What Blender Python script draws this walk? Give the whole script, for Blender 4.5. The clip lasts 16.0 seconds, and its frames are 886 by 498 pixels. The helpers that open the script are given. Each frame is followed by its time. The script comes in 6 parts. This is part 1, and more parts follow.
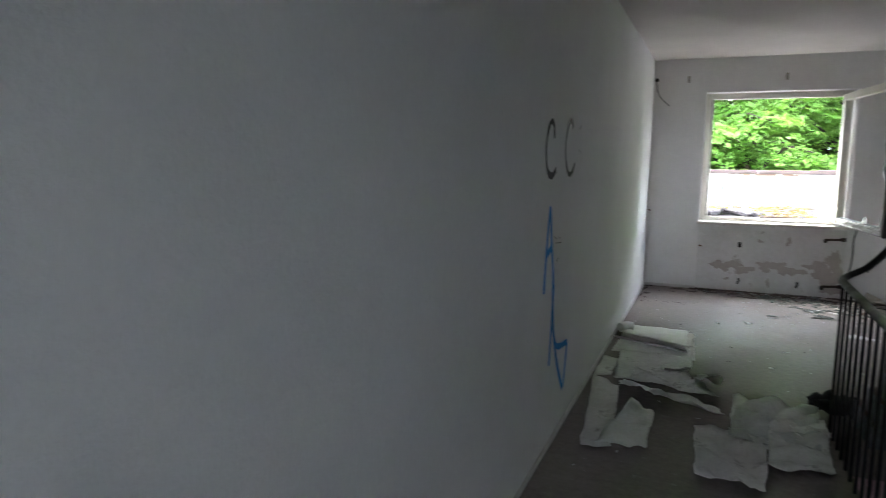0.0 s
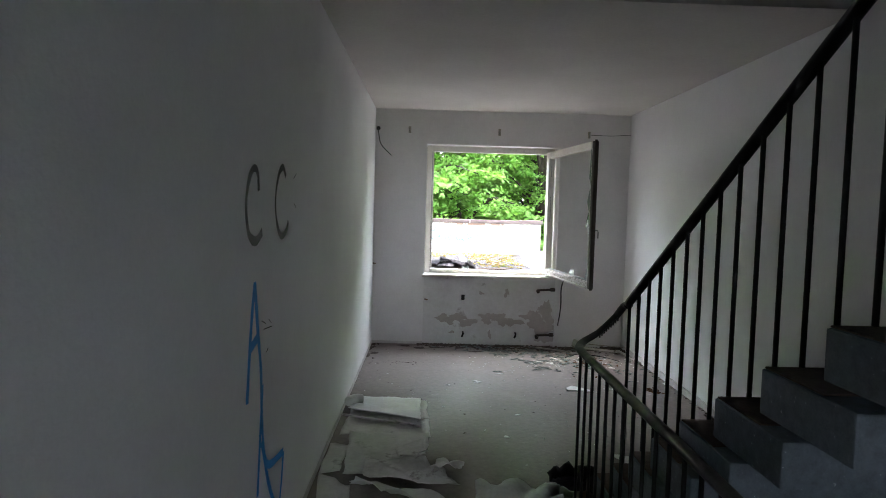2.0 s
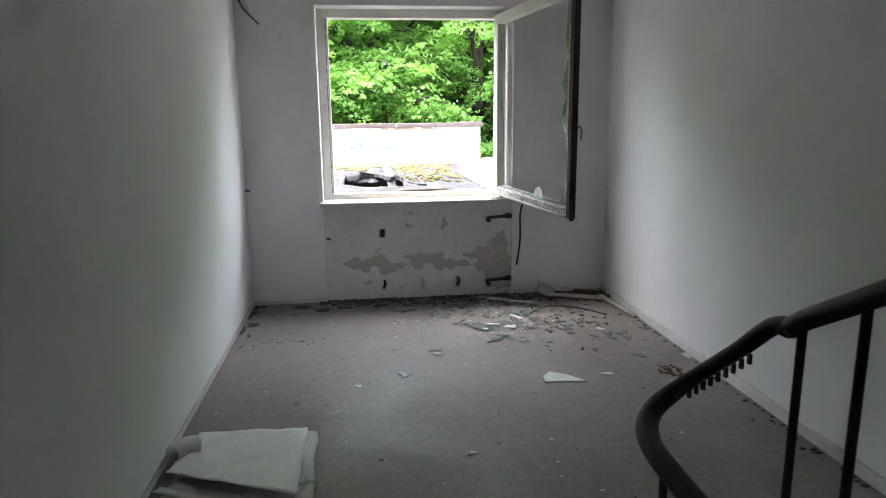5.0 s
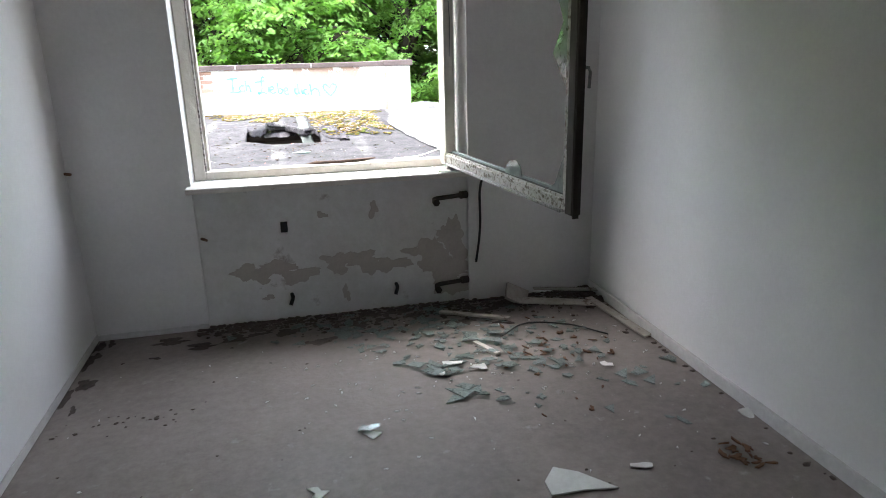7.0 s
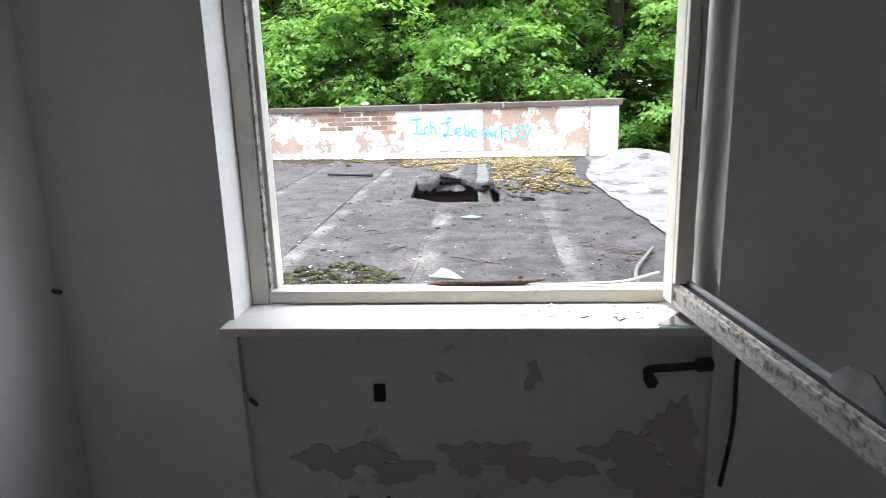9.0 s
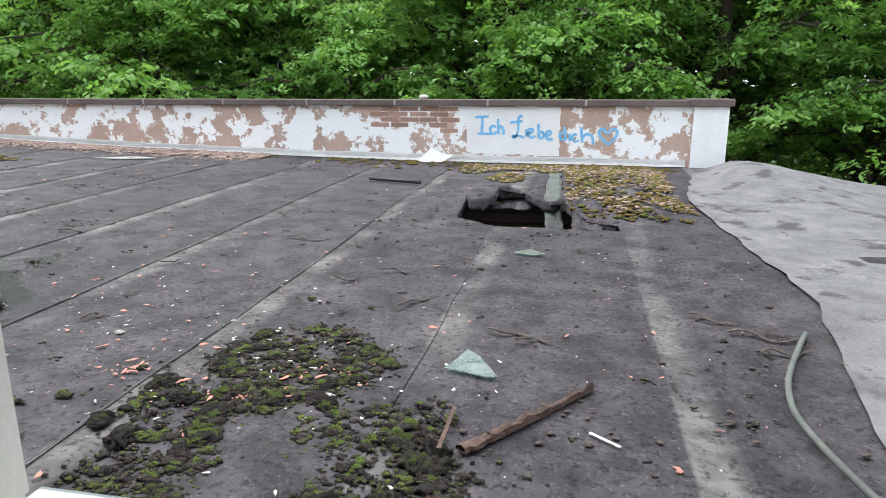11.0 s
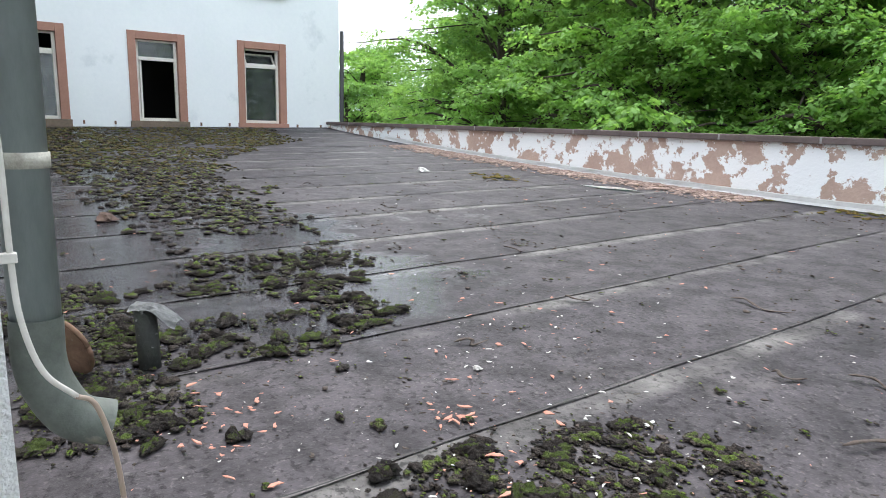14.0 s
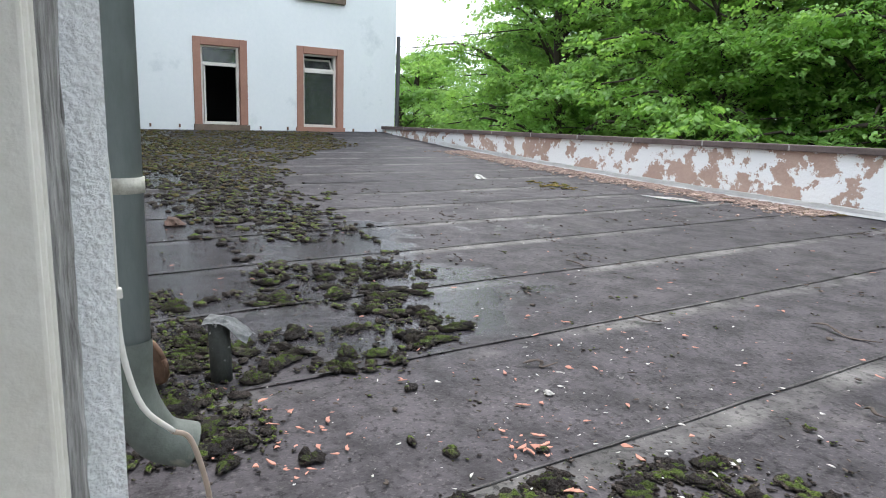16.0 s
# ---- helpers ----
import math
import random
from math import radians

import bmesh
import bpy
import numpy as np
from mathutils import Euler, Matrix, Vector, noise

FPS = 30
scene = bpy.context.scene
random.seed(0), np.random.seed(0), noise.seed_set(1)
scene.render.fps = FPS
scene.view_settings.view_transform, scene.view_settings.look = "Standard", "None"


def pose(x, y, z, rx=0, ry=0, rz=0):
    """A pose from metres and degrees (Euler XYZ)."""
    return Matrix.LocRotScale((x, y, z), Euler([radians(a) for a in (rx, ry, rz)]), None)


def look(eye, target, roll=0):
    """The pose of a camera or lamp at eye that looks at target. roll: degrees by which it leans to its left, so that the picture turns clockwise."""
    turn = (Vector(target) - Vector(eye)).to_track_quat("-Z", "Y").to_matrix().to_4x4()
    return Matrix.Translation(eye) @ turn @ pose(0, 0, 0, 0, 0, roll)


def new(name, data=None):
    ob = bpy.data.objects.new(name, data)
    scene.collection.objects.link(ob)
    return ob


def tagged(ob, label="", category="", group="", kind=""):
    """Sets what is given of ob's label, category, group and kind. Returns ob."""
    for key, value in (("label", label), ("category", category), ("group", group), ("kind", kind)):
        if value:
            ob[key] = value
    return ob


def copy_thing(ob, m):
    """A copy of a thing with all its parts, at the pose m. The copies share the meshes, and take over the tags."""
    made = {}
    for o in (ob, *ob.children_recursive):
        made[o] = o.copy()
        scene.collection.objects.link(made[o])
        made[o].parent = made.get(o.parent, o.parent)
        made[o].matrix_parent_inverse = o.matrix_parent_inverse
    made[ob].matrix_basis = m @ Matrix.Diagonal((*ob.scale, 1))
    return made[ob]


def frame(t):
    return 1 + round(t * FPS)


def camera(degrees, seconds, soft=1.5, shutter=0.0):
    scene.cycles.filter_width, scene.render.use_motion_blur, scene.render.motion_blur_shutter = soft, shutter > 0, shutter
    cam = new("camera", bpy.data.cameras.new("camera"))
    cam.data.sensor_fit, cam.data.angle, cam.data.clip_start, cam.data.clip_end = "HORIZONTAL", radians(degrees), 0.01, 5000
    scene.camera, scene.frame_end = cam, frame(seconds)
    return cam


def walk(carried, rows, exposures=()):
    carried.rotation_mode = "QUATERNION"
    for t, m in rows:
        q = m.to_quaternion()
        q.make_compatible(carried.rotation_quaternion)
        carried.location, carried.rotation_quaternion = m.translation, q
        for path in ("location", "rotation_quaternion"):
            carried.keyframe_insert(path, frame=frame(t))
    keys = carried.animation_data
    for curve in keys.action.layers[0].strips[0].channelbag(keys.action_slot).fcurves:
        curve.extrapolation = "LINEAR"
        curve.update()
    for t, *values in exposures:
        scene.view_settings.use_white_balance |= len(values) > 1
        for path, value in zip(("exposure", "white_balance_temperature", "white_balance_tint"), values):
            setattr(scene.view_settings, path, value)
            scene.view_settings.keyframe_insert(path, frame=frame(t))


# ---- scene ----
cam = camera(68.0, 16.0, soft=0.8, shutter=0.2)
PATH = [
    (0, (0.53, 0.2, 1.38), (-0.225, 2.032, 1.109), 0.5),
    (0.5, (0.525, 0.26, 1.38), (0.151, 2.206, 1.102), 0.0),
    (1, (0.511, 0.373, 1.383), (0.2, 2.34, 1.198), -0.2),
    (1.5, (0.467, 0.654, 1.4), (0.41, 2.647, 1.246), -0.8),
    (2, (0.42, 0.932, 1.434), (0.467, 2.928, 1.311), 1.6),
    (2.5, (0.479, 1.26, 1.391), (0.593, 3.253, 1.262), 1.6),
    (3, (0.526, 1.596, 1.372), (0.528, 3.581, 1.128), 1.0),
    (3.5, (0.517, 1.968, 1.374), (0.498, 3.949, 1.096), 1.2),
    (4, (0.602, 2.312, 1.358), (0.778, 4.282, 1.067), 1.1),
    (4.2, (0.631, 2.481, 1.372), (0.844, 4.445, 1.064), 0.6),
    (6.3, (0.751, 3.955, 1.321), (1.015, 5.873, 0.819), -2.8),
    (6.5, (0.784, 4.157, 1.331), (1.116, 6.068, 0.846), -2.4),
    (7, (0.863, 4.473, 1.348), (1.295, 6.339, 0.77), -1.4),
    (7.5, (0.992, 4.891, 1.361), (1.172, 6.822, 0.871), -2.8),
    (8, (0.985, 5.264, 1.366), (0.923, 7.202, 0.873), -2.8),
    (8.5, (1.052, 5.618, 1.364), (1.12, 7.55, 0.852), -1.1),
    (9, (1.155, 6.011, 1.389), (1.004, 7.95, 0.921), -1.7),
    (11.3, (1.216, 7.493, 1.34), (0.779, 9.384, 0.857), -0.5),
    (11.5, (1.213, 7.588, 1.33), (0.715, 9.459, 0.83), -0.8),
    (12, (1.234, 7.865, 1.288), (0.418, 9.619, 0.783), 0.2),
    (12.5, (1.218, 7.988, 1.259), (-0.085, 9.421, 0.757), -1.9),
    (13, (1.206, 8.019, 1.244), (-0.264, 9.3, 0.799), -1.3),
    (13.5, (1.184, 8.062, 1.25), (-0.35, 9.279, 0.843), 0.7),
    (14, (1.16, 8.093, 1.253), (-0.425, 9.253, 0.876), 1.5),
    (14.5, (1.139, 8.081, 1.273), (-0.491, 9.185, 0.921), 2.0),
    (15, (1.136, 8.073, 1.289), (-0.53, 9.134, 0.978), 2.3),
    (15.5, (1.128, 8.08, 1.289), (-0.535, 9.152, 0.994), 2.0),
    (16, (1.07, 8.053, 1.297), (-0.598, 9.092, 0.925), 2.0),
]
EXPOSURES = [(0, 3.95), (0.7, 3.9), (1.2, 3.8), (4.2, 3.72), (6.3, 3.48), (7.0, 3.32), (7.5, 3.3), (8.2, 3.03), (9.0, 2.5), (11.3, 1.36), (13.0, 1.42), (15.0, 1.36), (16.0, 1.28)]
walk(cam, [(t, look(eye, target, roll)) for t, eye, target, roll in PATH], EXPOSURES)

# ---- daylight: a bright, thinly overcast sky ----
world = bpy.data.worlds.new("sky")
scene.world = world
world.use_nodes = True
wt = world.node_tree
sky = wt.nodes.new("ShaderNodeTexSky")
sky.sky_type = "NISHITA"
sky.sun_disc = False
sky.sun_elevation = radians(62.4)
sky.sun_rotation = radians(296.6)
sky.air_density, sky.dust_density, sky.ozone_density = 1.0, 6.0, 1.0
haze = wt.nodes.new("ShaderNodeMixRGB")
haze.inputs[0].default_value = 0.75
haze.inputs[2].default_value = (6.9, 7.6, 8.6, 1)
wt.links.new(sky.outputs[0], haze.inputs[1])
wt.links.new(haze.outputs[0], wt.nodes["Background"].inputs[0])
wt.nodes["Background"].inputs[1].default_value = 0.15

sun_data = bpy.data.lights.new("sun", "SUN")
sun_data.energy, sun_data.angle, sun_data.color = 1.0, radians(50), (0.98, 0.985, 1.0)
sun = new("sun", sun_data)
sun.matrix_world = look((-14, 7, 30), (0, 0, 0))

# added fill lamp in an unseen, assumed window behind the start of the walk
back_data = bpy.data.lights.new("south_fill_light", "AREA")
back_data.shape, back_data.size, back_data.size_y, back_data.energy, back_data.color = "RECTANGLE", 0.9, 0.9, 0.03, (1.0, 0.97, 0.93)
back_light = new("south_fill_light", back_data)
back_light.matrix_world = look((1.05, -2.3, 1.65), (1.05, 5, 1.45))


# ---- materials ----
def ramp(nt, src, stops):
    r = nt.nodes.new("ShaderNodeValToRGB")
    while len(r.color_ramp.elements) < len(stops):
        r.color_ramp.elements.new(0.5)
    for e, (p, c) in zip(r.color_ramp.elements, stops):
        e.position, e.color = p, (*c, 1) if len(c) == 3 else c
    nt.links.new(src, r.inputs[0])
    return r.outputs[0]


def noise_tex(nt, scale, detail=4, rough=0.6, stretch=None, coord="Object", dist=0.0):
    tc = nt.nodes.new("ShaderNodeTexCoord")
    src = tc.outputs[coord]
    if stretch:
        mp = nt.nodes.new("ShaderNodeMapping")
        mp.inputs["Scale"].default_value = stretch
        nt.links.new(src, mp.inputs[0])
        src = mp.outputs[0]
    n = nt.nodes.new("ShaderNodeTexNoise")
    n.inputs["Scale"].default_value = scale
    n.inputs["Detail"].default_value = detail
    n.inputs["Roughness"].default_value = rough
    n.inputs["Distortion"].default_value = dist
    nt.links.new(src, n.inputs["Vector"])
    return n.outputs[0]


def mix(nt, fac, a, b, blend="MIX"):
    m = nt.nodes.new("ShaderNodeMixRGB")
    m.blend_type = blend
    for i, v in ((0, fac), (1, a), (2, b)):
        if hasattr(v, "is_output"):
            nt.links.new(v, m.inputs[i])
        else:
            m.inputs[i].default_value = v if i == 0 else (*v, 1)
    return m.outputs[0]


def material(name, light, dark, big=1.5, fine=40.0, rough=0.8, rough2=None, bump=0.2, bump_scale=None, metal=0.0,
             spots=None, spot_scale=3.0, spot_at=(0.55, 0.68), stretch=None, vary=0.0, depth=0.01, spec=0.4, spot_rough=0.65):
    """Two colours mixed by large stains and fine grain, optional spots of a third colour, and fine relief."""
    m = bpy.data.materials.new(name)
    m.use_nodes = True
    nt = m.node_tree
    bsdf = nt.nodes["Principled BSDF"]
    a = noise_tex(nt, big, 6, 0.62, stretch)
    b = noise_tex(nt, fine, 4, 0.7, stretch)
    fac = ramp(nt, mix(nt, 0.35, a, b), [(0.32, (0, 0, 0)), (0.66, (1, 1, 1))])
    col = mix(nt, fac, dark, light)
    if spots:
        s = ramp(nt, noise_tex(nt, spot_scale, 8, spot_rough), [(spot_at[0], (0, 0, 0)), (spot_at[1], (1, 1, 1))])
        col = mix(nt, s, col, spots)
    if vary:
        oi = nt.nodes.new("ShaderNodeObjectInfo")
        v = ramp(nt, oi.outputs["Random"], [(0, (1 - vary,) * 3), (1, (1 + vary * 0.6,) * 3)])
        col = mix(nt, 1.0, col, v, "MULTIPLY")
    nt.links.new(col, bsdf.inputs["Base Color"])
    if rough2 is None:
        bsdf.inputs["Roughness"].default_value = rough
    else:
        nt.links.new(ramp(nt, a, [(0.4, (rough2,) * 3), (0.6, (rough,) * 3)]), bsdf.inputs["Roughness"])
    bsdf.inputs["Metallic"].default_value = metal
    bsdf.inputs["Specular IOR Level"].default_value = spec
    if bump:
        bp = nt.nodes.new("ShaderNodeBump")
        bp.inputs["Strength"].default_value = bump
        bp.inputs["Distance"].default_value = depth
        nt.links.new(noise_tex(nt, bump_scale or fine, 5, 0.6, stretch), bp.inputs["Height"])
        nt.links.new(bp.outputs[0], bsdf.inputs["Normal"])
    return m


def glass(name, tint=(0.8, 0.93, 0.88), rough=0.02, clear=0.75, ior=1.5, cloud=(0.48, 0.53, 0.51)):
    """Thin dusty window glass: mostly clear, with a real gloss."""
    m = bpy.data.materials.new(name)
    m.use_nodes = True
    nt = m.node_tree
    nt.nodes.remove(nt.nodes["Principled BSDF"])
    tr = nt.nodes.new("ShaderNodeBsdfTransparent")
    tr.inputs[0].default_value = (*tint, 1)
    gl = nt.nodes.new("ShaderNodeBsdfGlossy")
    gl.inputs["Roughness"].default_value = rough
    df = nt.nodes.new("ShaderNodeBsdfDiffuse")
    df.inputs[0].default_value = (*cloud, 1)
    fr = nt.nodes.new("ShaderNodeFresnel")
    fr.inputs[0].default_value = ior
    m1, m2 = nt.nodes.new("ShaderNodeMixShader"), nt.nodes.new("ShaderNodeMixShader")
    nt.links.new(ramp(nt, noise_tex(nt, 9, 5, 0.7), [(0.35, (1 - clear - 0.1,) * 3), (0.7, (1 - clear + 0.2,) * 3)]), m1.inputs[0])
    nt.links.new(tr.outputs[0], m1.inputs[1])
    nt.links.new(df.outputs[0], m1.inputs[2])
    nt.links.new(fr.outputs[0], m2.inputs[0])
    nt.links.new(m1.outputs[0], m2.inputs[1])
    nt.links.new(gl.outputs[0], m2.inputs[2])
    nt.links.new(m2.outputs[0], nt.nodes["Material Output"].inputs[0])
    return m


M = {
    "wall": material("white_wall_paint", (0.87, 0.86, 0.865), (0.78, 0.77, 0.775), 1.2, 60, 0.9, bump=0.3, bump_scale=80, depth=0.005),
    # window wall: a slightly greyer, more mottled white than the long walls
    "back_wall": material("greyer_wall_paint", (0.83, 0.815, 0.81), (0.70, 0.685, 0.68), 2.0, 60, 0.9, bump=0.35, bump_scale=80, depth=0.004),
    "niche": material("stained_niche_paint", (0.78, 0.77, 0.77), (0.60, 0.58, 0.56), 2.4, 30, 0.9, bump=0.4, bump_scale=50, depth=0.004,
                      spots=(0.33, 0.28, 0.25), spot_scale=5, spot_at=(0.62, 0.72)),
    "plaster": material("bare_brown_plaster", (0.55, 0.50, 0.465), (0.42, 0.375, 0.35), 6, 60, 0.95, bump=0.5, depth=0.004),
    "ceiling": material("old_ceiling_paint", (0.74, 0.70, 0.68), (0.60, 0.56, 0.54), 1.0, 40, 0.9, bump=0.3, depth=0.004),
    "floor": material("dusty_concrete_floor", (0.315, 0.268, 0.245), (0.15, 0.127, 0.117), 1.6, 25, 0.75, 0.5, bump=0.35, bump_scale=45, depth=0.006,
                      spots=(0.36, 0.34, 0.32), spot_scale=14, spot_at=(0.62, 0.75)),
    "skirting": material("dusty_skirting", (0.74, 0.72, 0.71), (0.54, 0.52, 0.51), 3, 40, 0.8, bump=0.2),
    "terrazzo": material("blue_grey_terrazzo", (0.145, 0.17, 0.195), (0.075, 0.09, 0.105), 30, 160, 0.6, bump=0.15, spots=(0.45, 0.47, 0.5), spot_scale=60, spot_at=(0.66, 0.70)),
    "tread": material("dirty_brown_tread", (0.15, 0.11, 0.09), (0.06, 0.045, 0.04), 4, 40, 0.85, bump=0.5),
    "pink": material("pinkish_stairwell_paint", (0.62, 0.42, 0.44), (0.48, 0.33, 0.35), 1.4, 40, 0.85, bump=0.2),
    "iron": material("black_painted_iron", (0.022, 0.023, 0.025), (0.012, 0.012, 0.013), 12, 90, 0.5, bump=0.15),
    "pvc": material("worn_black_handrail", (0.028, 0.027, 0.026), (0.016, 0.015, 0.015), 6, 60, 0.42, 0.6, bump=0.1),
    "frame": material("yellowed_white_frame_paint", (0.74, 0.71, 0.65), (0.58, 0.54, 0.47), 3, 40, 0.55, bump=0.25, spots=(0.30, 0.22, 0.15), spot_scale=7, spot_at=(0.69, 0.74)),
    "sash_dark": material("weathered_dark_wood", (0.075, 0.06, 0.052), (0.03, 0.025, 0.022), 5, 60, 0.8, bump=0.5, stretch=(1, 1, 0.15)),
    "weathered": material("weathered_grey_wood", (0.56, 0.54, 0.52), (0.07, 0.062, 0.058), 150, 420, 0.9, bump=1.0, stretch=(1, 1, 0.05), depth=0.006),
    "sash_edge": material("flaking_sash_paint", (0.52, 0.50, 0.47), (0.27, 0.25, 0.23), 8, 50, 0.7, bump=0.5, spots=(0.13, 0.105, 0.085), spot_scale=48, spot_at=(0.50, 0.60)),
    "sill": material("worn_white_sill", (0.80, 0.77, 0.72), (0.64, 0.58, 0.52), 4, 50, 0.55, bump=0.2, spots=(0.42, 0.34, 0.27), spot_scale=9, spot_at=(0.66, 0.75)),
    "stucco": material("white_roughcast_stucco", (0.93, 0.93, 0.92), (0.74, 0.74, 0.73), 110, 260, 0.95, bump=0.9, bump_scale=120, depth=0.012),
    "house": material("white_house_render", (0.79, 0.81, 0.80), (0.71, 0.74, 0.735), 0.5, 12, 0.9, bump=0.15, spots=(0.54, 0.58, 0.58), spot_scale=1.1, spot_at=(0.60, 0.80)),
    "sandstone": material("red_sandstone", (0.40, 0.22, 0.16), (0.29, 0.15, 0.11), 2, 30, 0.9, bump=0.3),
    "sandstone_dark": material("blackened_sandstone_sill", (0.22, 0.16, 0.12), (0.10, 0.08, 0.06), 3, 30, 0.9, bump=0.4),
    # near-black that stands for the shade inside rooms and the pipe mouth
    "inner_shade": material("painted_inner_shade", (0.03, 0.03, 0.032), (0.02, 0.02, 0.02), 1, 10, 0.9, bump=0),
    "zinc": material("grey_green_painted_pipe", (0.27, 0.305, 0.30), (0.155, 0.178, 0.174), 5, 30, 0.62, bump=0.15, stretch=(1, 1, 0.3), spots=(0.30, 0.32, 0.26), spot_scale=8, spot_at=(0.62, 0.78)),
    "zinc_old": material("stained_olive_pipe", (0.15, 0.165, 0.145), (0.07, 0.078, 0.066), 6, 40, 0.7, bump=0.25, spots=(0.24, 0.23, 0.18), spot_scale=10, spot_at=(0.6, 0.72)),
    "pipe_dark": material("blackened_rusty_pipe", (0.085, 0.062, 0.05), (0.03, 0.024, 0.02), 18, 80, 0.8, bump=0.5, spots=(0.22, 0.16, 0.12), spot_scale=20, spot_at=(0.62, 0.7)),
    "strip_felt": material("pale_green_grey_felt_strip", (0.125, 0.138, 0.122), (0.05, 0.054, 0.05), 9, 60, 0.85, bump=0.5),
    # dirt colour, deepened to carry the shade below the window sill
    "floor_dirt_shade": material("brown_dirt_and_shade", (0.13, 0.105, 0.092), (0.05, 0.04, 0.034), 14, 90, 0.95, bump=0.6),
    "zinc_strap": material("pale_pipe_strap", (0.52, 0.50, 0.43), (0.24, 0.22, 0.18), 24, 80, 0.6, bump=0.3),
    "cable": material("dirty_white_cable", (0.66, 0.64, 0.60), (0.45, 0.42, 0.37), 6, 40, 0.5, bump=0.05),
    "cable_brown": material("dirty_brown_cable", (0.40, 0.32, 0.26), (0.28, 0.21, 0.16), 6, 40, 0.6, bump=0.05),
    "black_cable": material("black_cable", (0.03, 0.03, 0.03), (0.02, 0.02, 0.02), 6, 40, 0.5, bump=0.05),
    "rust": material("rusty_metal", (0.24, 0.14, 0.09), (0.10, 0.055, 0.036), 14, 80, 0.85, bump=0.5, spots=(0.5, 0.46, 0.4), spot_scale=9, spot_at=(0.58, 0.66)),
    "flake_metal": material("crumpled_grey_foil", (0.36, 0.37, 0.37), (0.08, 0.085, 0.085), 22, 60, 0.5, bump=0.4, metal=0.2),
    "house_glass": glass("dark_house_pane", (0.55, 0.6, 0.58), 0.01, 0.97),
    "roof_shard": glass("dull_glass_shard", (0.66, 0.80, 0.76), 0.3, 0.80, 1.08),
    "dusty_glass": glass("dusty_broken_glass", (0.78, 0.9, 0.86), 0.08, 0.55, 1.4, (0.46, 0.50, 0.49)),
    "paper": material("torn_wallpaper", (0.78, 0.76, 0.73), (0.56, 0.53, 0.50), 4, 40, 0.9, bump=0.3, spots=(0.27, 0.24, 0.21), spot_scale=6, spot_at=(0.58, 0.7)),
    "chip": material("white_paint_chip", (0.82, 0.82, 0.80), (0.66, 0.65, 0.62), 8, 60, 0.7, bump=0.2, vary=0.15),
    "dirt": material("dark_crumbled_dirt", (0.14, 0.108, 0.09), (0.05, 0.04, 0.034), 20, 90, 0.95, bump=0.8, depth=0.01),
    "leaf_litter": material("brown_leaf_litter", (0.20, 0.10, 0.05), (0.09, 0.045, 0.025), 20, 60, 0.9, bump=0.2, vary=0.3),
    "wood_trim": material("flaking_white_trim", (0.52, 0.49, 0.45), (0.30, 0.26, 0.22), 6, 40, 0.8, bump=0.3, spots=(0.18, 0.13, 0.10), spot_scale=10, spot_at=(0.6, 0.66)),
    "hole_wood": material("grey_brown_old_board", (0.17, 0.145, 0.13), (0.08, 0.066, 0.058), 5, 60, 0.9, bump=0.6, stretch=(0.2, 1, 1)),
    "rot_wood": material("rotten_brown_wood", (0.17, 0.11, 0.085), (0.05, 0.032, 0.026), 8, 60, 0.95, bump=1.0, depth=0.012),
    # black for marker paint and stubs, and for the painted dark of hollows
    "paint_hollow_black": material("marker_and_hollow_black", (0.02, 0.018, 0.016), (0.012, 0.012, 0.012), 8, 60, 0.6, bump=0.05),
    "blue_paint": material("blue_spray_paint", (0.03, 0.33, 0.80), (0.02, 0.24, 0.64), 8, 60, 0.6, bump=0.05),
    "sky_blue_paint": material("pale_blue_spray_paint", (0.08, 0.42, 0.76), (0.34, 0.60, 0.82), 9, 40, 0.7, bump=0.05),
    "coping": material("dark_weathered_coping", (0.17, 0.13, 0.12), (0.085, 0.065, 0.06), 3, 40, 0.9, bump=0.5),
    "coping_joint": material("pale_coping_joint", (0.42, 0.40, 0.38), (0.3, 0.28, 0.27), 9, 60, 0.9, bump=0.3),
    "brick": material("red_brick", (0.47, 0.30, 0.23), (0.31, 0.185, 0.14), 8, 50, 0.95, bump=0.5, vary=0.25),
    "old_plaster": material("rose_base_plaster", (0.46, 0.30, 0.24), (0.33, 0.20, 0.155), 1.6, 30, 0.95, bump=0.5, depth=0.01),
    "parapet": material("rose_plaster_with_white_render_flakes", (0.56, 0.41, 0.335), (0.40, 0.275, 0.22), 1.8, 30, 0.95, bump=0.6, depth=0.01,
                        spots=(0.90, 0.90, 0.89), spot_scale=2.9, spot_at=(0.482, 0.503), spot_rough=0.72),
    "glass_shard": glass("green_tinted_glass_shard", (0.74, 0.88, 0.83), 0.12, 0.58, 1.42, (0.50, 0.55, 0.53)),
    "plastic": material("cloudy_plastic_sheet", (0.60, 0.60, 0.58), (0.42, 0.41, 0.39), 5, 40, 0.3, bump=0.3),
    "rag": material("dark_rag", (0.035, 0.033, 0.035), (0.018, 0.017, 0.018), 8, 60, 0.95, bump=0.6),
    "litter_pink": material("dry_pinkish_leaf_litter", (0.46, 0.34, 0.28), (0.20, 0.14, 0.115), 6, 60, 0.95, bump=0.5),
    "render_white": material("white_flaking_render", (0.90, 0.90, 0.89), (0.78, 0.77, 0.75), 2.5, 30, 0.9, bump=0.3),
    "flashing": material("white_membrane_flashing", (0.88, 0.87, 0.85), (0.68, 0.66, 0.63), 4, 30, 0.7, bump=0.3),
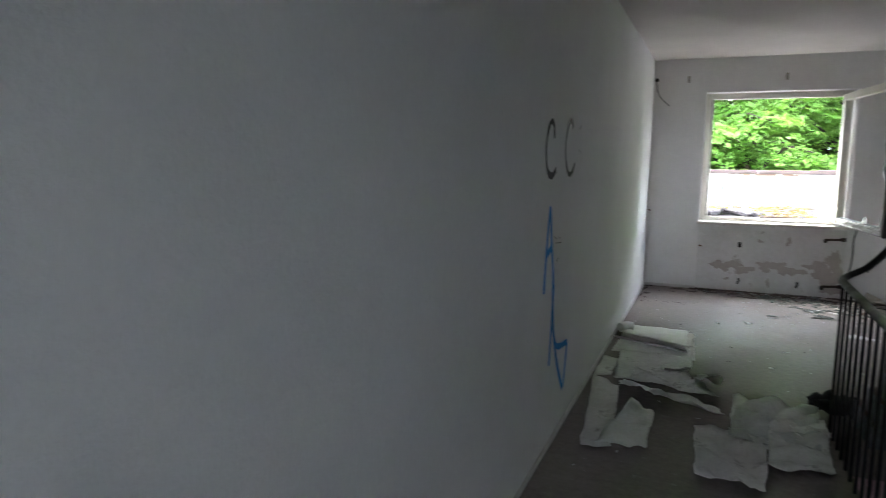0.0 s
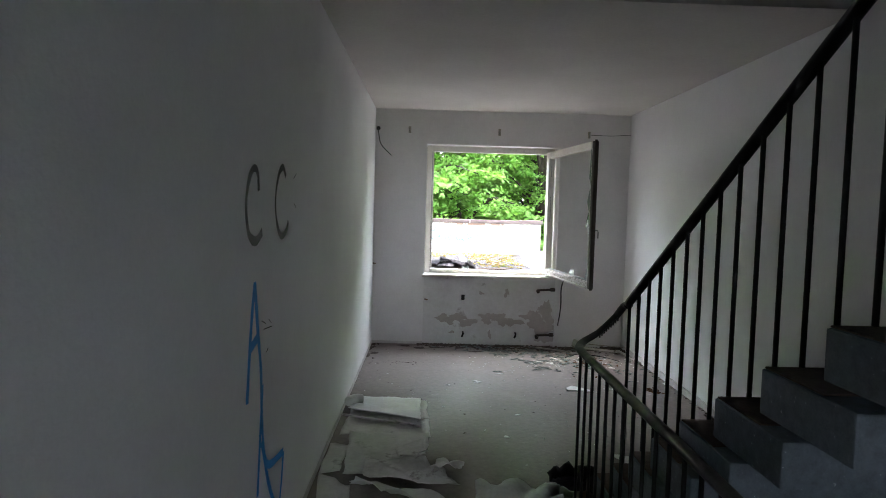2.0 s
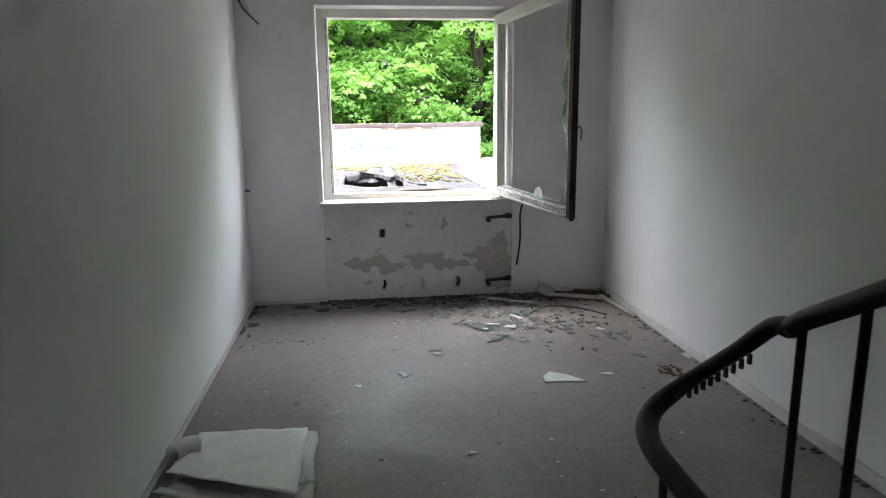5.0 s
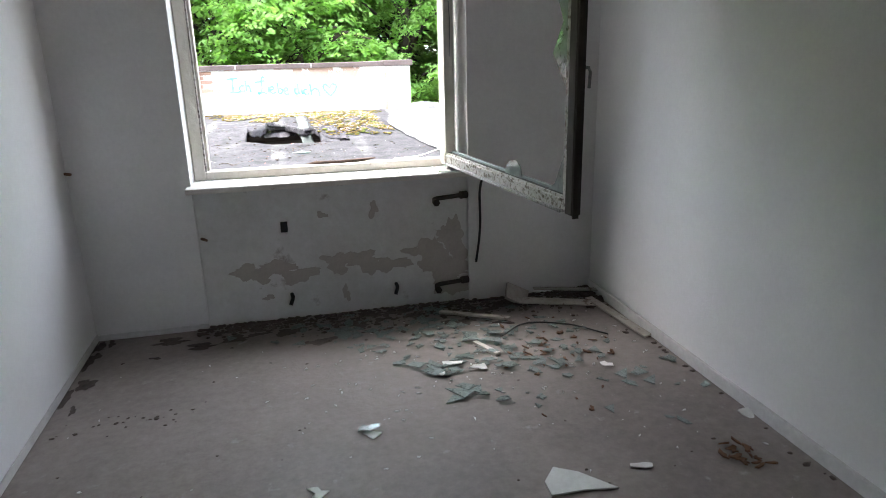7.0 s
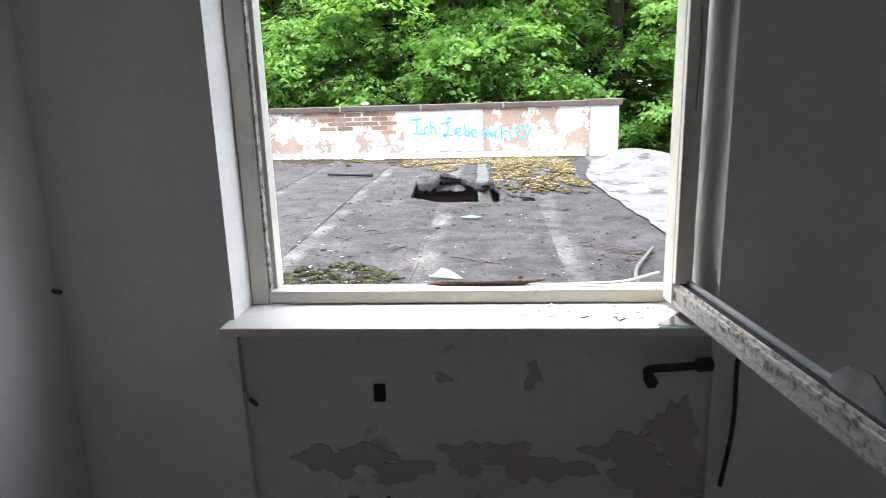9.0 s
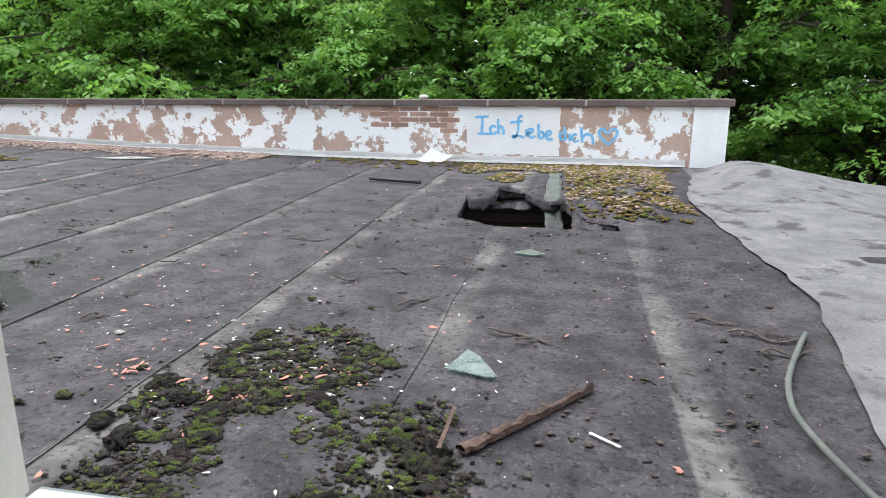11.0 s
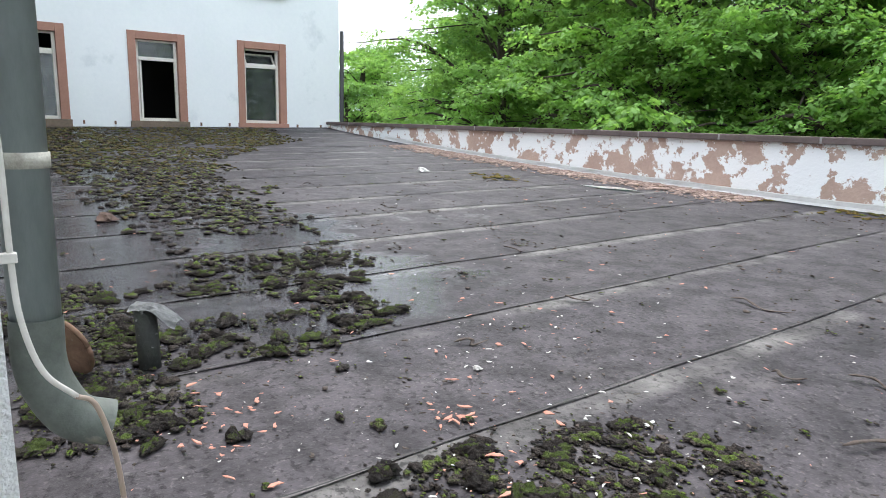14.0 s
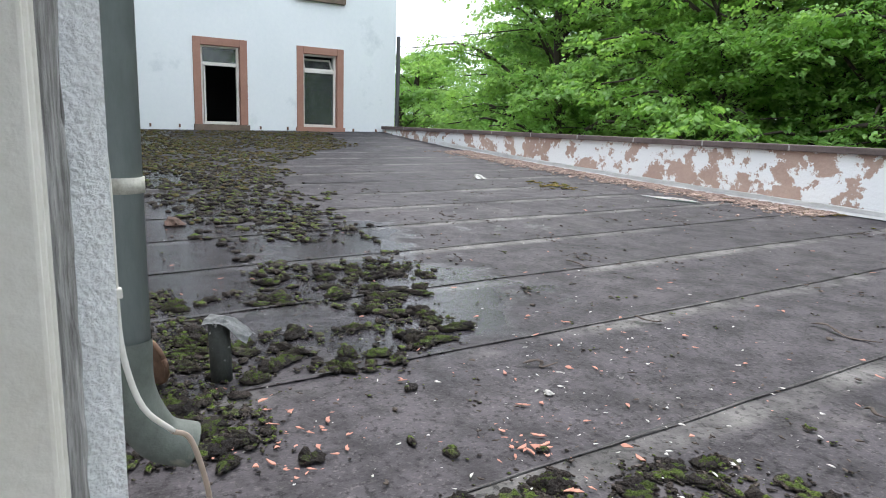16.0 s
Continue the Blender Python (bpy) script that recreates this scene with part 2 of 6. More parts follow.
    "white_felt": material("pale_grey_roof_sheet", (0.21, 0.205, 0.205), (0.075, 0.072, 0.073), 4.5, 60, 0.85, bump=0.7, spots=(0.055, 0.05, 0.052), spot_scale=3.5, spot_at=(0.55, 0.62)),
    "moss_yellow": material("ochre_moss", (0.225, 0.155, 0.03), (0.085, 0.06, 0.025), 9, 90, 1.0, bump=1.0, depth=0.02, spots=(0.10, 0.12, 0.02), spot_scale=7, spot_at=(0.5, 0.6)),
    "moss_brown": material("brownish_moss_crust", (0.15, 0.11, 0.035), (0.055, 0.042, 0.02), 9, 90, 1.0, bump=1.0, depth=0.02, spots=(0.07, 0.085, 0.018), spot_scale=7, spot_at=(0.5, 0.6)),
    "tile_red": material("orange_tile_fragments", (0.62, 0.30, 0.22), (0.42, 0.19, 0.14), 12, 60, 0.9, bump=0.2),
    "flaky_pipe": material("flaking_dark_pipe_paint", (0.06, 0.064, 0.058), (0.025, 0.027, 0.024), 8, 60, 0.8, bump=0.5, spots=(0.30, 0.31, 0.29), spot_scale=26, spot_at=(0.62, 0.66)),
    "tar": material("black_tar_seam", (0.03, 0.028, 0.028), (0.018, 0.017, 0.017), 12, 80, 0.6, bump=0.4),
    "stone": material("pale_pebble", (0.62, 0.60, 0.56), (0.42, 0.40, 0.37), 14, 60, 0.9, bump=0.3, vary=0.2),
    "bark": material("dark_bark", (0.085, 0.065, 0.05), (0.035, 0.028, 0.022), 6, 30, 0.95, bump=0.8, stretch=(1, 1, 0.3), depth=0.03),
    "grass": material("shaded_forest_ground", (0.05, 0.075, 0.025), (0.025, 0.035, 0.015), 0.4, 6, 0.95, bump=0.3),
}


def felt_material():
    """Grey-brown bitumen felt with wet, glossier stretches and pale mineral wear."""
    m = material("wet_bitumen_felt", (0.084, 0.074, 0.079), (0.039, 0.035, 0.040), 0.9, 55, 0.7, bump=0.5, bump_scale=120, depth=0.004,
                 spots=(0.120, 0.108, 0.108), spot_scale=1.6, spot_at=(0.58, 0.72), vary=0.12, stretch=(1.0, 0.6, 1.0), spec=0.17)
    nt = m.node_tree
    bsdf = nt.nodes["Principled BSDF"]
    tc = nt.nodes.new("ShaderNodeTexCoord")
    sx = nt.nodes.new("ShaderNodeSeparateXYZ")
    nt.links.new(tc.outputs["Object"], sx.inputs[0])
    ad = nt.nodes.new("ShaderNodeMath")
    ad.operation = "MULTIPLY_ADD"
    ad.inputs[1].default_value, ad.inputs[2].default_value = 1 / 0.85, (-5 - 1.53) / 0.85
    nt.links.new(sx.outputs[0], ad.inputs[0])
    fr = nt.nodes.new("ShaderNodeMath")
    fr.operation = "FRACT"
    nt.links.new(ad.outputs[0], fr.inputs[0])
    band = ramp(nt, fr.outputs[0], [(0.015, (0, 0, 0)), (0.03, (1, 1, 1)), (0.13, (1, 1, 1)), (0.20, (0, 0, 0))])
    worn = ramp(nt, noise_tex(nt, 1.1, 5, 0.6), [(0.40, (0, 0, 0)), (0.58, (1, 1, 1))])
    old = bsdf.inputs["Base Color"].links[0].from_socket
    nt.links.new(mix(nt, mix(nt, 1.0, band, worn, "MULTIPLY"), old, (0.175, 0.165, 0.157)), bsdf.inputs["Base Color"])
    speck = ramp(nt, noise_tex(nt, 75, 3, 0.6), [(0.57, (0, 0, 0)), (0.68, (0.45,) * 3)])
    blot = ramp(nt, noise_tex(nt, 5.5, 6, 0.7), [(0.38, (0.5,) * 3), (0.60, (1.12,) * 3)])
    coal = ramp(nt, noise_tex(nt, 38, 4, 0.7), [(0.36, (0.35,) * 3), (0.47, (1, 1, 1))])
    col = mix(nt, speck, bsdf.inputs["Base Color"].links[0].from_socket, (0.18, 0.165, 0.158))
    col = mix(nt, 1.0, mix(nt, 1.0, col, blot, "MULTIPLY"), coal, "MULTIPLY")
    # rain stands along the low side of the roof, where the moss grows
    sides = []
    for axis, a, b in ((0, 4.35, 3.6), (1, -0.9, -1.8)):
        low = nt.nodes.new("ShaderNodeMapRange")
        low.inputs[1].default_value, low.inputs[2].default_value = a, b
        nt.links.new(sx.outputs[axis], low.inputs[0])
        sides.append(low.outputs[0])
    pool = nt.nodes.new("ShaderNodeMath")
    pool.operation = "MULTIPLY"
    nt.links.new(sides[0], pool.inputs[0])
    nt.links.new(sides[1], pool.inputs[1])
    level = nt.nodes.new("ShaderNodeMath")
    level.operation = "MULTIPLY_ADD"
    level.inputs[1].default_value, level.inputs[2].default_value = 0.25, -0.12
    nt.links.new(pool.outputs[0], level.inputs[0])
    wet_sum = nt.nodes.new("ShaderNodeMath")
    nt.links.new(mix(nt, 0.4, noise_tex(nt, 0.8, 5, 0.55), noise_tex(nt, 3.5, 6, 0.6)), wet_sum.inputs[0])
    nt.links.new(level.outputs[0], wet_sum.inputs[1])
    wet = wet_sum.outputs[0]
    damp = ramp(nt, wet, [(0.46, (1, 1, 1)), (0.60, (0.62, 0.63, 0.67))])
    nt.links.new(mix(nt, 1.0, col, damp, "MULTIPLY"), bsdf.inputs["Base Color"])
    nt.links.new(ramp(nt, wet, [(0.52, (0.66,) * 3), (0.60, (0.09,) * 3)]), bsdf.inputs["Roughness"])
    return m


def moss_material():
    """Moss cushions: dark earth sides and crumbs, with vivid green crowns on the upper faces."""
    m = material("moss_cushions", (0.13, 0.185, 0.022), (0.045, 0.07, 0.012), 14, 160, 1.0, bump=1.0, bump_scale=170, depth=0.02)
    nt = m.node_tree
    bsdf = nt.nodes["Principled BSDF"]
    old = bsdf.inputs["Base Color"].links[0].from_socket
    geo = nt.nodes.new("ShaderNodeNewGeometry")
    add = nt.nodes.new("ShaderNodeMath")
    nt.links.new(geo.outputs["Random Per Island"], add.inputs[0])
    nt.links.new(nt.nodes.new("ShaderNodeObjectInfo").outputs["Random"], add.inputs[1])
    fr = nt.nodes.new("ShaderNodeMath")
    fr.operation = "FRACT"
    nt.links.new(add.outputs[0], fr.inputs[0])
    up = nt.nodes.new("ShaderNodeSeparateXYZ")
    nt.links.new(geo.outputs["Normal"], up.inputs[0])
    top = ramp(nt, up.outputs[2], [(0.45, (0, 0, 0)), (0.9, (1, 1, 1))])
    isl = ramp(nt, mix(nt, 0.45, fr.outputs[0], noise_tex(nt, 26, 5, 0.7)), [(0.50, (0, 0, 0)), (0.61, (1, 1, 1))])
    earth = mix(nt, fr.outputs[0], (0.028, 0.022, 0.019), (0.115, 0.09, 0.075))
    tufts = ramp(nt, noise_tex(nt, 210, 4, 0.75), [(0.36, (0.28,) * 3), (0.62, (1.6,) * 3)])
    nt.links.new(mix(nt, 1.0, mix(nt, mix(nt, 1.0, isl, top, "MULTIPLY"), earth, old), tufts, "MULTIPLY"), bsdf.inputs["Base Color"])
    return m


def leaf_material(name, a, b):
    m = bpy.data.materials.new(name)
    m.use_nodes = True
    nt = m.node_tree
    nt.nodes.remove(nt.nodes["Principled BSDF"])
    geo = nt.nodes.new("ShaderNodeNewGeometry")
    bough = ramp(nt, noise_tex(nt, 0.75, 3, 0.6), [(0.34, (0, 0, 0)), (0.66, (1, 1, 1))])
    isl = mix(nt, 0.6, geo.outputs["Random Per Island"], bough)
    col = mix(nt, isl, a, b)
    df, tl, gl = nt.nodes.new("ShaderNodeBsdfDiffuse"), nt.nodes.new("ShaderNodeBsdfTranslucent"), nt.nodes.new("ShaderNodeBsdfGlossy")
    gl.inputs["Roughness"].default_value = 0.45
    gl.inputs[0].default_value = (0.6, 0.7, 0.55, 1)
    nt.links.new(col, df.inputs[0])
    nt.links.new(mix(nt, 1.0, col, (1.5, 1.5, 0.95), "MULTIPLY"), tl.inputs[0])
    m1, m2 = nt.nodes.new("ShaderNodeMixShader"), nt.nodes.new("ShaderNodeMixShader")
    m1.inputs[0].default_value, m2.inputs[0].default_value = 0.55, 0.04
    nt.links.new(df.outputs[0], m1.inputs[1])
    nt.links.new(tl.outputs[0], m1.inputs[2])
    nt.links.new(m1.outputs[0], m2.inputs[1])
    nt.links.new(gl.outputs[0], m2.inputs[2])
    nt.links.new(m2.outputs[0], nt.nodes["Material Output"].inputs[0])
    return m


M["felt"] = felt_material()
M["moss"] = moss_material()
M["leaf"] = leaf_material("spring_leaves", (0.122, 0.242, 0.064), (0.285, 0.465, 0.138))
M["leaf_dark"] = leaf_material("darker_leaves", (0.09, 0.19, 0.055), (0.215, 0.37, 0.112))


# ---- building helpers ----
BASE = {}


def thing(name, at, label, category, group="", kind=""):
    """An Empty at a thing's base, for its parts."""
    ob = new(name)
    ob.location = at
    ob.empty_display_size = 0.05
    BASE[ob.name] = Vector(at)
    return tagged(ob, label, category, group, kind)


def part(name, bm, mat, parent, label=""):
    """One mesh under a thing or a part; bm is in world metres."""
    base = BASE[parent.name]
    me = bpy.data.meshes.new(name)
    bm.to_mesh(me)
    bm.free()
    me.transform(Matrix.Translation(-base))
    me.materials.append(mat)
    ob = new(name, me)
    ob.parent = parent
    BASE[ob.name] = base
    return tagged(ob, label)


def solid(name, bm, mat, label="", category="", group="", kind="", at=None):
    """A top-level thing of one mesh, its origin at its base."""
    me = bpy.data.meshes.new(name)
    bm.to_mesh(me)
    bm.free()
    if at is None:
        co = np.array([v.co for v in me.vertices])
        at = Vector(((co[:, 0].min() + co[:, 0].max()) / 2, (co[:, 1].min() + co[:, 1].max()) / 2, co[:, 2].min()))
    me.transform(Matrix.Translation(-Vector(at)))
    me.materials.append(mat)
    ob = new(name, me)
    ob.location = at
    BASE[ob.name] = Vector(at)
    return tagged(ob, label, category, group, kind)


def box(bm, lo, hi, bevel=0.0, m=None):
    lo, hi = Vector(lo), Vector(hi)
    t = Matrix.Translation((lo + hi) / 2) @ Matrix.Diagonal((*(hi - lo), 1))
    r = bmesh.ops.create_cube(bm, size=1, matrix=(m @ t) if m else t)
    if bevel:
        bmesh.ops.bevel(bm, geom=list({e for v in r["verts"] for e in v.link_edges}), offset=bevel, segments=2, affect="EDGES", profile=0.6)
    return bm


def boxed(lo, hi, bevel=0.0, m=None):
    return box(bmesh.new(), lo, hi, bevel, m)


def tube(bm, pts, r, sides=10, flat=(1, 1), closed_ends=True, radii=None):
    """A tube along a line of points; flat scales its section sideways and upwards."""
    pts = [Vector(p) for p in pts]
    rings = []
    for i, p in enumerate(pts):
        d = (pts[min(i + 1, len(pts) - 1)] - pts[max(i - 1, 0)]).normalized()
        up = Vector((0, 0, 1)) if abs(d.z) < 0.95 else Vector((0, 1, 0))
        s = d.cross(up).normalized()
        u = s.cross(d).normalized()
        rr = radii[i] if radii else r
        rings.append([bm.verts.new(p + s * (math.cos(2 * math.pi * k / sides) * rr * flat[0]) + u * (math.sin(2 * math.pi * k / sides) * rr * flat[1])) for k in range(sides)])
    for a, b in zip(rings, rings[1:]):
        for k in range(sides):
            f = bm.faces.new((a[k], a[(k + 1) % sides], b[(k + 1) % sides], b[k]))
            f.smooth = True
    if closed_ends:
        bm.faces.new(rings[0][::-1])
        bm.faces.new(rings[-1])
    return bm


def prism(bm, outline, depth, m=None):
    """A flat outline (x, y) given thickness in z, put at m."""
    m = m or Matrix()
    lo = [bm.verts.new(m @ Vector((x, y, 0))) for x, y in outline]
    hi = [bm.verts.new(m @ Vector((x, y, depth))) for x, y in outline]
    n = len(outline)
    bm.faces.new(lo[::-1])
    bm.faces.new(hi)
    for i in range(n):
        bm.faces.new((lo[i], lo[(i + 1) % n], hi[(i + 1) % n], hi[i]))
    return bm


def smooth_line(pts, n=8):
    """A Catmull-Rom line through points."""
    pts = [Vector(p) for p in pts]
    ext = [2 * pts[0] - pts[1], *pts, 2 * pts[-1] - pts[-2]]
    out = []
    for i in range(1, len(ext) - 2):
        a, b, c, d = ext[i - 1:i + 3]
        for k in range(n):
            t = k / n
            out.append(0.5 * (2 * b + (c - a) * t + (2 * a - 5 * b + 4 * c - d) * t * t + (3 * b - a - 3 * c + d) * t ** 3))
    return out + [pts[-1]]


def blob_outline(rng, r, n=14, rough=0.35, squash=1.0):
    ph = [rng.uniform(0, 6.28) for _ in range(4)]
    out = []
    for k in range(n):
        a = 2 * math.pi * k / n
        q = r * (1 + rough * (0.5 * math.sin(2 * a + ph[0]) + 0.35 * math.sin(3 * a + ph[1]) + 0.3 * math.sin(5 * a + ph[2])) + rng.uniform(-0.12, 0.12) * rough)
        out.append((q * math.cos(a), q * squash * math.sin(a)))
    return out


# ---- the stair landing: walls, floor, ceiling ----
X0, X1, YB, YO, ZC = -0.148, 2.51, 7.81, 8.11, 2.45
WX0, WX1, WZ0, WZ1 = 0.388, 1.752, 0.745, 2.10     # the window's opening
SX, SY = 1.17, 4.10                                # the stairwell's edges
YS = -2.2                                          # the end behind the camera


def structure(name, bm, mat, label):
    return solid(name, bm, mat, label, "", "", "structure")


structure("wall_west", boxed((X0 - 0.25, YS, -2.9), (X0, YO, 5.6)), M["wall"], "white woodchip-painted long wall with graffiti")
structure("wall_east", boxed((X1, YS, -2.9), (X1 + 0.25, YO, 5.6)), M["wall"], "white woodchip-painted wall beside the stairs")
# south wall with an assumed, unseen opening for the fill lamp
bm = bmesh.new()
for lo, hi in (((X0, -2.9), (0.6, 5.35)), ((1.5, -2.9), (X1, 5.35)), ((0.6, -2.9), (1.5, 1.2)), ((0.6, 2.1), (1.5, 5.35))):
    box(bm, (lo[0], YS - 0.25, lo[1]), (hi[0], YS, hi[1]))
structure("wall_south", bm, M["wall"], "plain white wall closing the corridor")

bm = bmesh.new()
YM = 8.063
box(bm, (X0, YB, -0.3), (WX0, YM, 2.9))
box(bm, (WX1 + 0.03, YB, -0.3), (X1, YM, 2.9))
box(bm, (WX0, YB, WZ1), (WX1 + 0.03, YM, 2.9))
north = structure("wall_north", bm, M["back_wall"], "slightly greyer white window wall with a broken casement")
structure("wall_niche", boxed((WX0, YB + 0.025, -0.3), (WX1 + 0.03, YM, WZ0 - 0.03)), M["niche"], "stained and peeling radiator niche under the window")

bm = bmesh.new()
box(bm, (X0, YS, -0.28), (SX, YB + 0.025, 0))
box(bm, (SX, SY, -0.28), (X1, YB + 0.025, 0))
structure("floor", bm, M["floor"], "dusty grey-brown bare concrete floor")
bm = bmesh.new()
box(bm, (X0, YS, ZC), (SX + 0.03, YB, ZC + 0.28))
box(bm, (SX + 0.03, SY + 0.03, ZC), (X1, YB, ZC + 0.28))
structure("ceiling", bm, M["ceiling"], "stained off-white plaster ceiling")
structure("ceiling_stairwell", boxed((X0, YS, 5.35), (X1, YO, 5.6)), M["ceiling"], "plain ceiling over the stairwell")
structure("floor_lower", boxed((X0, YS, -3.1), (X1, YO, -2.9)), M["floor"], "lower storey's concrete floor")
structure("wall_lower", boxed((SX, SY + 0.05, -2.9), (X1, SY + 0.2, -0.28)), M["pink"], "pinkish painted wall below the landing")
structure("wall_upper", boxed((X0, YB, 2.9), (X1, YO, 5.35)), M["wall"], "plain wall of the storey above")

sk = thing("baseboard", (X1, 6, 0), "low dusty painted skirting along the walls", "skirting", "", "structure")
part("baseboard_board", boxed((X1 - 0.018, SY, 0), (X1 - 0.002, YB - 0.002, 0.055), 0.004), M["skirting"], sk)
part("baseboard_board", boxed((X0 + 0.002, YS + 0.01, 0), (X0 + 0.008, YB - 0.002, 0.035), 0.002), M["skirting"], sk)
part("baseboard_board", boxed((X0 + 0.01, YB - 0.012, 0), (WX0, YB - 0.002, 0.03), 0.003), M["skirting"], sk)

# ---- window: frame, sill and the open casement ----
FY0, FY1 = 7.955, 8.056
win = thing("window_1", (1.07, 8.0, WZ0), "white-painted wooden window with its casement open inwards", "window", "", "structure")
fr = part("window_frame", boxed((WX0 + 0.002, FY0, WZ0), (WX0 + 0.058, FY1, WZ1 - 0.002), 0.004), M["frame"], win)
part("frame_bead", boxed((WX0 + 0.058, FY0 + 0.035, WZ0 + 0.04), (WX0 + 0.078, FY1 - 0.004, WZ1 - 0.06), 0.004), M["frame"], win)
part("frame_stile", boxed((WX1 - 0.056, FY0, WZ0), (WX1 - 0.002, FY1, WZ1 - 0.002), 0.004), M["frame"], win)
part("frame_head", boxed((WX0 + 0.058, FY0, WZ1 - 0.062), (WX1 - 0.056, FY1, WZ1 - 0.002), 0.004), M["frame"], win)
part("frame_rail", boxed((WX0 + 0.058, FY0, WZ0), (WX1 - 0.056, FY1 - 0.02, WZ0 + 0.042), 0.006), M["frame"], win)
bm = bmesh.new()
rows = []
for k in range(81):
    z = WZ0 - 0.01 + (WZ1 - WZ0) * k / 80
    w = [0.0035 * noise.noise(Vector((z * 9, q * 3.1, 0))) + 0.0025 * noise.noise(Vector((z * 31, q * 5.3, 2))) for q in range(7)]
    rows.append([bm.verts.new((WX0 + 0.007 + 0.0052 * q + 0.5 * w[q], (FY1 - 0.01 if q in (0, 6) else FY1 + 0.020 - 0.005 * (q % 2) + w[q]), z)) for q in range(7)])
for a, b in zip(rows, rows[1:]):
    for q in range(6):
        bm.faces.new((a[q], a[q + 1], b[q + 1], b[q]))
part("worn_edge", bm, M["weathered"], win, "weathered grey wooden outer edge")
for dx, dy in ((0.040, 0.004), (0.0485, 0.0005)):
    part("frame_ridge", boxed((WX0 + dx, FY1 - 0.01, WZ0), (WX0 + dx + 0.0055, FY1 + dy, WZ1 - 0.012), 0.0015), M["frame"], win)
part("frame_lip", boxed((WX0 + 0.058, FY0 + 0.002, WZ0 + 0.043), (WX0 + 0.066, FY0 + 0.03, WZ1 - 0.063), 0.002), M["sash_edge"], win)
part("weather_bar", boxed((WX0 + 0.058, FY1 - 0.018, WZ0 - 0.01), (WX1 - 0.056, FY1 + 0.03, WZ0 + 0.022), 0.006), M["frame"], win)
part("strike_plate", boxed((WX0 + 0.056, FY0 + 0.012, 1.26), (WX0 + 0.061, FY0 + 0.032, 1.36), 0.002), M["flake_metal"], win)
part("strike_plate", boxed((WX0 + 0.056, FY0 + 0.012, 0.80), (WX0 + 0.061, FY0 + 0.032, 0.88), 0.002), M["rust"], win)
part("window_sill", boxed((WX0 - 0.02, YB - 0.075, WZ0 - 0.028), (WX1 + 0.035, FY0 - 0.002, WZ0), 0.007), M["sill"], win)
part("outer_sill", boxed((WX0 + 0.002, FY1 + 0.002, WZ0 - 0.06), (WX1 - 0.002, YO + 0.035, WZ0 - 0.02), 0.005), M["zinc"], win)

# casement hinged on the east side, standing a little past square
HINGE = Vector((WX1 - 0.058, FY0 - 0.004, 0))
SW, SZ0, SZ1 = 1.343, WZ0 + 0.018, WZ1 - 0.045
ang = math.atan2(6.608 - HINGE.y, 1.858 - HINGE.x)
C = Matrix.Translation(HINGE) @ Matrix.Rotation(ang, 4, "Z")
sash = thing("casement", (HINGE.x, HINGE.y, SZ0), "open wooden casement with a broken glass pane", "window sash")


def sash_box(x0, x1, y0, y1, z0, z1, b=0.004):
    return boxed((x0, y0, z0), (x1, y1, z1), b, C)


part("stile", sash_box(0, 0.065, -0.03, 0.03, SZ0, SZ1), M["frame"], sash)
part("stile", sash_box(SW - 0.045, SW, -0.02, 0.02, SZ0, SZ1), M["sash_dark"], sash, "weathered dark outer stile")
part("lock_strip", sash_box(SW + 0.001, SW + 0.008, -0.018, 0.008, SZ0 - 0.01, SZ1 + 0.01, 0.003), M["sash_dark"], sash)
part("rail", sash_box(0.065, SW - 0.045, -0.018, 0.022, SZ0 + 0.012, SZ0 + 0.065), M["sash_edge"], sash, "flaking bottom rail")
part("rail", sash_box(0.065, SW - 0.045, -0.03, 0.03, SZ1 - 0.065, SZ1), M["frame"], sash)
part("drip_edge", sash_box(0.067, SW - 0.067, -0.03, 0.018, SZ0, SZ0 + 0.012, 0.003), M["weathered"], sash, "weathered grey lower edge")
part("bead", sash_box(0.067, SW - 0.067, -0.026, -0.018, SZ0 + 0.042, SZ0 + 0.055, 0.003), M["sash_edge"], sash)
part("bead", sash_box(SW - 0.066, SW - 0.047, -0.018, 0.016, SZ0 + 0.067, SZ1 - 0.067, 0.003), M["sash_edge"], sash)
part("bead", sash_box(0.068, 0.088, -0.03, 0.02, SZ0 + 0.067, SZ1 - 0.067, 0.003), M["frame"], sash)
# thin black strip painted for the shade in the glazing groove
part("groove_line", sash_box(0.067, SW - 0.067, -0.012, 0.004, SZ0 + 0.0652, SZ0 + 0.0665, 0), M["paint_hollow_black"], sash)
part("weather_strip", sash_box(0.067, SW - 0.067, 0.005, 0.02, SZ0 + 0.0652, SZ0 + 0.076, 0.003), M["zinc"], sash, "grey metal weather strip")
hz = 1.28
part("handle", tube(bmesh.new(), [C @ Vector(p) for p in ((SW - 0.03, 0.026, hz), (SW - 0.03, 0.05, hz), (SW - 0.035, 0.06, hz - 0.015), (SW - 0.04, 0.06, hz - 0.07))], 0.006, 8), M["flake_metal"], sash, "grey metal turn handle")


def pane_piece(outline):
    """A piece of pane left standing in the casement; outline in (along, up)."""
    m = C @ Matrix.Translation((0, 0.002, 0)) @ Matrix.Rotation(radians(90), 4, "X")
    return prism(bmesh.new(), outline, 0.004, m)


zt, zb, xl, xr = SZ1 - 0.065, SZ0 + 0.065, 0.065, SW - 0.071
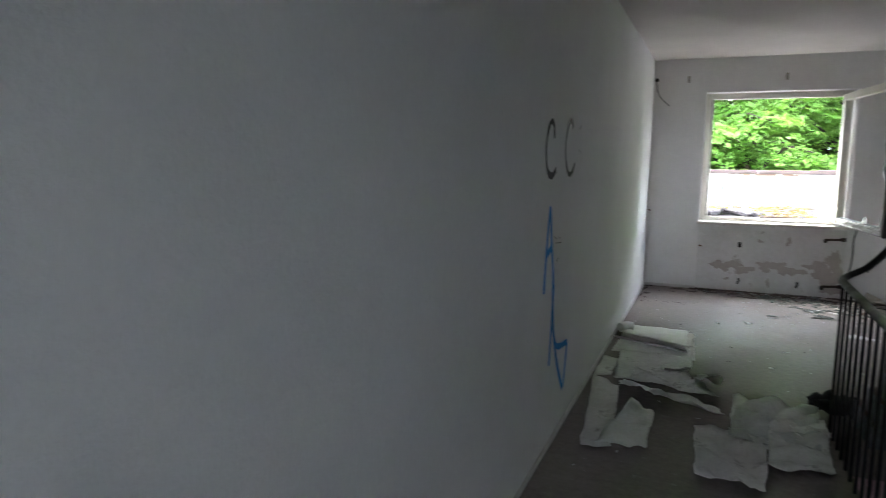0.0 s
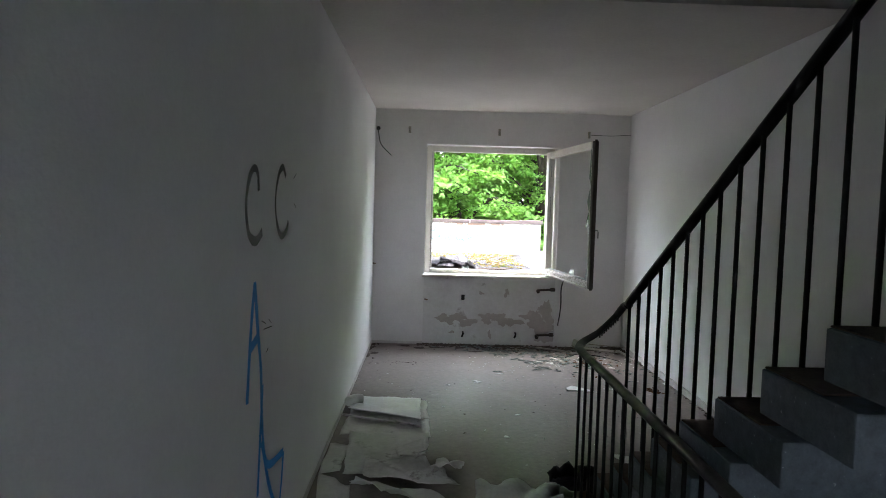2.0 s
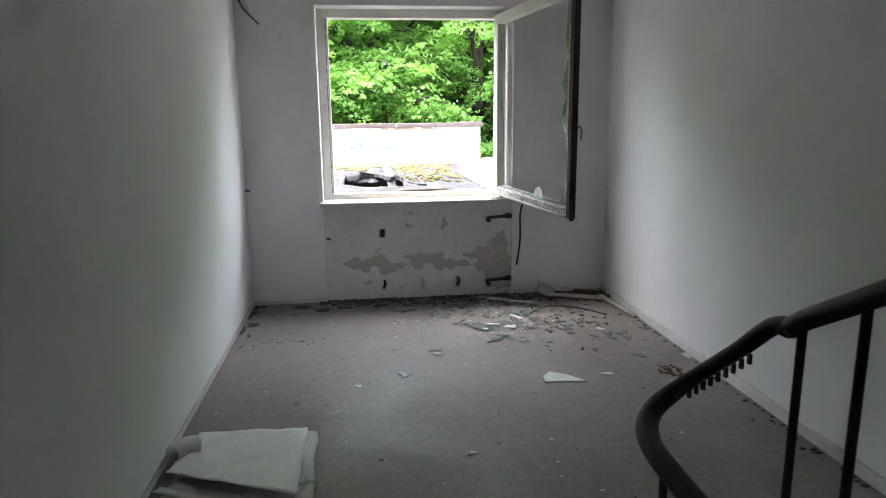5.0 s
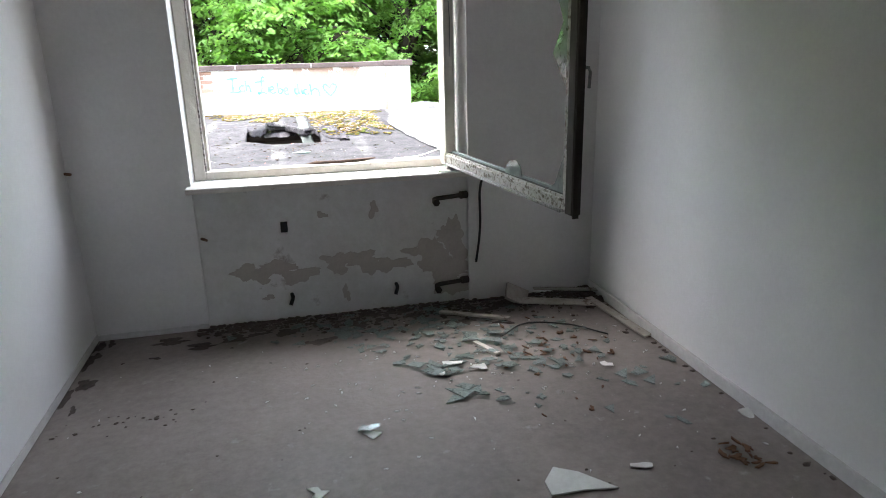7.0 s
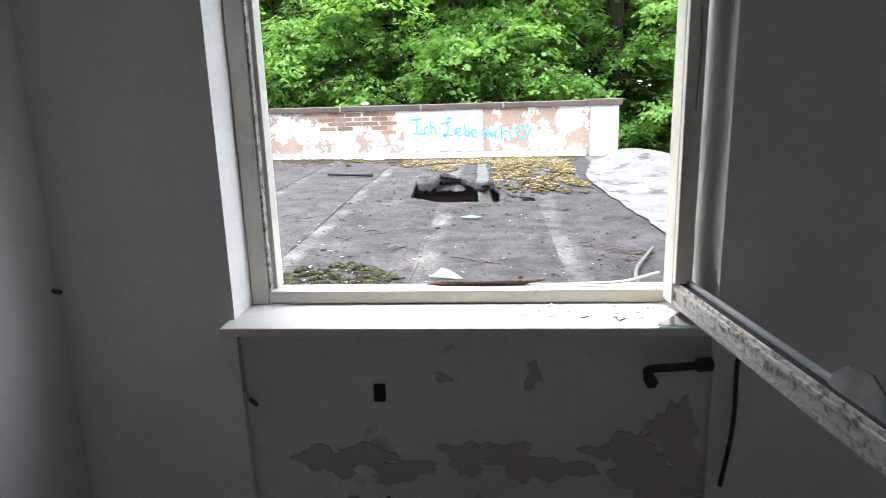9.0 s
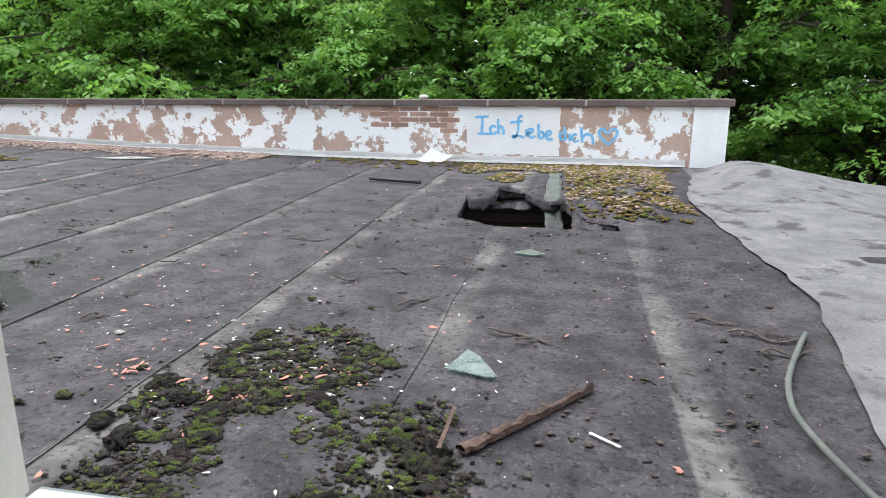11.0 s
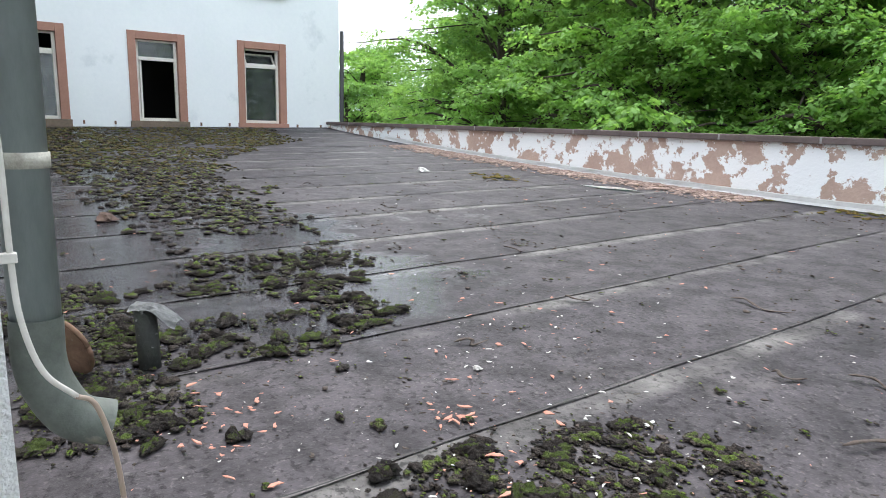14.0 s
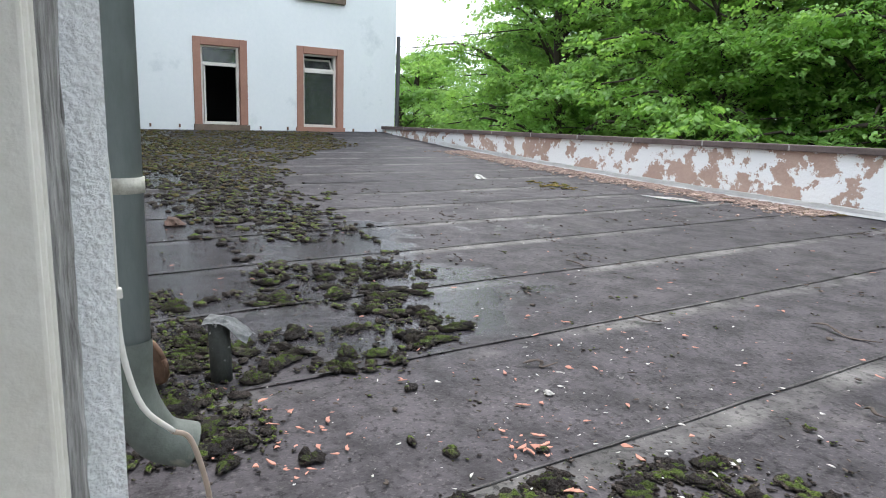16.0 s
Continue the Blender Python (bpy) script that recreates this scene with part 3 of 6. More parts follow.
part("pane", pane_piece([(xr, zt), (xr - 0.05, zt), (xr - 0.07, zt - 0.25), (xr - 0.03, zt - 0.32), (xr - 0.10, zt - 0.46), (xr - 0.05, zt - 0.55), (xr - 0.12, zt - 0.66), (xr - 0.02, zt - 0.78), (xr, zt - 0.8)]), M["dusty_glass"], sash, "jagged remains of the pane")
part("pane", pane_piece([(xr, zb), (xr, zb + 0.2), (xr - 0.03, zb + 0.13), (xr - 0.08, zb + 0.03), (xr - 0.13, zb)]), M["dusty_glass"], sash)
part("pane", pane_piece([(xr - 0.36, zb), (xr - 0.37, zb + 0.045), (xr - 0.41, zb + 0.07), (xr - 0.47, zb + 0.062), (xr - 0.51, zb + 0.03), (xr - 0.52, zb)]), M["dusty_glass"], sash)
part("pane", pane_piece([(xl, zb + 0.08), (xl, zt), (xl + 0.03, zt - 0.1), (xl + 0.012, zt - 0.34), (xl + 0.04, zt - 0.5), (xl + 0.02, zt - 0.7)]), M["dusty_glass"], sash)

# ---- stairs and railing ----
RISE, GOING = 0.150, 0.2535
stairs = thing("staircase", (1.9, 4.07, 0), "open flight of blue-grey terrazzo block steps", "stairs")
N_STEPS = 19
for k in range(N_STEPS):
    y, z = 4.07 - GOING * k, 0.155 + RISE * k
    part("step", boxed((1.27, y - 0.37, z - 0.115), (X1 - 0.002, y, z), 0.006), M["terrazzo"], stairs)
    part("tread", boxed((1.275, y - GOING + 0.002, z + 0.001), (X1 - 0.004, y - 0.006, z + 0.006), 0.002), M["tread"], stairs, "dirty brown tread")

rail = thing("stair_railing", (SX, SY, 0), "black iron stair railing with a plastic handrail", "railing")
GX, UX, GZ = 1.15, 1.37, 0.785


def up_z(y):
    return 0.999 + 0.57 * (3.983 - y)


line = [(GX, YS + 0.02, GZ - 0.04), (GX, 0, GZ - 0.02), (GX, 2.0, GZ - 0.01), (GX, 3.5, GZ)]
curve = smooth_line([(GX, 3.7, GZ), (GX + 0.002, 3.92, GZ), (GX + 0.012, 4.04, GZ + 0.003), (1.205, 4.125, GZ + 0.015), (1.28, 4.15, GZ + 0.055), (1.34, 4.08, GZ + 0.145), (1.365, 4.02, GZ + 0.21), (UX, 3.97, up_z(3.97))], 6)
part("handrail", tube(bmesh.new(), line + curve, 0.021, 10, (1.0, 0.75)), M["pvc"], rail, "worn black handrail bend")
part("handrail", tube(bmesh.new(), [(UX, 3.99, up_z(3.99) + 0.004), (UX, 3.95, up_z(3.95) + 0.01), (UX, 2.5, up_z(2.5) + 0.01), (UX, YS + 0.6, up_z(YS + 0.6) + 0.01)], 0.021, 10, (1.0, 0.8)), M["pvc"], rail)
y = 3.955
while y > YS + 0.1:
    part("baluster", tube(bmesh.new(), [(GX, y, -0.06), (GX, y, GZ - 0.012 - 0.01 * (3.5 - min(y, 3.5)))], 0.0075, 6), M["iron"], rail)
    y -= 0.114
k = 0
for k in range(2 * N_STEPS):
    y = 3.954 - 0.1282 * k
    st = k // 2
    top = up_z(y)
    if y > YS + 0.7:
        part("baluster", tube(bmesh.new(), [(UX, y, 0.155 + RISE * st), (UX, y, top)], 0.008, 6), M["iron"], rail)
for j in range(9):
    q = j / 8
    p = Vector((1.285 + 0.06 * q, 4.14 - 0.09 * q, GZ + 0.042 + 0.10 * q))
    part("handrail_tooth", boxed(p - Vector((0.003, 0.004, 0.011)), p + Vector((0.003, 0.004, 0.008))), M["pvc"], rail)

# ---- pipes, holes, hooks and cables on the window wall ----
NY = YB + 0.025
for z in (0.602, 0.122):
    pi = thing("radiator_pipe", (1.585, NY, z), "blackened cut-off radiator pipe on the wall", "pipe", "radiator pipes")
    part("pipe", tube(bmesh.new(), smooth_line([(WX1 + 0.02, NY - 0.03, z + 0.01), (1.70, NY - 0.045, z + 0.006), (1.60, NY - 0.05, z), (1.585, NY - 0.075, z - 0.004), (1.585, NY - 0.10, z - 0.006)], 4), 0.012, 10), M["pipe_dark"], pi)
    part("nut", tube(bmesh.new(), [(1.585, NY - 0.10, z - 0.006), (1.585, NY - 0.125, z - 0.007)], 0.019, 6), M["pipe_dark"], pi)
    part("rosette", tube(bmesh.new(), [(WX1 - 0.02, NY - 0.04, z + 0.008), (WX1 + 0.02, NY - 0.032, z + 0.008)], 0.02, 10), M["pipe_dark"], pi)
# solid black block stands for the dark inside of the box
solid("socket_hole", boxed((0.79, NY - 0.012, 0.475), (0.825, NY + 0.004, 0.53), 0.004), M["paint_hollow_black"], "small black open wall box in the niche", "wall box")
for x in (0.815, 1.373):
    solid("bracket_stub", tube(bmesh.new(), smooth_line([(x, NY + 0.004, 0.135), (x + 0.004, NY - 0.02, 0.12), (x - 0.01, NY - 0.035, 0.085)], 4), 0.010, 8), M["paint_hollow_black"], "black bent stub of a radiator bracket", "bracket", "radiator brackets")
for x in (0.205, 1.137, 2.074):
    hk = thing("curtain_bracket", (x, YB, 2.24), "small grey metal curtain rail bracket on the wall", "bracket", "curtain brackets")
    part("plate", boxed((x - 0.014, YB - 0.006, 2.205), (x + 0.014, YB + 0.002, 2.275), 0.004), M["zinc_strap"], hk)
    part("hook", tube(bmesh.new(), smooth_line([(x, YB - 0.004, 2.255), (x, YB - 0.03, 2.25), (x, YB - 0.034, 2.225), (x, YB - 0.015, 2.215)], 4), 0.005, 6), M["flake_metal"], hk)
solid("wall_cable", tube(bmesh.new(), smooth_line([(X0 + 0.03, YB - 0.004, 2.242), (X0 + 0.032, YB - 0.02, 2.20), (X0 + 0.06, YB - 0.015, 2.08), (0.02, YB - 0.012, 1.968)], 6), 0.005, 6), M["black_cable"], "loose dark cable hanging from a wall hole", "cable")
# black disc on the wall stands for the dark of the hole
solid("cable_hole_disc", tube(bmesh.new(), [(X0 + 0.028, YB - 0.003, 2.245), (X0 + 0.028, YB + 0.005, 2.245)], 0.022, 10), M["paint_hollow_black"], "black disc painted as a cable hole in the wall corner", "hole")
solid("hanging_cable", tube(bmesh.new(), smooth_line([(1.862, YB - 0.012, 0.715), (1.84, YB - 0.02, 0.62), (1.842, YB - 0.02, 0.47), (1.835, YB - 0.02, 0.36), (1.815, YB - 0.025, 0.232)], 5), 0.007, 6), M["black_cable"], "short black cable hanging below the sill", "cable")
solid("wall_nail", tube(bmesh.new(), [(X0 - 0.002, 7.79, 0.846), (X0 + 0.03, 7.78, 0.843)], 0.007, 6), M["rust"], "rusty nail in the wall corner", "nail")
solid("wall_nail", tube(bmesh.new(), [(0.402, NY - 0.002, 0.475), (0.43, NY - 0.03, 0.472)], 0.007, 6), M["rust"], "rusty nail at the niche edge", "nail")
solid("stretched_wire", tube(bmesh.new(), [(2.09, YB - 0.012, 2.238), (2.3, YB - 0.01, 2.236), (X1 - 0.002, YB - 0.01, 2.25)], 0.0025, 5), M["black_cable"], "thin wire stretched below the ceiling", "wire")

rng = random.Random(11)


def ragged(rng, r, sq):
    """The torn outline of a plaster patch."""
    base = blob_outline(rng, r, 70, 0.55, sq)
    k = rng.uniform(0, 50)
    return [(u * (1 + 0.28 * noise.noise(Vector((u * 38, v * 38, k))) + 0.14 * noise.noise(Vector((u * 110, v * 110, k)))), v * (1 + 0.28 * noise.noise(Vector((u * 38, v * 38, k + 9))))) for u, v in base]


for x, z, r, sq in ((0.62, 0.27, 0.075, 0.7), (0.74, 0.285, 0.085, 0.55), (0.86, 0.235, 0.08, 0.6), (1.06, 0.285, 0.075, 0.6), (1.2, 0.285, 0.10, 0.55),
                    (1.35, 0.25, 0.085, 0.5), (1.62, 0.24, 0.13, 0.8), (1.70, 0.36, 0.08, 1.3), (1.5, 0.31, 0.06, 0.5), (1.68, 0.1, 0.09, 0.8), (0.7, 0.13, 0.025, 0.6), (1.1, 0.11, 0.02, 2.0), (1.27, 0.56, 0.02, 2.2), (1.0, 0.55, 0.03, 0.5)):
    m = Matrix.Translation((x, NY - 0.0035, z)) @ Matrix.Rotation(radians(90), 4, "X")
    solid("bare_plaster_patch", prism(bmesh.new(), ragged(rng, r, sq), 0.003, Matrix.Translation((0, rng.uniform(0, 0.002), 0)) @ m), M["plaster"], "brown patch of bare plaster on the niche", "plaster patch", "plaster patches")


# ---- the flat roof outside ----
def roof_z(x, y):
    return 0.405 + 0.012 * (y - 9) + (0.01 * abs(x) + 0.0026 * x * x if x < 0 else -0.004 * x)


PY0, PY1 = 15.15, 15.42
bx = -13.31

bm = bmesh.new()
for lo, hi in (((bx, -3), (WX0 + 0.006, 6)), ((WX1 + 0.004, -3), (9, 6)), ((WX0 + 0.006, -3), (WX1 + 0.004, WZ0 - 0.062)), ((WX0 + 0.006, WZ1 - 0.01), (WX1 + 0.004, 6))):
    box(bm, (lo[0], YM, lo[1]), (hi[0], YO, hi[1]))
structure("wall_outer", bm, M["stucco"], "white roughcast outer wall of the house")

RIM = [(0.42, 11.80), (0.44, 12.10), (0.50, 12.02), (0.60, 12.16), (0.65, 12.50), (0.84, 12.55), (0.92, 12.30), (1.06, 12.20), (1.14, 12.22), (1.24, 11.98), (1.36, 11.84), (1.52, 11.80)]
HOLE = RIM + [(1.54, 11.68), (1.3, 11.665), (1.0, 11.70), (0.70, 11.69)]


def inside(x, y, poly):
    hit = False
    for (x0, y0), (x1, y1) in zip(poly, poly[1:] + poly[:1]):
        if (y0 > y) != (y1 > y) and x < (x1 - x0) * (y - y0) / (y1 - y0) + x0:
            hit = not hit
    return hit


def sag(x, y):
    """How the felt lifts and buckles round the hole, and swells towards the east edge."""
    d = math.hypot((x - 0.25) / 0.42, (y - 12.35) / 0.6)
    z = 0.085 * math.exp(-d * d * 1.5)
    d = math.hypot((x - 1.75) / 0.6, (y - 13.1) / 0.9)
    z += 0.07 * math.exp(-d * d)
    up = min(1, max(0, (y - 11.72) / 0.5)) * min(1, max(0, (14.9 - y) / 1.6)) * min(1, max(0, (x - 0.1) / 0.4)) * min(1, max(0, (2.2 - x) / 0.5))
    z += 0.065 * up * up * (3 - 2 * up)
    near = math.exp(-((x - 0.95) / 0.85) ** 2 - ((y - 12.5) / 0.75) ** 2) * min(1, max(0, (y - 11.74) / 0.25))
    z += near * (0.06 * (0.2 - abs(noise.noise(Vector((x * 3.4, y * 2.6, 9))))) + 0.022 * noise.noise(Vector((x * 9, y * 7, 2))))
    z += 0.02 * up * noise.noise(Vector((x * 5, y * 5, 4))) + 0.012 * up * noise.noise(Vector((x * 12, y * 12, 4)))
    return z


def felt_strip(x0, x1, y0, y1, lift):
    bm = bmesh.new()
    near = -0.4 < x1 and x0 < 2.4
    nx, ny = (56, 420) if 0.2 < x1 and x0 < 1.6 else (26, 230) if near else (4, 40)
    grid = {}
    for i in range(nx + 1):
        for j in range(ny + 1):
            x, y = x0 + (x1 - x0) * i / nx, y0 + (y1 - y0) * j / ny
            w = noise.noise(Vector((x * 1.3, y * 0.9, 3))) * 0.006
            e = 0.014 * noise.noise(Vector((y * 1.7, lift * 50, x0))) if i in (0, nx) else 0
            grid[i, j] = bm.verts.new((x + e, y, roof_z(x, y) + w + sag(x, y) + lift + 0.005 * i / nx))
    for i in range(nx):
        for j in range(ny):
            q = [grid[i, j], grid[i + 1, j], grid[i + 1, j + 1], grid[i, j + 1]]
            c = sum((v.co for v in q), Vector()) / 4
            if not (near and inside(c.x + 0.022 * noise.noise(c * 14), c.y + 0.03 * noise.noise(c * 11 + Vector((5, 0, 0))), HOLE)):
                bm.faces.new(q).smooth = True
    bmesh.ops.delete(bm, geom=[v for v in bm.verts if not v.link_faces], context="VERTS")
    return bm


roof = thing("flat_roof", (-5, 11.6, 0.2), "wet grey-brown bitumen felt flat roof with overlapping strips", "roof", "", "structure")
part("roof_deck", (lambda b: (box(b, (bx, YO, -0.2), (0.3, PY0, 0.05)), box(b, (1.7, YO, -0.2), (2.9, PY0, 0.05)), box(b, (0.3, YO, -0.2), (1.7, 11.4, 0.05)), box(b, (0.3, 13, -0.2), (1.7, PY0, 0.05)), b)[4])(bmesh.new()), M["dirt"], roof)
xs = [bx + 0.02] + [1.53 - 0.85 * k for k in range(17, -1, -1)] + [3.1]
for k, (a, b) in enumerate(zip(xs, xs[1:])):
    part("felt_strip", felt_strip(a - 0.03, b + 0.03, YO + 0.001, PY0 + 0.02, 0.0), M["felt"], roof)
for k, b in enumerate(xs[1:-3]):
    bm = bmesh.new()
    pts = []
    for j in range(120):
        y = YO + 0.02 + (PY0 - YO - 0.05) * j / 119
        x = b + 0.03 + 0.012 * noise.noise(Vector((y * 1.1, k * 3.7, 0))) + 0.006 * noise.noise(Vector((y * 5, k, 1)))
        pts.append((x, y, 0.0034 * (0.6 + 0.8 * noise.noise(Vector((y * 3, k, 5))) + 0.3 * noise.noise(Vector((y * 14, k, 8))))))
    prev = None
    for x, y, w in pts:
        if inside(x, y, HOLE) or w < 0.0006:
            prev = None
            continue
        z = roof_z(x, y) + sag(x, y) + 0.0125
        cur = (bm.verts.new((x - w, y, z)), bm.verts.new((x + w, y, z - 0.001)))
        if prev:
            bm.faces.new((prev[0], prev[1], cur[1], cur[0]))
        prev = cur
    part("seam", bm, M["tar"], roof, "ragged black tar seam")
structure("roof_pit", (lambda b: (box(b, (0.25, 11.3, -0.9), (1.8, 13.1, -0.85)), box(b, (0.25, 13.05, -0.85), (1.8, 13.1, 0.35)), box(b, (0.25, 11.3, -0.85), (0.3, 13.05, 0.3)), box(b, (1.75, 11.3, -0.85), (1.8, 13.05, 0.3)), box(b, (0.3, 11.3, -0.85), (1.75, 11.35, 0.3)), b)[5])(bmesh.new()), M["dirt"], "dark void under the collapsed roof")

# ---- parapet ----
par = thing("parapet_wall", (-5, 15.28, 0.3), "brick parapet with flaking white render", "parapet", "", "structure")
PX1 = 2.86
part("core", boxed((bx + 0.03, PY0 + 0.02, -3), (PX1 - 0.01, PY1, 1.14)), M["parapet"], par)
part("end_pier", boxed((2.49, PY0 - 0.02, 0.2), (PX1, PY1 + 0.02, 1.14), 0.006), M["render_white"], par, "white rendered end pier")
x = 2.44
while x > bx + 0.1:
    x0 = max(x - 1.12, bx + 0.05)
    part("coping_slab", boxed((x0 + 0.012, PY0 - 0.035, 1.14 + 0.002), (x - 0.012, PY1 + 0.04, 1.212), 0.008), M["coping"], par)
    part("coping_joint", boxed((x0 - 0.013, PY0 - 0.028, 1.145), (x0 + 0.013, PY1 + 0.03, 1.208)), M["coping_joint"], par)
    x -= 1.12
part("coping_slab", boxed((2.43, PY0 - 0.06, 1.142), (PX1 + 0.04, PY1 + 0.06, 1.225), 0.01), M["coping"], par)
bm = bmesh.new()
rows = []
for k in range(131):
    x = -10.6 + 13.04 * k / 130
    z = roof_z(x, PY0 - 0.03)
    top = z + 0.085 + 0.012 * noise.noise(Vector((x * 1.3, 2, 0))) + 0.006 * noise.noise(Vector((x * 7, 2, 0)))
    out = 0.03 + 0.02 * noise.noise(Vector((x * 2.1, 5, 0)))
    rows.append([bm.verts.new(c) for c in ((x, PY0 - 0.03 - out, z + 0.012), (x, PY0 - 0.012, z + 0.035), (x, PY0 + 0.004, top - 0.006), (x, PY0 + 0.017, top))])
for a, b in zip(rows, rows[1:]):
    for k in range(3):
        bm.faces.new((a[k], b[k], b[k + 1], a[k + 1]))
bmesh.ops.solidify(bm, geom=bm.faces[:], thickness=0.004)
part("flashing", bm, M["flashing"], par, "white flashing strip along the foot")

# ---- the white neighbouring house ----
house = thing("white_house", (bx - 4, 11, -3), "white rendered house with red sandstone window surrounds", "house")
HY0, HY1, HZ = 2.0, 15.5, 9.5
cols = [(10.90, 11.99), (13.07, 14.17), (8.74, 9.83)]
zs = [(0.97, 2.88), (3.86, 5.8)]
panels = []
prev = HY0
for a, b in sorted(cols):
    panels += [((bx - 0.4, prev, -3), (bx, a, HZ)), ((bx - 0.4, a, -3), (bx, b, zs[0][0])), ((bx - 0.4, a, zs[0][1]), (bx, b, zs[1][0])), ((bx - 0.4, a, zs[1][1]), (bx, b, HZ))]
    prev = b
panels += [((bx - 0.4, prev, -3), (bx, HY1, HZ)), ((bx - 9, HY1 - 0.4, -3), (bx - 0.4, HY1, HZ)), ((bx - 9, HY0, -3), (bx - 0.4, HY0 + 0.4, HZ))]
for lo, hi in panels:
    part("wall", boxed(lo, hi), M["house"], house)
# inner wall and floor coloured near-black, so the rooms read as unlit
part("inner_wall", boxed((bx - 3.2, HY0 + 0.4, -3), (bx - 3.0, HY1 - 0.4, HZ)), M["inner_shade"], house)
part("storey_floor", boxed((bx - 3.0, HY0 + 0.4, 3.3), (bx - 0.4, HY1 - 0.4, 3.5)), M["inner_shade"], house)
prof = [(bx + 0.5, HZ), (bx - 4.5, HZ + 4), (bx - 9.5, HZ)]
bm = bmesh.new()
v0 = [bm.verts.new((px, HY0 - 0.3, pz)) for px, pz in prof]
v1 = [bm.verts.new((px, HY1 + 0.3, pz)) for px, pz in prof]
bm.faces.new(v0[::-1]); bm.faces.new(v1)
for i in range(3):
    bm.faces.new((v0[i], v0[(i + 1) % 3], v1[(i + 1) % 3], v1[i]))
part("roof", bm, M["brick"], house)
part("downpipe", tube(bmesh.new(), [(bx + 0.02, HY1 + 0.06, -3), (bx + 0.02, HY1 + 0.06, 3.3)], 0.05, 8), M["black_cable"], house)


def house_window(a, b, z0, z1, state):
    w = part("window", boxed((bx - 0.16, a + 0.13, z1 - 0.165), (bx - 0.09, b - 0.13, z1 - 0.145 + 0.0), 0.0), M["frame"], house)
    f = 0.055
    for nm, lo, hi, mt in (
        ("surround", (bx - 0.15, a, z0 + 0.17), (bx + 0.025, a + 0.15, z1), "sandstone"),
        ("surround", (bx - 0.15, b - 0.15, z0 + 0.17), (bx + 0.025, b, z1), "sandstone"),
        ("lintel", (bx - 0.15, a + 0.152, z1 - 0.15), (bx + 0.023, b - 0.152, z1), "sandstone"),
        ("sill", (bx - 0.15, a - 0.02, z0 - 0.02), (bx + 0.09, b + 0.02, z0 + 0.168), "sandstone_dark" if state != "tilted" else "sandstone"),
        ("frame", (bx - 0.15, a + 0.152, z0 + 0.17), (bx - 0.08, a + 0.152 + f, z1 - 0.152), "frame"),
        ("frame", (bx - 0.15, b - 0.152 - f, z0 + 0.17), (bx - 0.08, b - 0.152, z1 - 0.152), "frame"),
        ("transom", (bx - 0.15, a + 0.152 + f, z0 + 1.36), (bx - 0.07, b - 0.152 - f, z0 + 1.43), "frame"),
        ("frame", (bx - 0.15, a + 0.152 + f, z0 + 0.17), (bx - 0.08, b - 0.152 - f, z0 + 0.23), "frame"),
        ("frame", (bx - 0.15, a + 0.152 + f, z1 - 0.19), (bx - 0.08, b - 0.152 - f, z1 - 0.152), "frame"),
    ):
        part(nm, boxed(lo, hi, 0.006), M[mt], w)
    p0, p1 = a + 0.152 + f, b - 0.152 - f
    if state == "open":
        part("pane", boxed((bx - 0.12, p0, z0 + 1.43), (bx - 0.115, p1, z1 - 0.19)), M["house_glass"], w)
        part("open_sash", boxed((bx - 0.65, p0 + 0.02, z0 + 0.23), (bx - 0.13, p0 + 0.06, z0 + 1.36), 0.004), M["frame"], w, "white sash swung wide inwards")
    else:
        part("pane", boxed((bx - 0.12, p0, z0 + 0.23), (bx - 0.115, p1, z0 + 1.36)), M["house_glass"], w)
        part("top_sash", boxed((bx - 0.14, p0, z0 + 1.43), (bx - 0.115, p1, z0 + 1.46), 0.002), M["frame"], w)
    if state == "tilted":
        mt = Matrix.Translation((bx - 0.13, 0, z0 + 1.44)) @ Matrix.Rotation(radians(-38), 4, "Y")
        for lo, hi in (((-0.02, p0, 0), (0.02, p0 + 0.04, 0.29)), ((-0.02, p1 - 0.04, 0), (0.02, p1, 0.29)), ((-0.02, p0 + 0.041, 0.25), (0.02, p1 - 0.041, 0.29))):
            part("top_sash", boxed(lo, hi, 0.003, mt), M["frame"], w)
        part("pane", boxed((-0.003, p0 + 0.04, 0), (0.003, p1 - 0.04, 0.25), 0, mt), M["house_glass"], w)


house_window(*cols[0], *zs[0], "open")
house_window(*cols[1], *zs[0], "tilted")
house_window(*cols[2], *zs[0], "shut")
for c in cols:
    house_window(*c, *zs[1], "shut")
for y in (10.05, 10.6, 12.25, 12.85, 14.42, 15.0, 15.2):
    part("wall_hook", boxed((bx, y - 0.015, 1.06), (bx + 0.05, y + 0.015, 1.13), 0.004), M["rust"], house)

# ---- ground and trees beyond the parapet ----
bm = bmesh.new()
box(bm, (-400, -400, -3.4), (400, 400, -3.2))
structure("ground", bm, M["grass"], "shaded woodland ground")


def spray(rng, centre, radius, n, out, leaf=1.0, heading=0.0):
    """A flat, drooping fan of leaves in small hanging tufts, longer along its heading; quads gathered in out."""
    tufts = max(4, n // 9)
    a = rng.uniform(0, 2 * np.pi, tufts)
    r = radius * np.sqrt(rng.uniform(0, 1, tufts))
    q = np.stack([1.25 * r * np.cos(a), 0.8 * r * np.sin(a), -0.42 * r * r / radius + rng.normal(0, 0.05, tufts)], 1)
    out_yaw = a[:, None] + np.zeros((tufts, 9))
    p = (q[:, None, :] + rng.normal(0, 1, (tufts, 9, 3)) * np.array([0.085, 0.085, 0.035]) * leaf).reshape(-1, 3)
    n = len(p)
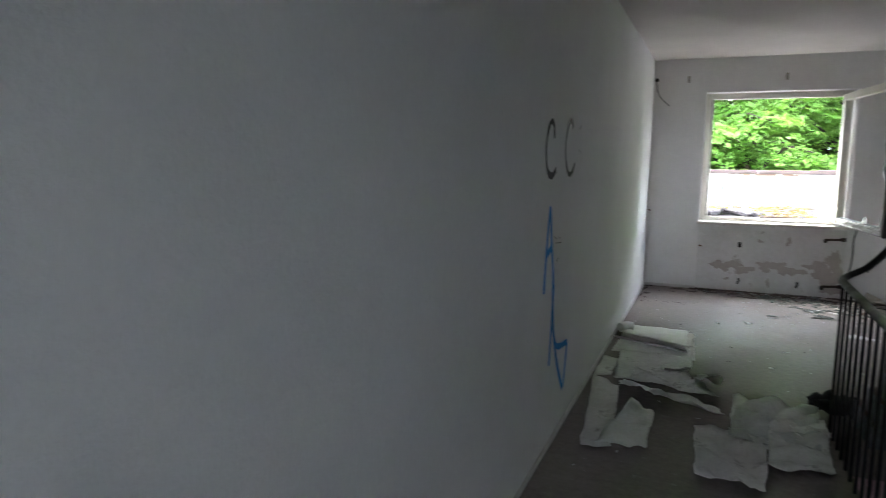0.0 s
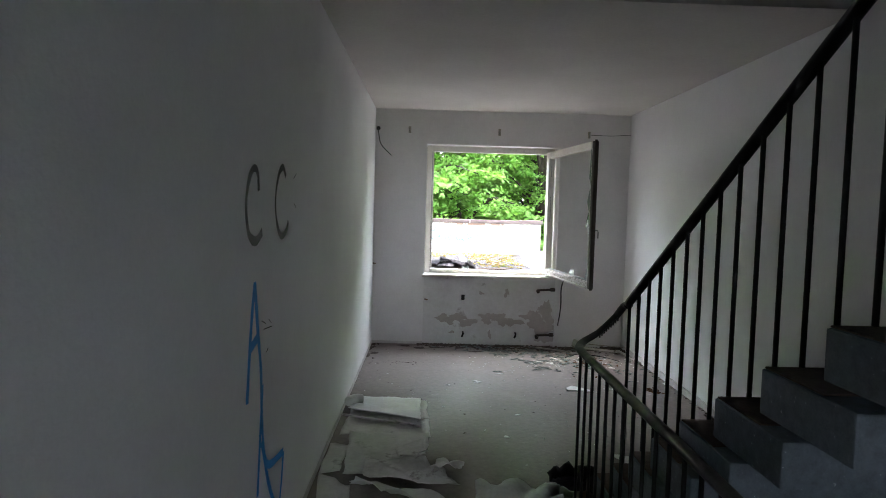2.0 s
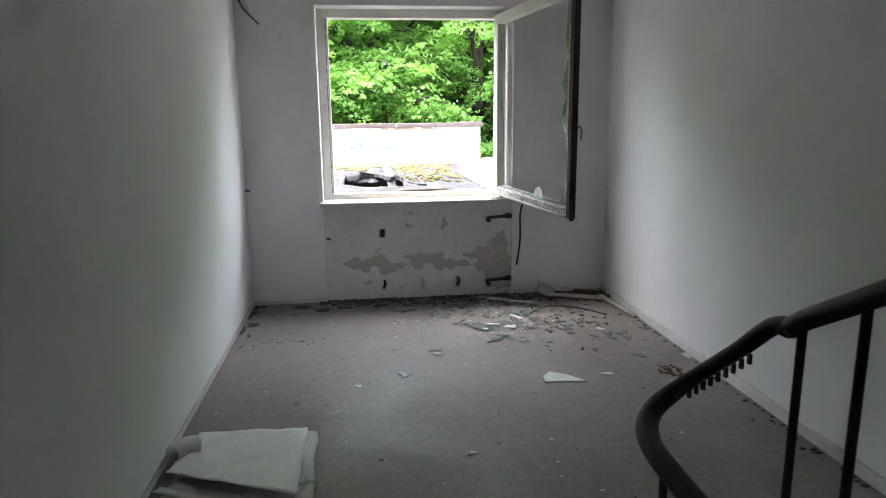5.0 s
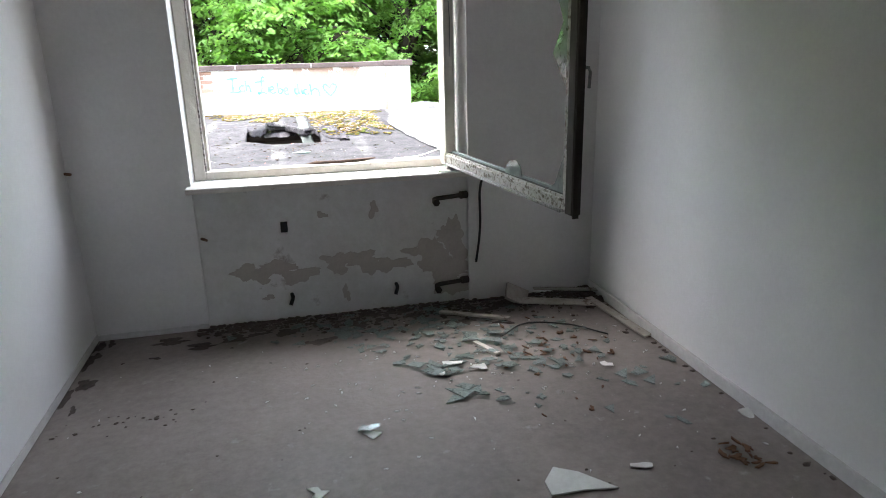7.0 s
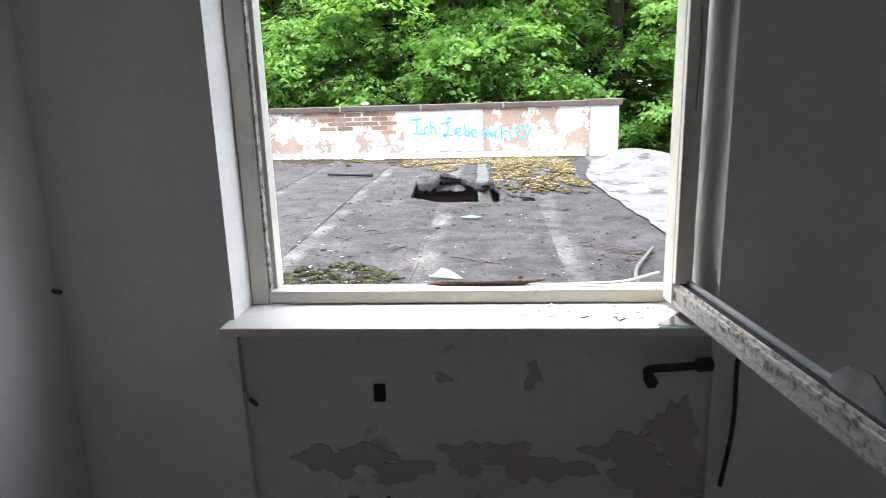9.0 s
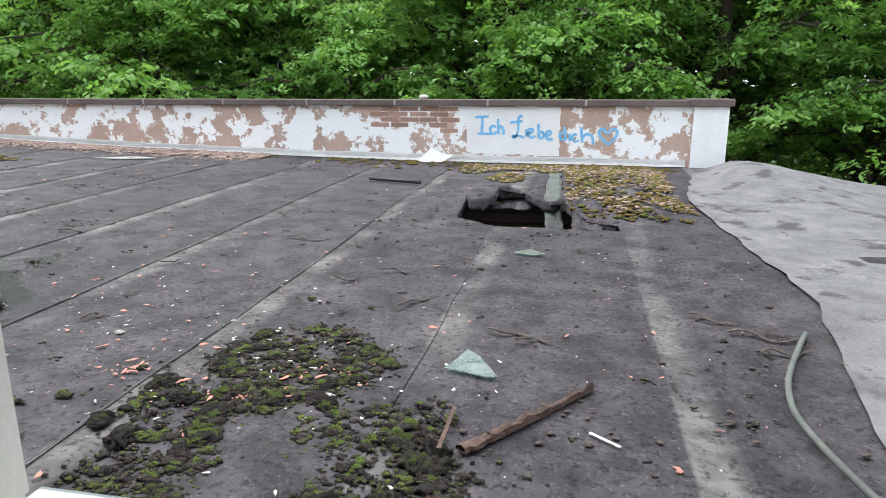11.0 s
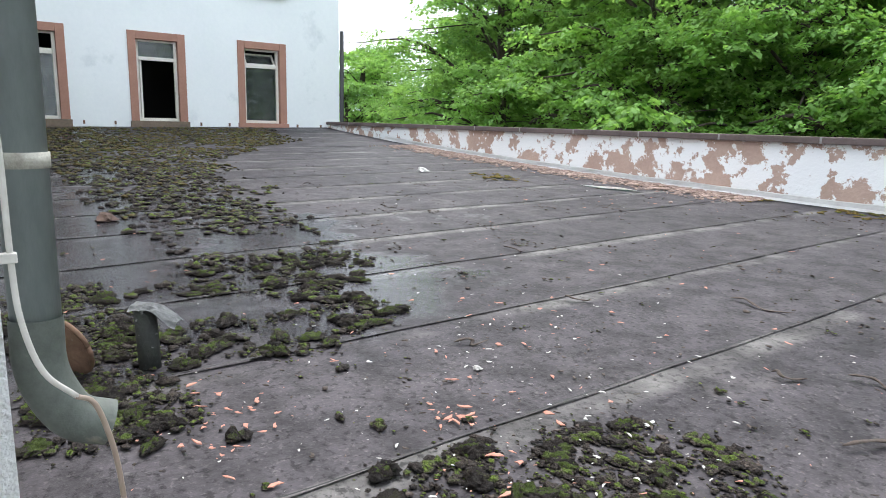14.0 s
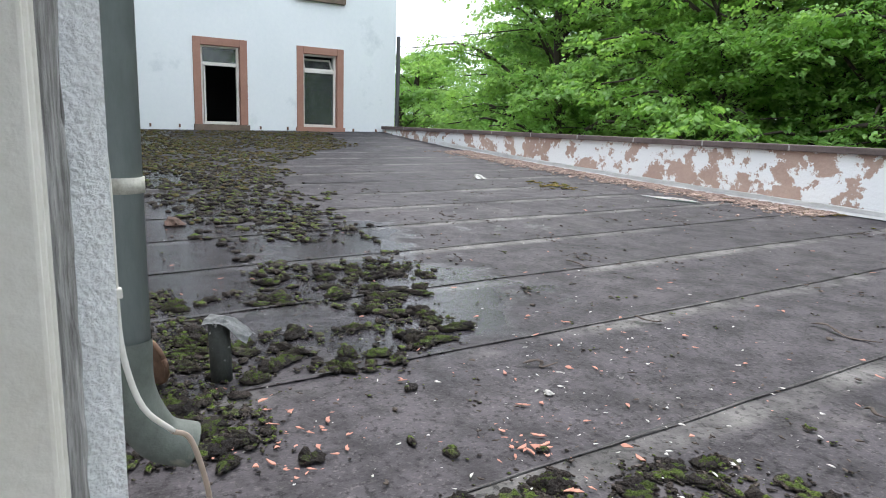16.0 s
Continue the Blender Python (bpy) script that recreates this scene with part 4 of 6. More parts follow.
    ch, sh = math.cos(heading), math.sin(heading)
    p = np.stack([p[:, 0] * ch - p[:, 1] * sh, p[:, 0] * sh + p[:, 1] * ch, p[:, 2]], 1)
    tilt = rng.normal(0, 0.14, 2)
    p[:, 2] += p[:, 0] * tilt[0] + p[:, 1] * tilt[1]
    p += np.array(centre)
    L = rng.uniform(0.10, 0.175, n) * leaf
    W = L * rng.uniform(0.5, 0.72, n)
    yaw = out_yaw.reshape(-1) + heading + rng.normal(0, 0.8, n)
    pit = rng.normal(-0.45, 0.3, n)
    rol = rng.normal(0, 0.32, n)
    d = np.stack([np.cos(yaw) * np.cos(pit), np.sin(yaw) * np.cos(pit), np.sin(pit)], 1)
    s = np.stack([-np.sin(yaw) * np.cos(rol), np.cos(yaw) * np.cos(rol), np.sin(rol)], 1)
    tip, base = p + d * L[:, None] * 0.55, p - d * L[:, None] * 0.45
    out.append(np.stack([base, p + s * W[:, None] * 0.5, tip, p - s * W[:, None] * 0.5], 1))


def leaf_mesh(name, quads, mat):
    q = np.concatenate(quads)
    n = len(q)
    me = bpy.data.meshes.new(name)
    me.vertices.add(4 * n)
    me.vertices.foreach_set("co", q.reshape(-1).astype(np.float32))
    me.loops.add(4 * n)
    me.loops.foreach_set("vertex_index", np.arange(4 * n, dtype=np.int32))
    me.polygons.add(n)
    me.polygons.foreach_set("loop_start", np.arange(0, 4 * n, 4, dtype=np.int32))
    me.update(calc_edges=True)
    me.materials.append(mat)
    return me


def tree(seed, height, spread, low, mat, label, boughs=30, fans=6, leaves=150, leaf=0.8):
    """A broadleaf tree at the origin: trunk, arching boughs and tiers of leaf fans along them."""
    rng = np.random.default_rng(seed)
    t = thing("tree", (0, 0, 0), label, "tree", "trees behind the roof")
    lean = rng.normal(0, 0.3, 2)
    pts = [Vector((0, 0, -0.2)), Vector((lean[0] * 0.2, lean[1] * 0.2, height * 0.25)), Vector((lean[0] * 0.6, lean[1] * 0.4, height * 0.55)), Vector((lean[0], lean[1], height * 0.9))]
    line = smooth_line(pts, 5)
    part("trunk", tube(bmesh.new(), line, 0.2, 10, radii=[0.22 * (1 - 0.85 * i / (len(line) - 1)) + 0.02 for i in range(len(line))]), M["bark"], t)
    quads = []
    twigs = bmesh.new()
    for k in range(boughs):
        h = (k + 0.5) / boughs
        z = low + (height - low) * h
        prof = math.sin(math.pi * min(1, 0.22 + 0.78 * h) ** 0.9) ** 0.6 * spread
        a = k * 2.399963 + rng.normal(0, 0.25)
        reach = max(0.5, prof * rng.uniform(0.72, 1.15))
        root = Vector((lean[0] * h * 0.6, lean[1] * h * 0.6, max(0.8, z - 0.35 * reach - 0.3)))
        tip = Vector((reach * math.cos(a) + lean[0] * h, reach * math.sin(a) + lean[1] * h, z - 0.1 * reach + rng.normal(0, 0.2)))
        mid = root.lerp(tip, 0.55) + Vector((0, 0, 0.16 * reach + 0.1))
        arc = smooth_line([root, mid, tip], 4)
        if k % 5 == 1:
            part("limb", tube(bmesh.new(), arc, 0.03, 6, radii=[0.075 * (1 - i / len(arc)) + 0.008 for i in range(len(arc))]), M["bark"], t)
        else:
            tube(twigs, arc, 0.03, 4, radii=[0.045 * (1 - i / len(arc)) + 0.005 for i in range(len(arc))])
        for f in range(fans):
            u = 1.0 if f == 0 else rng.uniform(0.35, 1.0)
            at = arc[min(len(arc) - 1, int(u * (len(arc) - 1)))]
            side = rng.normal(0, 0.34) * reach * u * (0 if f == 0 else 1)
            head = a + rng.normal(0, 0.5)
            c = (at[0] - side * math.sin(a), at[1] + side * math.cos(a), at[2] - 0.16 * abs(side) + rng.normal(0, 0.13))
            spray(rng, c, rng.uniform(0.45, 0.85), leaves, quads, leaf, head)
            if f % 2:
                tube(twigs, [arc[len(arc) // 3], c], 0.02, 4, radii=[0.018, 0.006])
    tagged(part("twig_tangle", twigs, M["bark"], t), kind="stuff")
    ob = new("crown", leaf_mesh("crown", quads, mat))
    ob.parent = t
    return t


kinds = [tree(1, 9.0, 3.6, 2.4, M["leaf"], "tall bright green broadleaf tree in full leaf", 38, 6, 260, 0.73),
         tree(2, 9.8, 3.8, 2.6, M["leaf_dark"], "tall darker green broadleaf tree in full leaf", 36, 6, 240, 0.73),
         tree(3, 8.2, 3.4, 2.2, M["leaf"], "lower bright green broadleaf tree in full leaf", 36, 6, 245, 0.73),
         tree(4, 6.2, 3.0, 0.4, M["leaf"], "bushy bright green young tree", 28, 6, 230, 0.70),
         tree(5, 9.6, 3.8, 2.4, M["leaf_dark"], "distant green broadleaf tree in full leaf", 30, 5, 100, 1.2),
         tree(6, 13.0, 3.7, 0.8, M["leaf"], "very tall green broadleaf tree in full leaf", 54, 6, 240, 0.76)]
spots = []
prng = random.Random(9)
for row, (y0, x0, x1, step, choice) in enumerate(((21.3, -8.0, 16, 3.8, (0, 2, 0, 3)), (24.3, -15, 20, 4.0, (1, 0, 2)), (28.5, -22, 24, 4.3, (4, 0, 4)), (34.0, -26, 30, 4.8, (4,)))):
    x, i = x0, 0
    while x < x1:
        spots.append((choice[i % len(choice)], x + prng.uniform(-0.8, 0.8), y0 + prng.uniform(-0.9, 0.9), prng.uniform(0, 360), prng.uniform(0.88, 1.14) * (1.12, 1.28, 1.4, 1.45, 1.5)[row]))
        x, i = x + step, i + 1
# eastern trees made very tall to keep sky light off the west wall
spots = [(5 if x > 3.5 and y < 26 else k, x, y, r, 1.0 if x > 3.5 and y < 26 else s) for k, x, y, r, s in spots]
spots += [(3, -11.6, 19.4, 15, 1.0), (3, -7.4, 19.8, 95, 1.08), (3, -3.2, 19.5, 200, 1.0), (3, 1.4, 19.7, 310, 1.05), (0, -14.6, 21.8, 130, 1.2), (1, -19.0, 26.5, 60, 1.15), (2, -27, 23.5, 40, 0.95), (2, -31.5, 26.5, 140, 1.0), (0, -36, 30.5, 210, 1.0), (2, -33, 34.5, 10, 1.15), (3, -24.5, 21.5, 300, 1.0), (3, 6.4, 19.4, 77, 0.95), (3, 10.5, 18.5, 170, 0.95), (0, -23, 27, 20, 1.0)]
used = set()
for k, x, y, rot, size in spots:
    m = pose(x, y, -3.2, 0, 0, rot)
    t = kinds[k]
    if k in used:
        t = copy_thing(t, m)
    else:
        used.add(k)
        t.matrix_basis = m
    t.scale = (size,) * 3


# ---- on the outer wall: downpipe, cable ----
px, py = -0.31, 8.182
dp = thing("downpipe", (px, py, 0.55), "grey-green painted metal downpipe with an open elbow", "downpipe")
part("pipe", tube(bmesh.new(), [(px, py, 5.5), (px, py, 0.84)], 0.045, 20), M["zinc"], dp)
part("elbow", tube(bmesh.new(), smooth_line([(px, py, 0.86), (px, py, 0.76), (px, py + 0.02, 0.69), (px, py + 0.055, 0.635), (px + 0.004, py + 0.115, 0.608)], 6), 0.048, 20, closed_ends=False), M["zinc_old"], dp)
# near-black disc painted for the shade inside the open elbow
part("elbow_mouth_shade", tube(bmesh.new(), [(px + 0.003, py + 0.108, 0.611), (px + 0.003, py + 0.104, 0.613)], 0.044, 20), M["inner_shade"], dp)
part("strap", tube(bmesh.new(), [(px, py, 1.15), (px, py, 1.18)], 0.0485, 20), M["zinc_strap"], dp, "pale mortar-smeared pipe strap")
part("strap_lug", boxed((px - 0.01, YO, 1.152), (px + 0.01, py - 0.04, 1.178), 0.002), M["zinc_strap"], dp)
part("joint_ring", tube(bmesh.new(), [(px, py, 0.838), (px, py, 0.843)], 0.0475, 20), M["zinc"], dp)
part("strap", tube(bmesh.new(), [(px, py, 2.95), (px, py, 2.98)], 0.0485, 20), M["zinc_strap"], dp)
cab = thing("outdoor_cable", (0.1, 8.13, 0.42), "thin white cable clipped to the outer wall", "cable")
part("cable", tube(bmesh.new(), smooth_line([(0.1, 8.124, 5.0), (0.1, 8.124, 2.0), (0.1, 8.128, 1.35), (0.1, 8.133, 1.2), (0.1, 8.134, 1.056), (0.1, 8.139, 0.965), (0.1, 8.160, 0.885), (0.1, 8.20, 0.838)], 5), 0.0042, 8), M["cable"], cab)
part("cable_end", tube(bmesh.new(), smooth_line([(0.1, 8.198, 0.839), (0.1, 8.222, 0.822), (0.1, 8.240, 0.76), (0.1, 8.249, 0.70), (0.098, 8.255, 0.62), (0.08, 8.262, 0.52), (0.05, 8.28, 0.415)], 5), 0.0042, 8), M["cable_brown"], cab, "dirty brown cable end")
for z in (1.056, 1.75):
    part("clip", boxed((0.092, YO + 0.001, z - 0.007), (0.108, 8.142 - (0 if z < 1.5 else 0.01), z + 0.007), 0.002), M["cable"], cab)

# ---- vent stub and rusty lid on the roof ----
stub = thing("vent_stub", (-1.12, 8.54, 0.40), "short mossy vent pipe with a crumpled metal cap", "vent pipe")
zr = roof_z(-1.12, 8.54)
part("pipe", tube(bmesh.new(), [(-1.115, 8.545, zr - 0.01), (-1.125, 8.54, zr + 0.215)], 0.036, 16), M["flaky_pipe"], stub)
bm = bmesh.new()
crng = random.Random(4)
grid = {}
for i in range(8):
    for j in range(8):
        u, v = i / 7 - 0.5, j / 7 - 0.5
        along, across = 0.035 + u * 0.15, v * 0.10
        drop = max(0, along - 0.03)
        grid[i, j] = bm.verts.new((-1.125 + 0.54 * along - 0.84 * across, 8.54 + 0.84 * along + 0.54 * across, zr + 0.226 - 0.95 * drop ** 1.1 - 0.05 * abs(v) ** 1.6 + crng.uniform(-0.006, 0.006)))
for i in range(7):
    for j in range(7):
        bm.faces.new((grid[i, j], grid[i + 1, j], grid[i + 1, j + 1], grid[i, j + 1]))
bmesh.ops.solidify(bm, geom=bm.faces[:], thickness=0.003)
part("cap", bm, M["flake_metal"], stub, "crumpled grey metal cap")
lid = thing("rusty_lid", (-1.2, 8.33, 0.41), "round rusty metal lid leaning against the wall", "lid")
lm = Matrix.Translation((-1.18, 8.31, 0.51)) @ Matrix.Rotation(radians(-70), 4, "X") @ Matrix.Rotation(radians(-30), 4, "Y")
bm = bmesh.new()
bmesh.ops.create_cone(bm, cap_ends=True, segments=24, radius1=0.10, radius2=0.092, depth=0.012, matrix=lm)
part("plate", bm, M["rust"], lid)
part("rim", tube(bmesh.new(), [lm @ Vector((0.1 * math.cos(a), 0.1 * math.sin(a), 0.004)) for a in [2 * math.pi * k / 24 for k in range(25)]], 0.009, 6), M["rust"], lid)

# ---- parapet details: bare bricks, graffiti, loose flap ----
brng = random.Random(21)
for row in range(5):
    for c in range(6):
        x = -1.36 + 0.245 * c + (0.122 if row % 2 else 0) + brng.uniform(-0.008, 0.008)
        z = 0.825 + 0.063 * row
        if brng.random() < (0.3, 0.7, 0.9, 1.0, 1.0)[row] and -1.3 < x < -0.3:
            d = brng.uniform(0.003, 0.007)
            part("brick", boxed((x + 0.006, PY0 + 0.02 - d, z), (x + brng.uniform(0.215, 0.237), PY0 + 0.05, z + brng.uniform(0.047, 0.053)), 0.002), M["brick"], par)
bm = bmesh.new()
edge = [(-0.05 + 0.012 * noise.noise(Vector((q * 9, 1, 0))), 0.60 + 0.53 * q) for q in [k / 14 for k in range(15)]]
edge += [(1.04 + 0.025 * noise.noise(Vector((q * 11, 7, 0))), 1.13 - 0.56 * q) for q in [k / 14 for k in range(15)]]
edge += [(1.0 - 1.0 * q, 0.565 + 0.03 * q + 0.02 * noise.noise(Vector((q * 13, 4, 0)))) for q in [k / 14 for k in range(1, 14)]]
prism(bm, edge, 0.0045, Matrix.Translation((0, PY0 + 0.0205, 0)) @ Matrix.Rotation(radians(90), 4, "X"))
part("render_panel", bm, M["render_white"], par, "smooth whole panel of white render")


def ribbon(bm, pts, width, at):
    """A painted stroke: a flat band along (u, v) points, set on a wall by at(u, v)."""
    pts = smooth_line([(u, v, 0) for u, v in pts], 6) if len(pts) > 2 else [Vector((*pts[0], 0)), Vector((*pts[1], 0))]
    left, right = [], []
    for i, p in enumerate(pts):
        d = (pts[min(i + 1, len(pts) - 1)] - pts[max(i - 1, 0)]).normalized()
        w = width * (0.85 + 0.25 * noise.noise(Vector((p.x * 14, p.y * 14, 1)))) / 2
        left.append(bm.verts.new(at(p.x - d.y * w, p.y + d.x * w)))
        right.append(bm.verts.new(at(p.x + d.y * w, p.y - d.x * w)))
    for i in range(len(pts) - 1):
        bm.faces.new((left[i], left[i + 1], right[i + 1], right[i]))
    return bm


msg = thing("wall_message", (0.8, PY0 + 0.012, 0.7), "pale blue spray-painted love message on the parapet", "graffiti")
for letter, strokes in (
    ("I", [[(0.05, 1.01), (0.21, 1.02)], [(0.14, 1.02), (0.13, 0.82)], [(0.08, 0.82), (0.25, 0.82)]]),
    ("c", [[(0.3, 0.9), (0.26, 0.91), (0.23, 0.88), (0.24, 0.84), (0.27, 0.82), (0.31, 0.84)]]),
    ("h", [[(0.32, 0.99), (0.33, 0.82)], [(0.33, 0.88), (0.35, 0.91), (0.38, 0.88), (0.39, 0.81)]]),
    ("L", [[(0.46, 0.95), (0.61, 0.97)], [(0.6, 1.01), (0.58, 1.03), (0.56, 0.99), (0.56, 0.88), (0.54, 0.8), (0.51, 0.78), (0.5, 0.8), (0.57, 0.8), (0.63, 0.78)]]),
    ("i", [[(0.65, 0.88), (0.66, 0.79)]]),
    ("e", [[(0.68, 0.83), (0.73, 0.85), (0.72, 0.88), (0.68, 0.87), (0.68, 0.81), (0.72, 0.78), (0.76, 0.8)]]),
    ("b", [[(0.79, 0.94), (0.8, 0.78)], [(0.79, 0.84), (0.83, 0.85), (0.86, 0.82), (0.84, 0.78), (0.8, 0.78)]]),
    ("e", [[(0.89, 0.8), (0.94, 0.83), (0.92, 0.86), (0.89, 0.84), (0.89, 0.78), (0.92, 0.76), (0.96, 0.77)]]),
    ("d", [[(1.09, 0.83), (1.06, 0.84), (1.04, 0.8), (1.07, 0.76), (1.1, 0.77)], [(1.09, 0.91), (1.11, 0.75)]]),
    ("i", [[(1.15, 0.83), (1.16, 0.75)]]),
    ("c", [[(1.24, 0.82), (1.2, 0.82), (1.18, 0.78), (1.22, 0.74), (1.26, 0.76)]]),
    ("h", [[(1.28, 0.91), (1.3, 0.73)], [(1.3, 0.79), (1.35, 0.83), (1.41, 0.8), (1.42, 0.71)]]),
):
    bm = bmesh.new()
    for k, line in enumerate(strokes):
        ribbon(bm, line, 0.034, lambda u, v, k=k: Vector((u, PY0 + 0.0125 - 0.0006 * k, v)))
    part("letter", bm, M["sky_blue_paint"], msg)
solid("painted_heart", ribbon(bmesh.new(), [(1.59, 0.71), (1.52, 0.78), (1.48, 0.85), (1.52, 0.89), (1.58, 0.84), (1.62, 0.89), (1.68, 0.87), (1.67, 0.8), (1.59, 0.71)], 0.034, lambda u, v: Vector((u, PY0 + 0.0125, v))), M["sky_blue_paint"], "pale blue spray-painted heart on the parapet", "graffiti")
solid("loose_flashing", prism(bmesh.new(), [(-0.8, 0), (-0.6, 0.06), (-0.48, 0.19), (-0.36, 0.13), (-0.2, 0.1), (-0.3, 0.03), (-0.22, 0), (-0.5, -0.05)], 0.01, Matrix.Translation((0, PY0 - 0.075, 0.47)) @ Matrix.Rotation(radians(62), 4, "X")), M["flashing"], "torn white flashing flap bent away from the parapet", "flashing")
solid("parapet_pebble", bmesh.ops.create_icosphere(bm := bmesh.new(), subdivisions=2, radius=0.045, matrix=Matrix.Translation((-0.6, 15.28, 1.24)) @ Matrix.Diagonal((1.3, 1, 0.7, 1))) and bm, M["stone"], "pale stone lying on the coping", "stone")


# ---- the collapsed roof patch ----
def flap(pts_fn, nu, nv, mat, name, label, thick=0.008):
    bm = bmesh.new()
    g = {}
    for i in range(nu + 1):
        for j in range(nv + 1):
            g[i, j] = bm.verts.new(pts_fn(i / nu, j / nv))
    for i in range(nu):
        for j in range(nv):
            bm.faces.new((g[i, j], g[i + 1, j], g[i + 1, j + 1], g[i, j + 1])).smooth = True
    bmesh.ops.recalc_face_normals(bm, faces=bm.faces[:])
    bmesh.ops.solidify(bm, geom=bm.faces[:], thickness=thick)
    return solid(name, bm, mat, label, "roof felt", "torn roof felt")


def nz(x, y, s=3.0, k=0.0):
    return noise.noise(Vector((x * s, y * s, k)))




def skirt():
    """Torn felt hanging in rags from the raised far rim of the hole."""
    line = smooth_line([(x, y, 0) for x, y in RIM], 10)
    rows = []
    bm = bmesh.new()
    for i, p in enumerate(line):
        z = roof_z(p.x, p.y) + sag(p.x, p.y)
        drop = 0.045 + 0.05 * abs(noise.noise(Vector((i * 0.13, 3, 0)))) + 0.035 * abs(noise.noise(Vector((i * 0.6, 7, 0))))
        w = 0.025 * noise.noise(Vector((i * 0.4, 1, 1)))
        rows.append([bm.verts.new((p.x + w * 0.5 * k, p.y + 0.035 - 0.03 * k + w * k, z + 0.012 - drop * k)) for k in (-0.25, 0.15, 0.55, 1.0)])
    for a, b in zip(rows, rows[1:]):
        for k in range(3):
            bm.faces.new((a[k], a[k + 1], b[k + 1], b[k])).smooth = True
    bmesh.ops.recalc_face_normals(bm, faces=bm.faces[:])
    bmesh.ops.solidify(bm, geom=bm.faces[:], thickness=0.01)
    return bm


solid("torn_felt", skirt(), M["felt"], "torn felt hanging in rags round the roof hole", "roof felt", "torn roof felt")
flap(lambda u, v: Vector((0.98 + 0.12 * u + 0.03 * v + 0.02 * nz(u, v, 5), 13.9 - 1.6 * v + 0.03 * nz(u, v, 6), roof_z(1.0, 13.9 - 1.6 * v) + sag(1.0, 13.9 - 1.6 * v) + 0.02 + 0.012 * nz(u, v, 9) - 0.6 * max(0, v - 0.85) ** 1.2)), 4, 24, M["strip_felt"], "torn_felt", "pale bent strip of felt hanging into the hole")
flap(lambda u, v: Vector((1.0 + 0.13 * u + 0.05 * v + 0.02 * nz(u, v, 4, 3), 12.36 - 0.42 * v + 0.05 * nz(u, v, 3, 1), roof_z(1, 12.3) + sag(1.05, 12.36) + 0.02 - 0.30 * v ** 1.4 + 0.02 * nz(u, v, 5, 7))), 6, 16, M["strip_felt"], "torn_felt", "pale green torn strip hanging down into the hole")
flap(lambda u, v: Vector((1.22 + 0.21 * u + 0.03 * nz(u, v, 4, 5), 12.16 - 0.44 * v + 0.04 * nz(u, v, 5, 2), roof_z(1.3, 12) + 0.03 + (sag(1.22 + 0.21 * u, 12.16) + 0.01) * (1 - v) ** 1.5 - 0.05 * v + 0.03 * nz(u, v, 6, 4))), 9, 14, M["felt"], "torn_felt", "crumpled flap of dark felt sagging into the hole")
flap(lambda u, v: Vector((0.60 + 0.36 * u, 12.74 - 0.30 * v - 0.10 * v * nz(u, 1, 6, 3), roof_z(0.8, 12.6) + sag(0.8, 12.8) - 0.012 + 0.02 * nz(u, v, 5, 2) - 0.07 * v ** 2)), 14, 10, M["felt"], "torn_felt", "lifted lip of torn felt over the hole")
solid("roof_beam", boxed((0.3, 12.62, 0.16), (1.7, 12.74, 0.27), 0.006), M["rot_wood"], "dark wooden joist across the roof hole", "joist")
solid("roof_beam", boxed((0.62, 11.4, 0.0), (0.70, 13.0, 0.15), 0.006), M["rot_wood"], "dark wooden joist inside the roof hole", "joist")
for z, h in ((0.02, 0.13), (0.285, 0.075), (0.37, 0.11)):
    solid("roof_board", boxed((0.31, 12.60, z), (1.74, 12.618, z + h), 0.003), M["hole_wood"], "grey-brown roof board inside the collapsed hole", "board", "boards in the roof hole")
solid("roof_bar", tube(bmesh.new(), [(-0.72, 13.45, roof_z(-0.7, 13.4) + 0.03), (-0.18, 13.28, roof_z(-0.2, 13.3) + 0.035)], 0.022, 8, (1, 0.8)), M["black_cable"], "dark rolled strip of roofing lying on the felt", "roofing strip")


def sheet_east():
    bm = bmesh.new()
    g = {}
    for i in range(31):
        for j in range(51):
            u, v = i / 30, j / 50
            y = 9.1 + 5.75 * v
            xl = 2.18 + 0.12 * math.sin(y * 1.3) + 0.10 * nz(y, 1, 1.2) + 0.12 * max(0, y - 12.4) + 0.05 * nz(y, 4, 4)
            x = xl + (4.7 - xl) * u
            h = 0.16 * math.exp(-((x - 2.95) / 0.55) ** 2 - ((y - 14.0) / 1.3) ** 2) - 0.10 * max(0, x - 3.3) + 0.02 * nz(x, y, 2)
            g[i, j] = bm.verts.new((x, y, roof_z(x, y) + 0.014 + sag(x, y) + h * min(1, u * 6)))
    for i in range(30):
        for j in range(50):
            bm.faces.new((g[i, j], g[i + 1, j], g[i + 1, j + 1], g[i, j + 1])).smooth = True
    return bm


structure("roof_sheet", sheet_east(), M["white_felt"], "pale grey roof sheeting swelling at the roof edge")
structure("roof_edge", boxed((3.0, YO, -3.2), (4.68, 14.7, 0.02)), M["old_plaster"], "wall below the roof edge")

# ---- puddles, moss and rubble on the roof ----


def lump_mesh(seed, sub):
    bm = bmesh.new()
    bmesh.ops.create_icosphere(bm, subdivisions=sub, radius=1)
    for v in bm.verts:
        n = 0.42 * noise.noise(v.co * 1.7 + Vector((seed, 0, 0))) + 0.46 * noise.noise(v.co * 4.2 + Vector((0, seed, 0))) + 0.5 * noise.noise(v.co * 9 + Vector((0, 0, seed)))
        v.co *= 1 + n
        v.co.z = v.co.z * 0.55 if v.co.z > 0 else v.co.z * 0.2
    bm.verts.ensure_lookup_table()
    co = np.array([v.co for v in bm.verts])
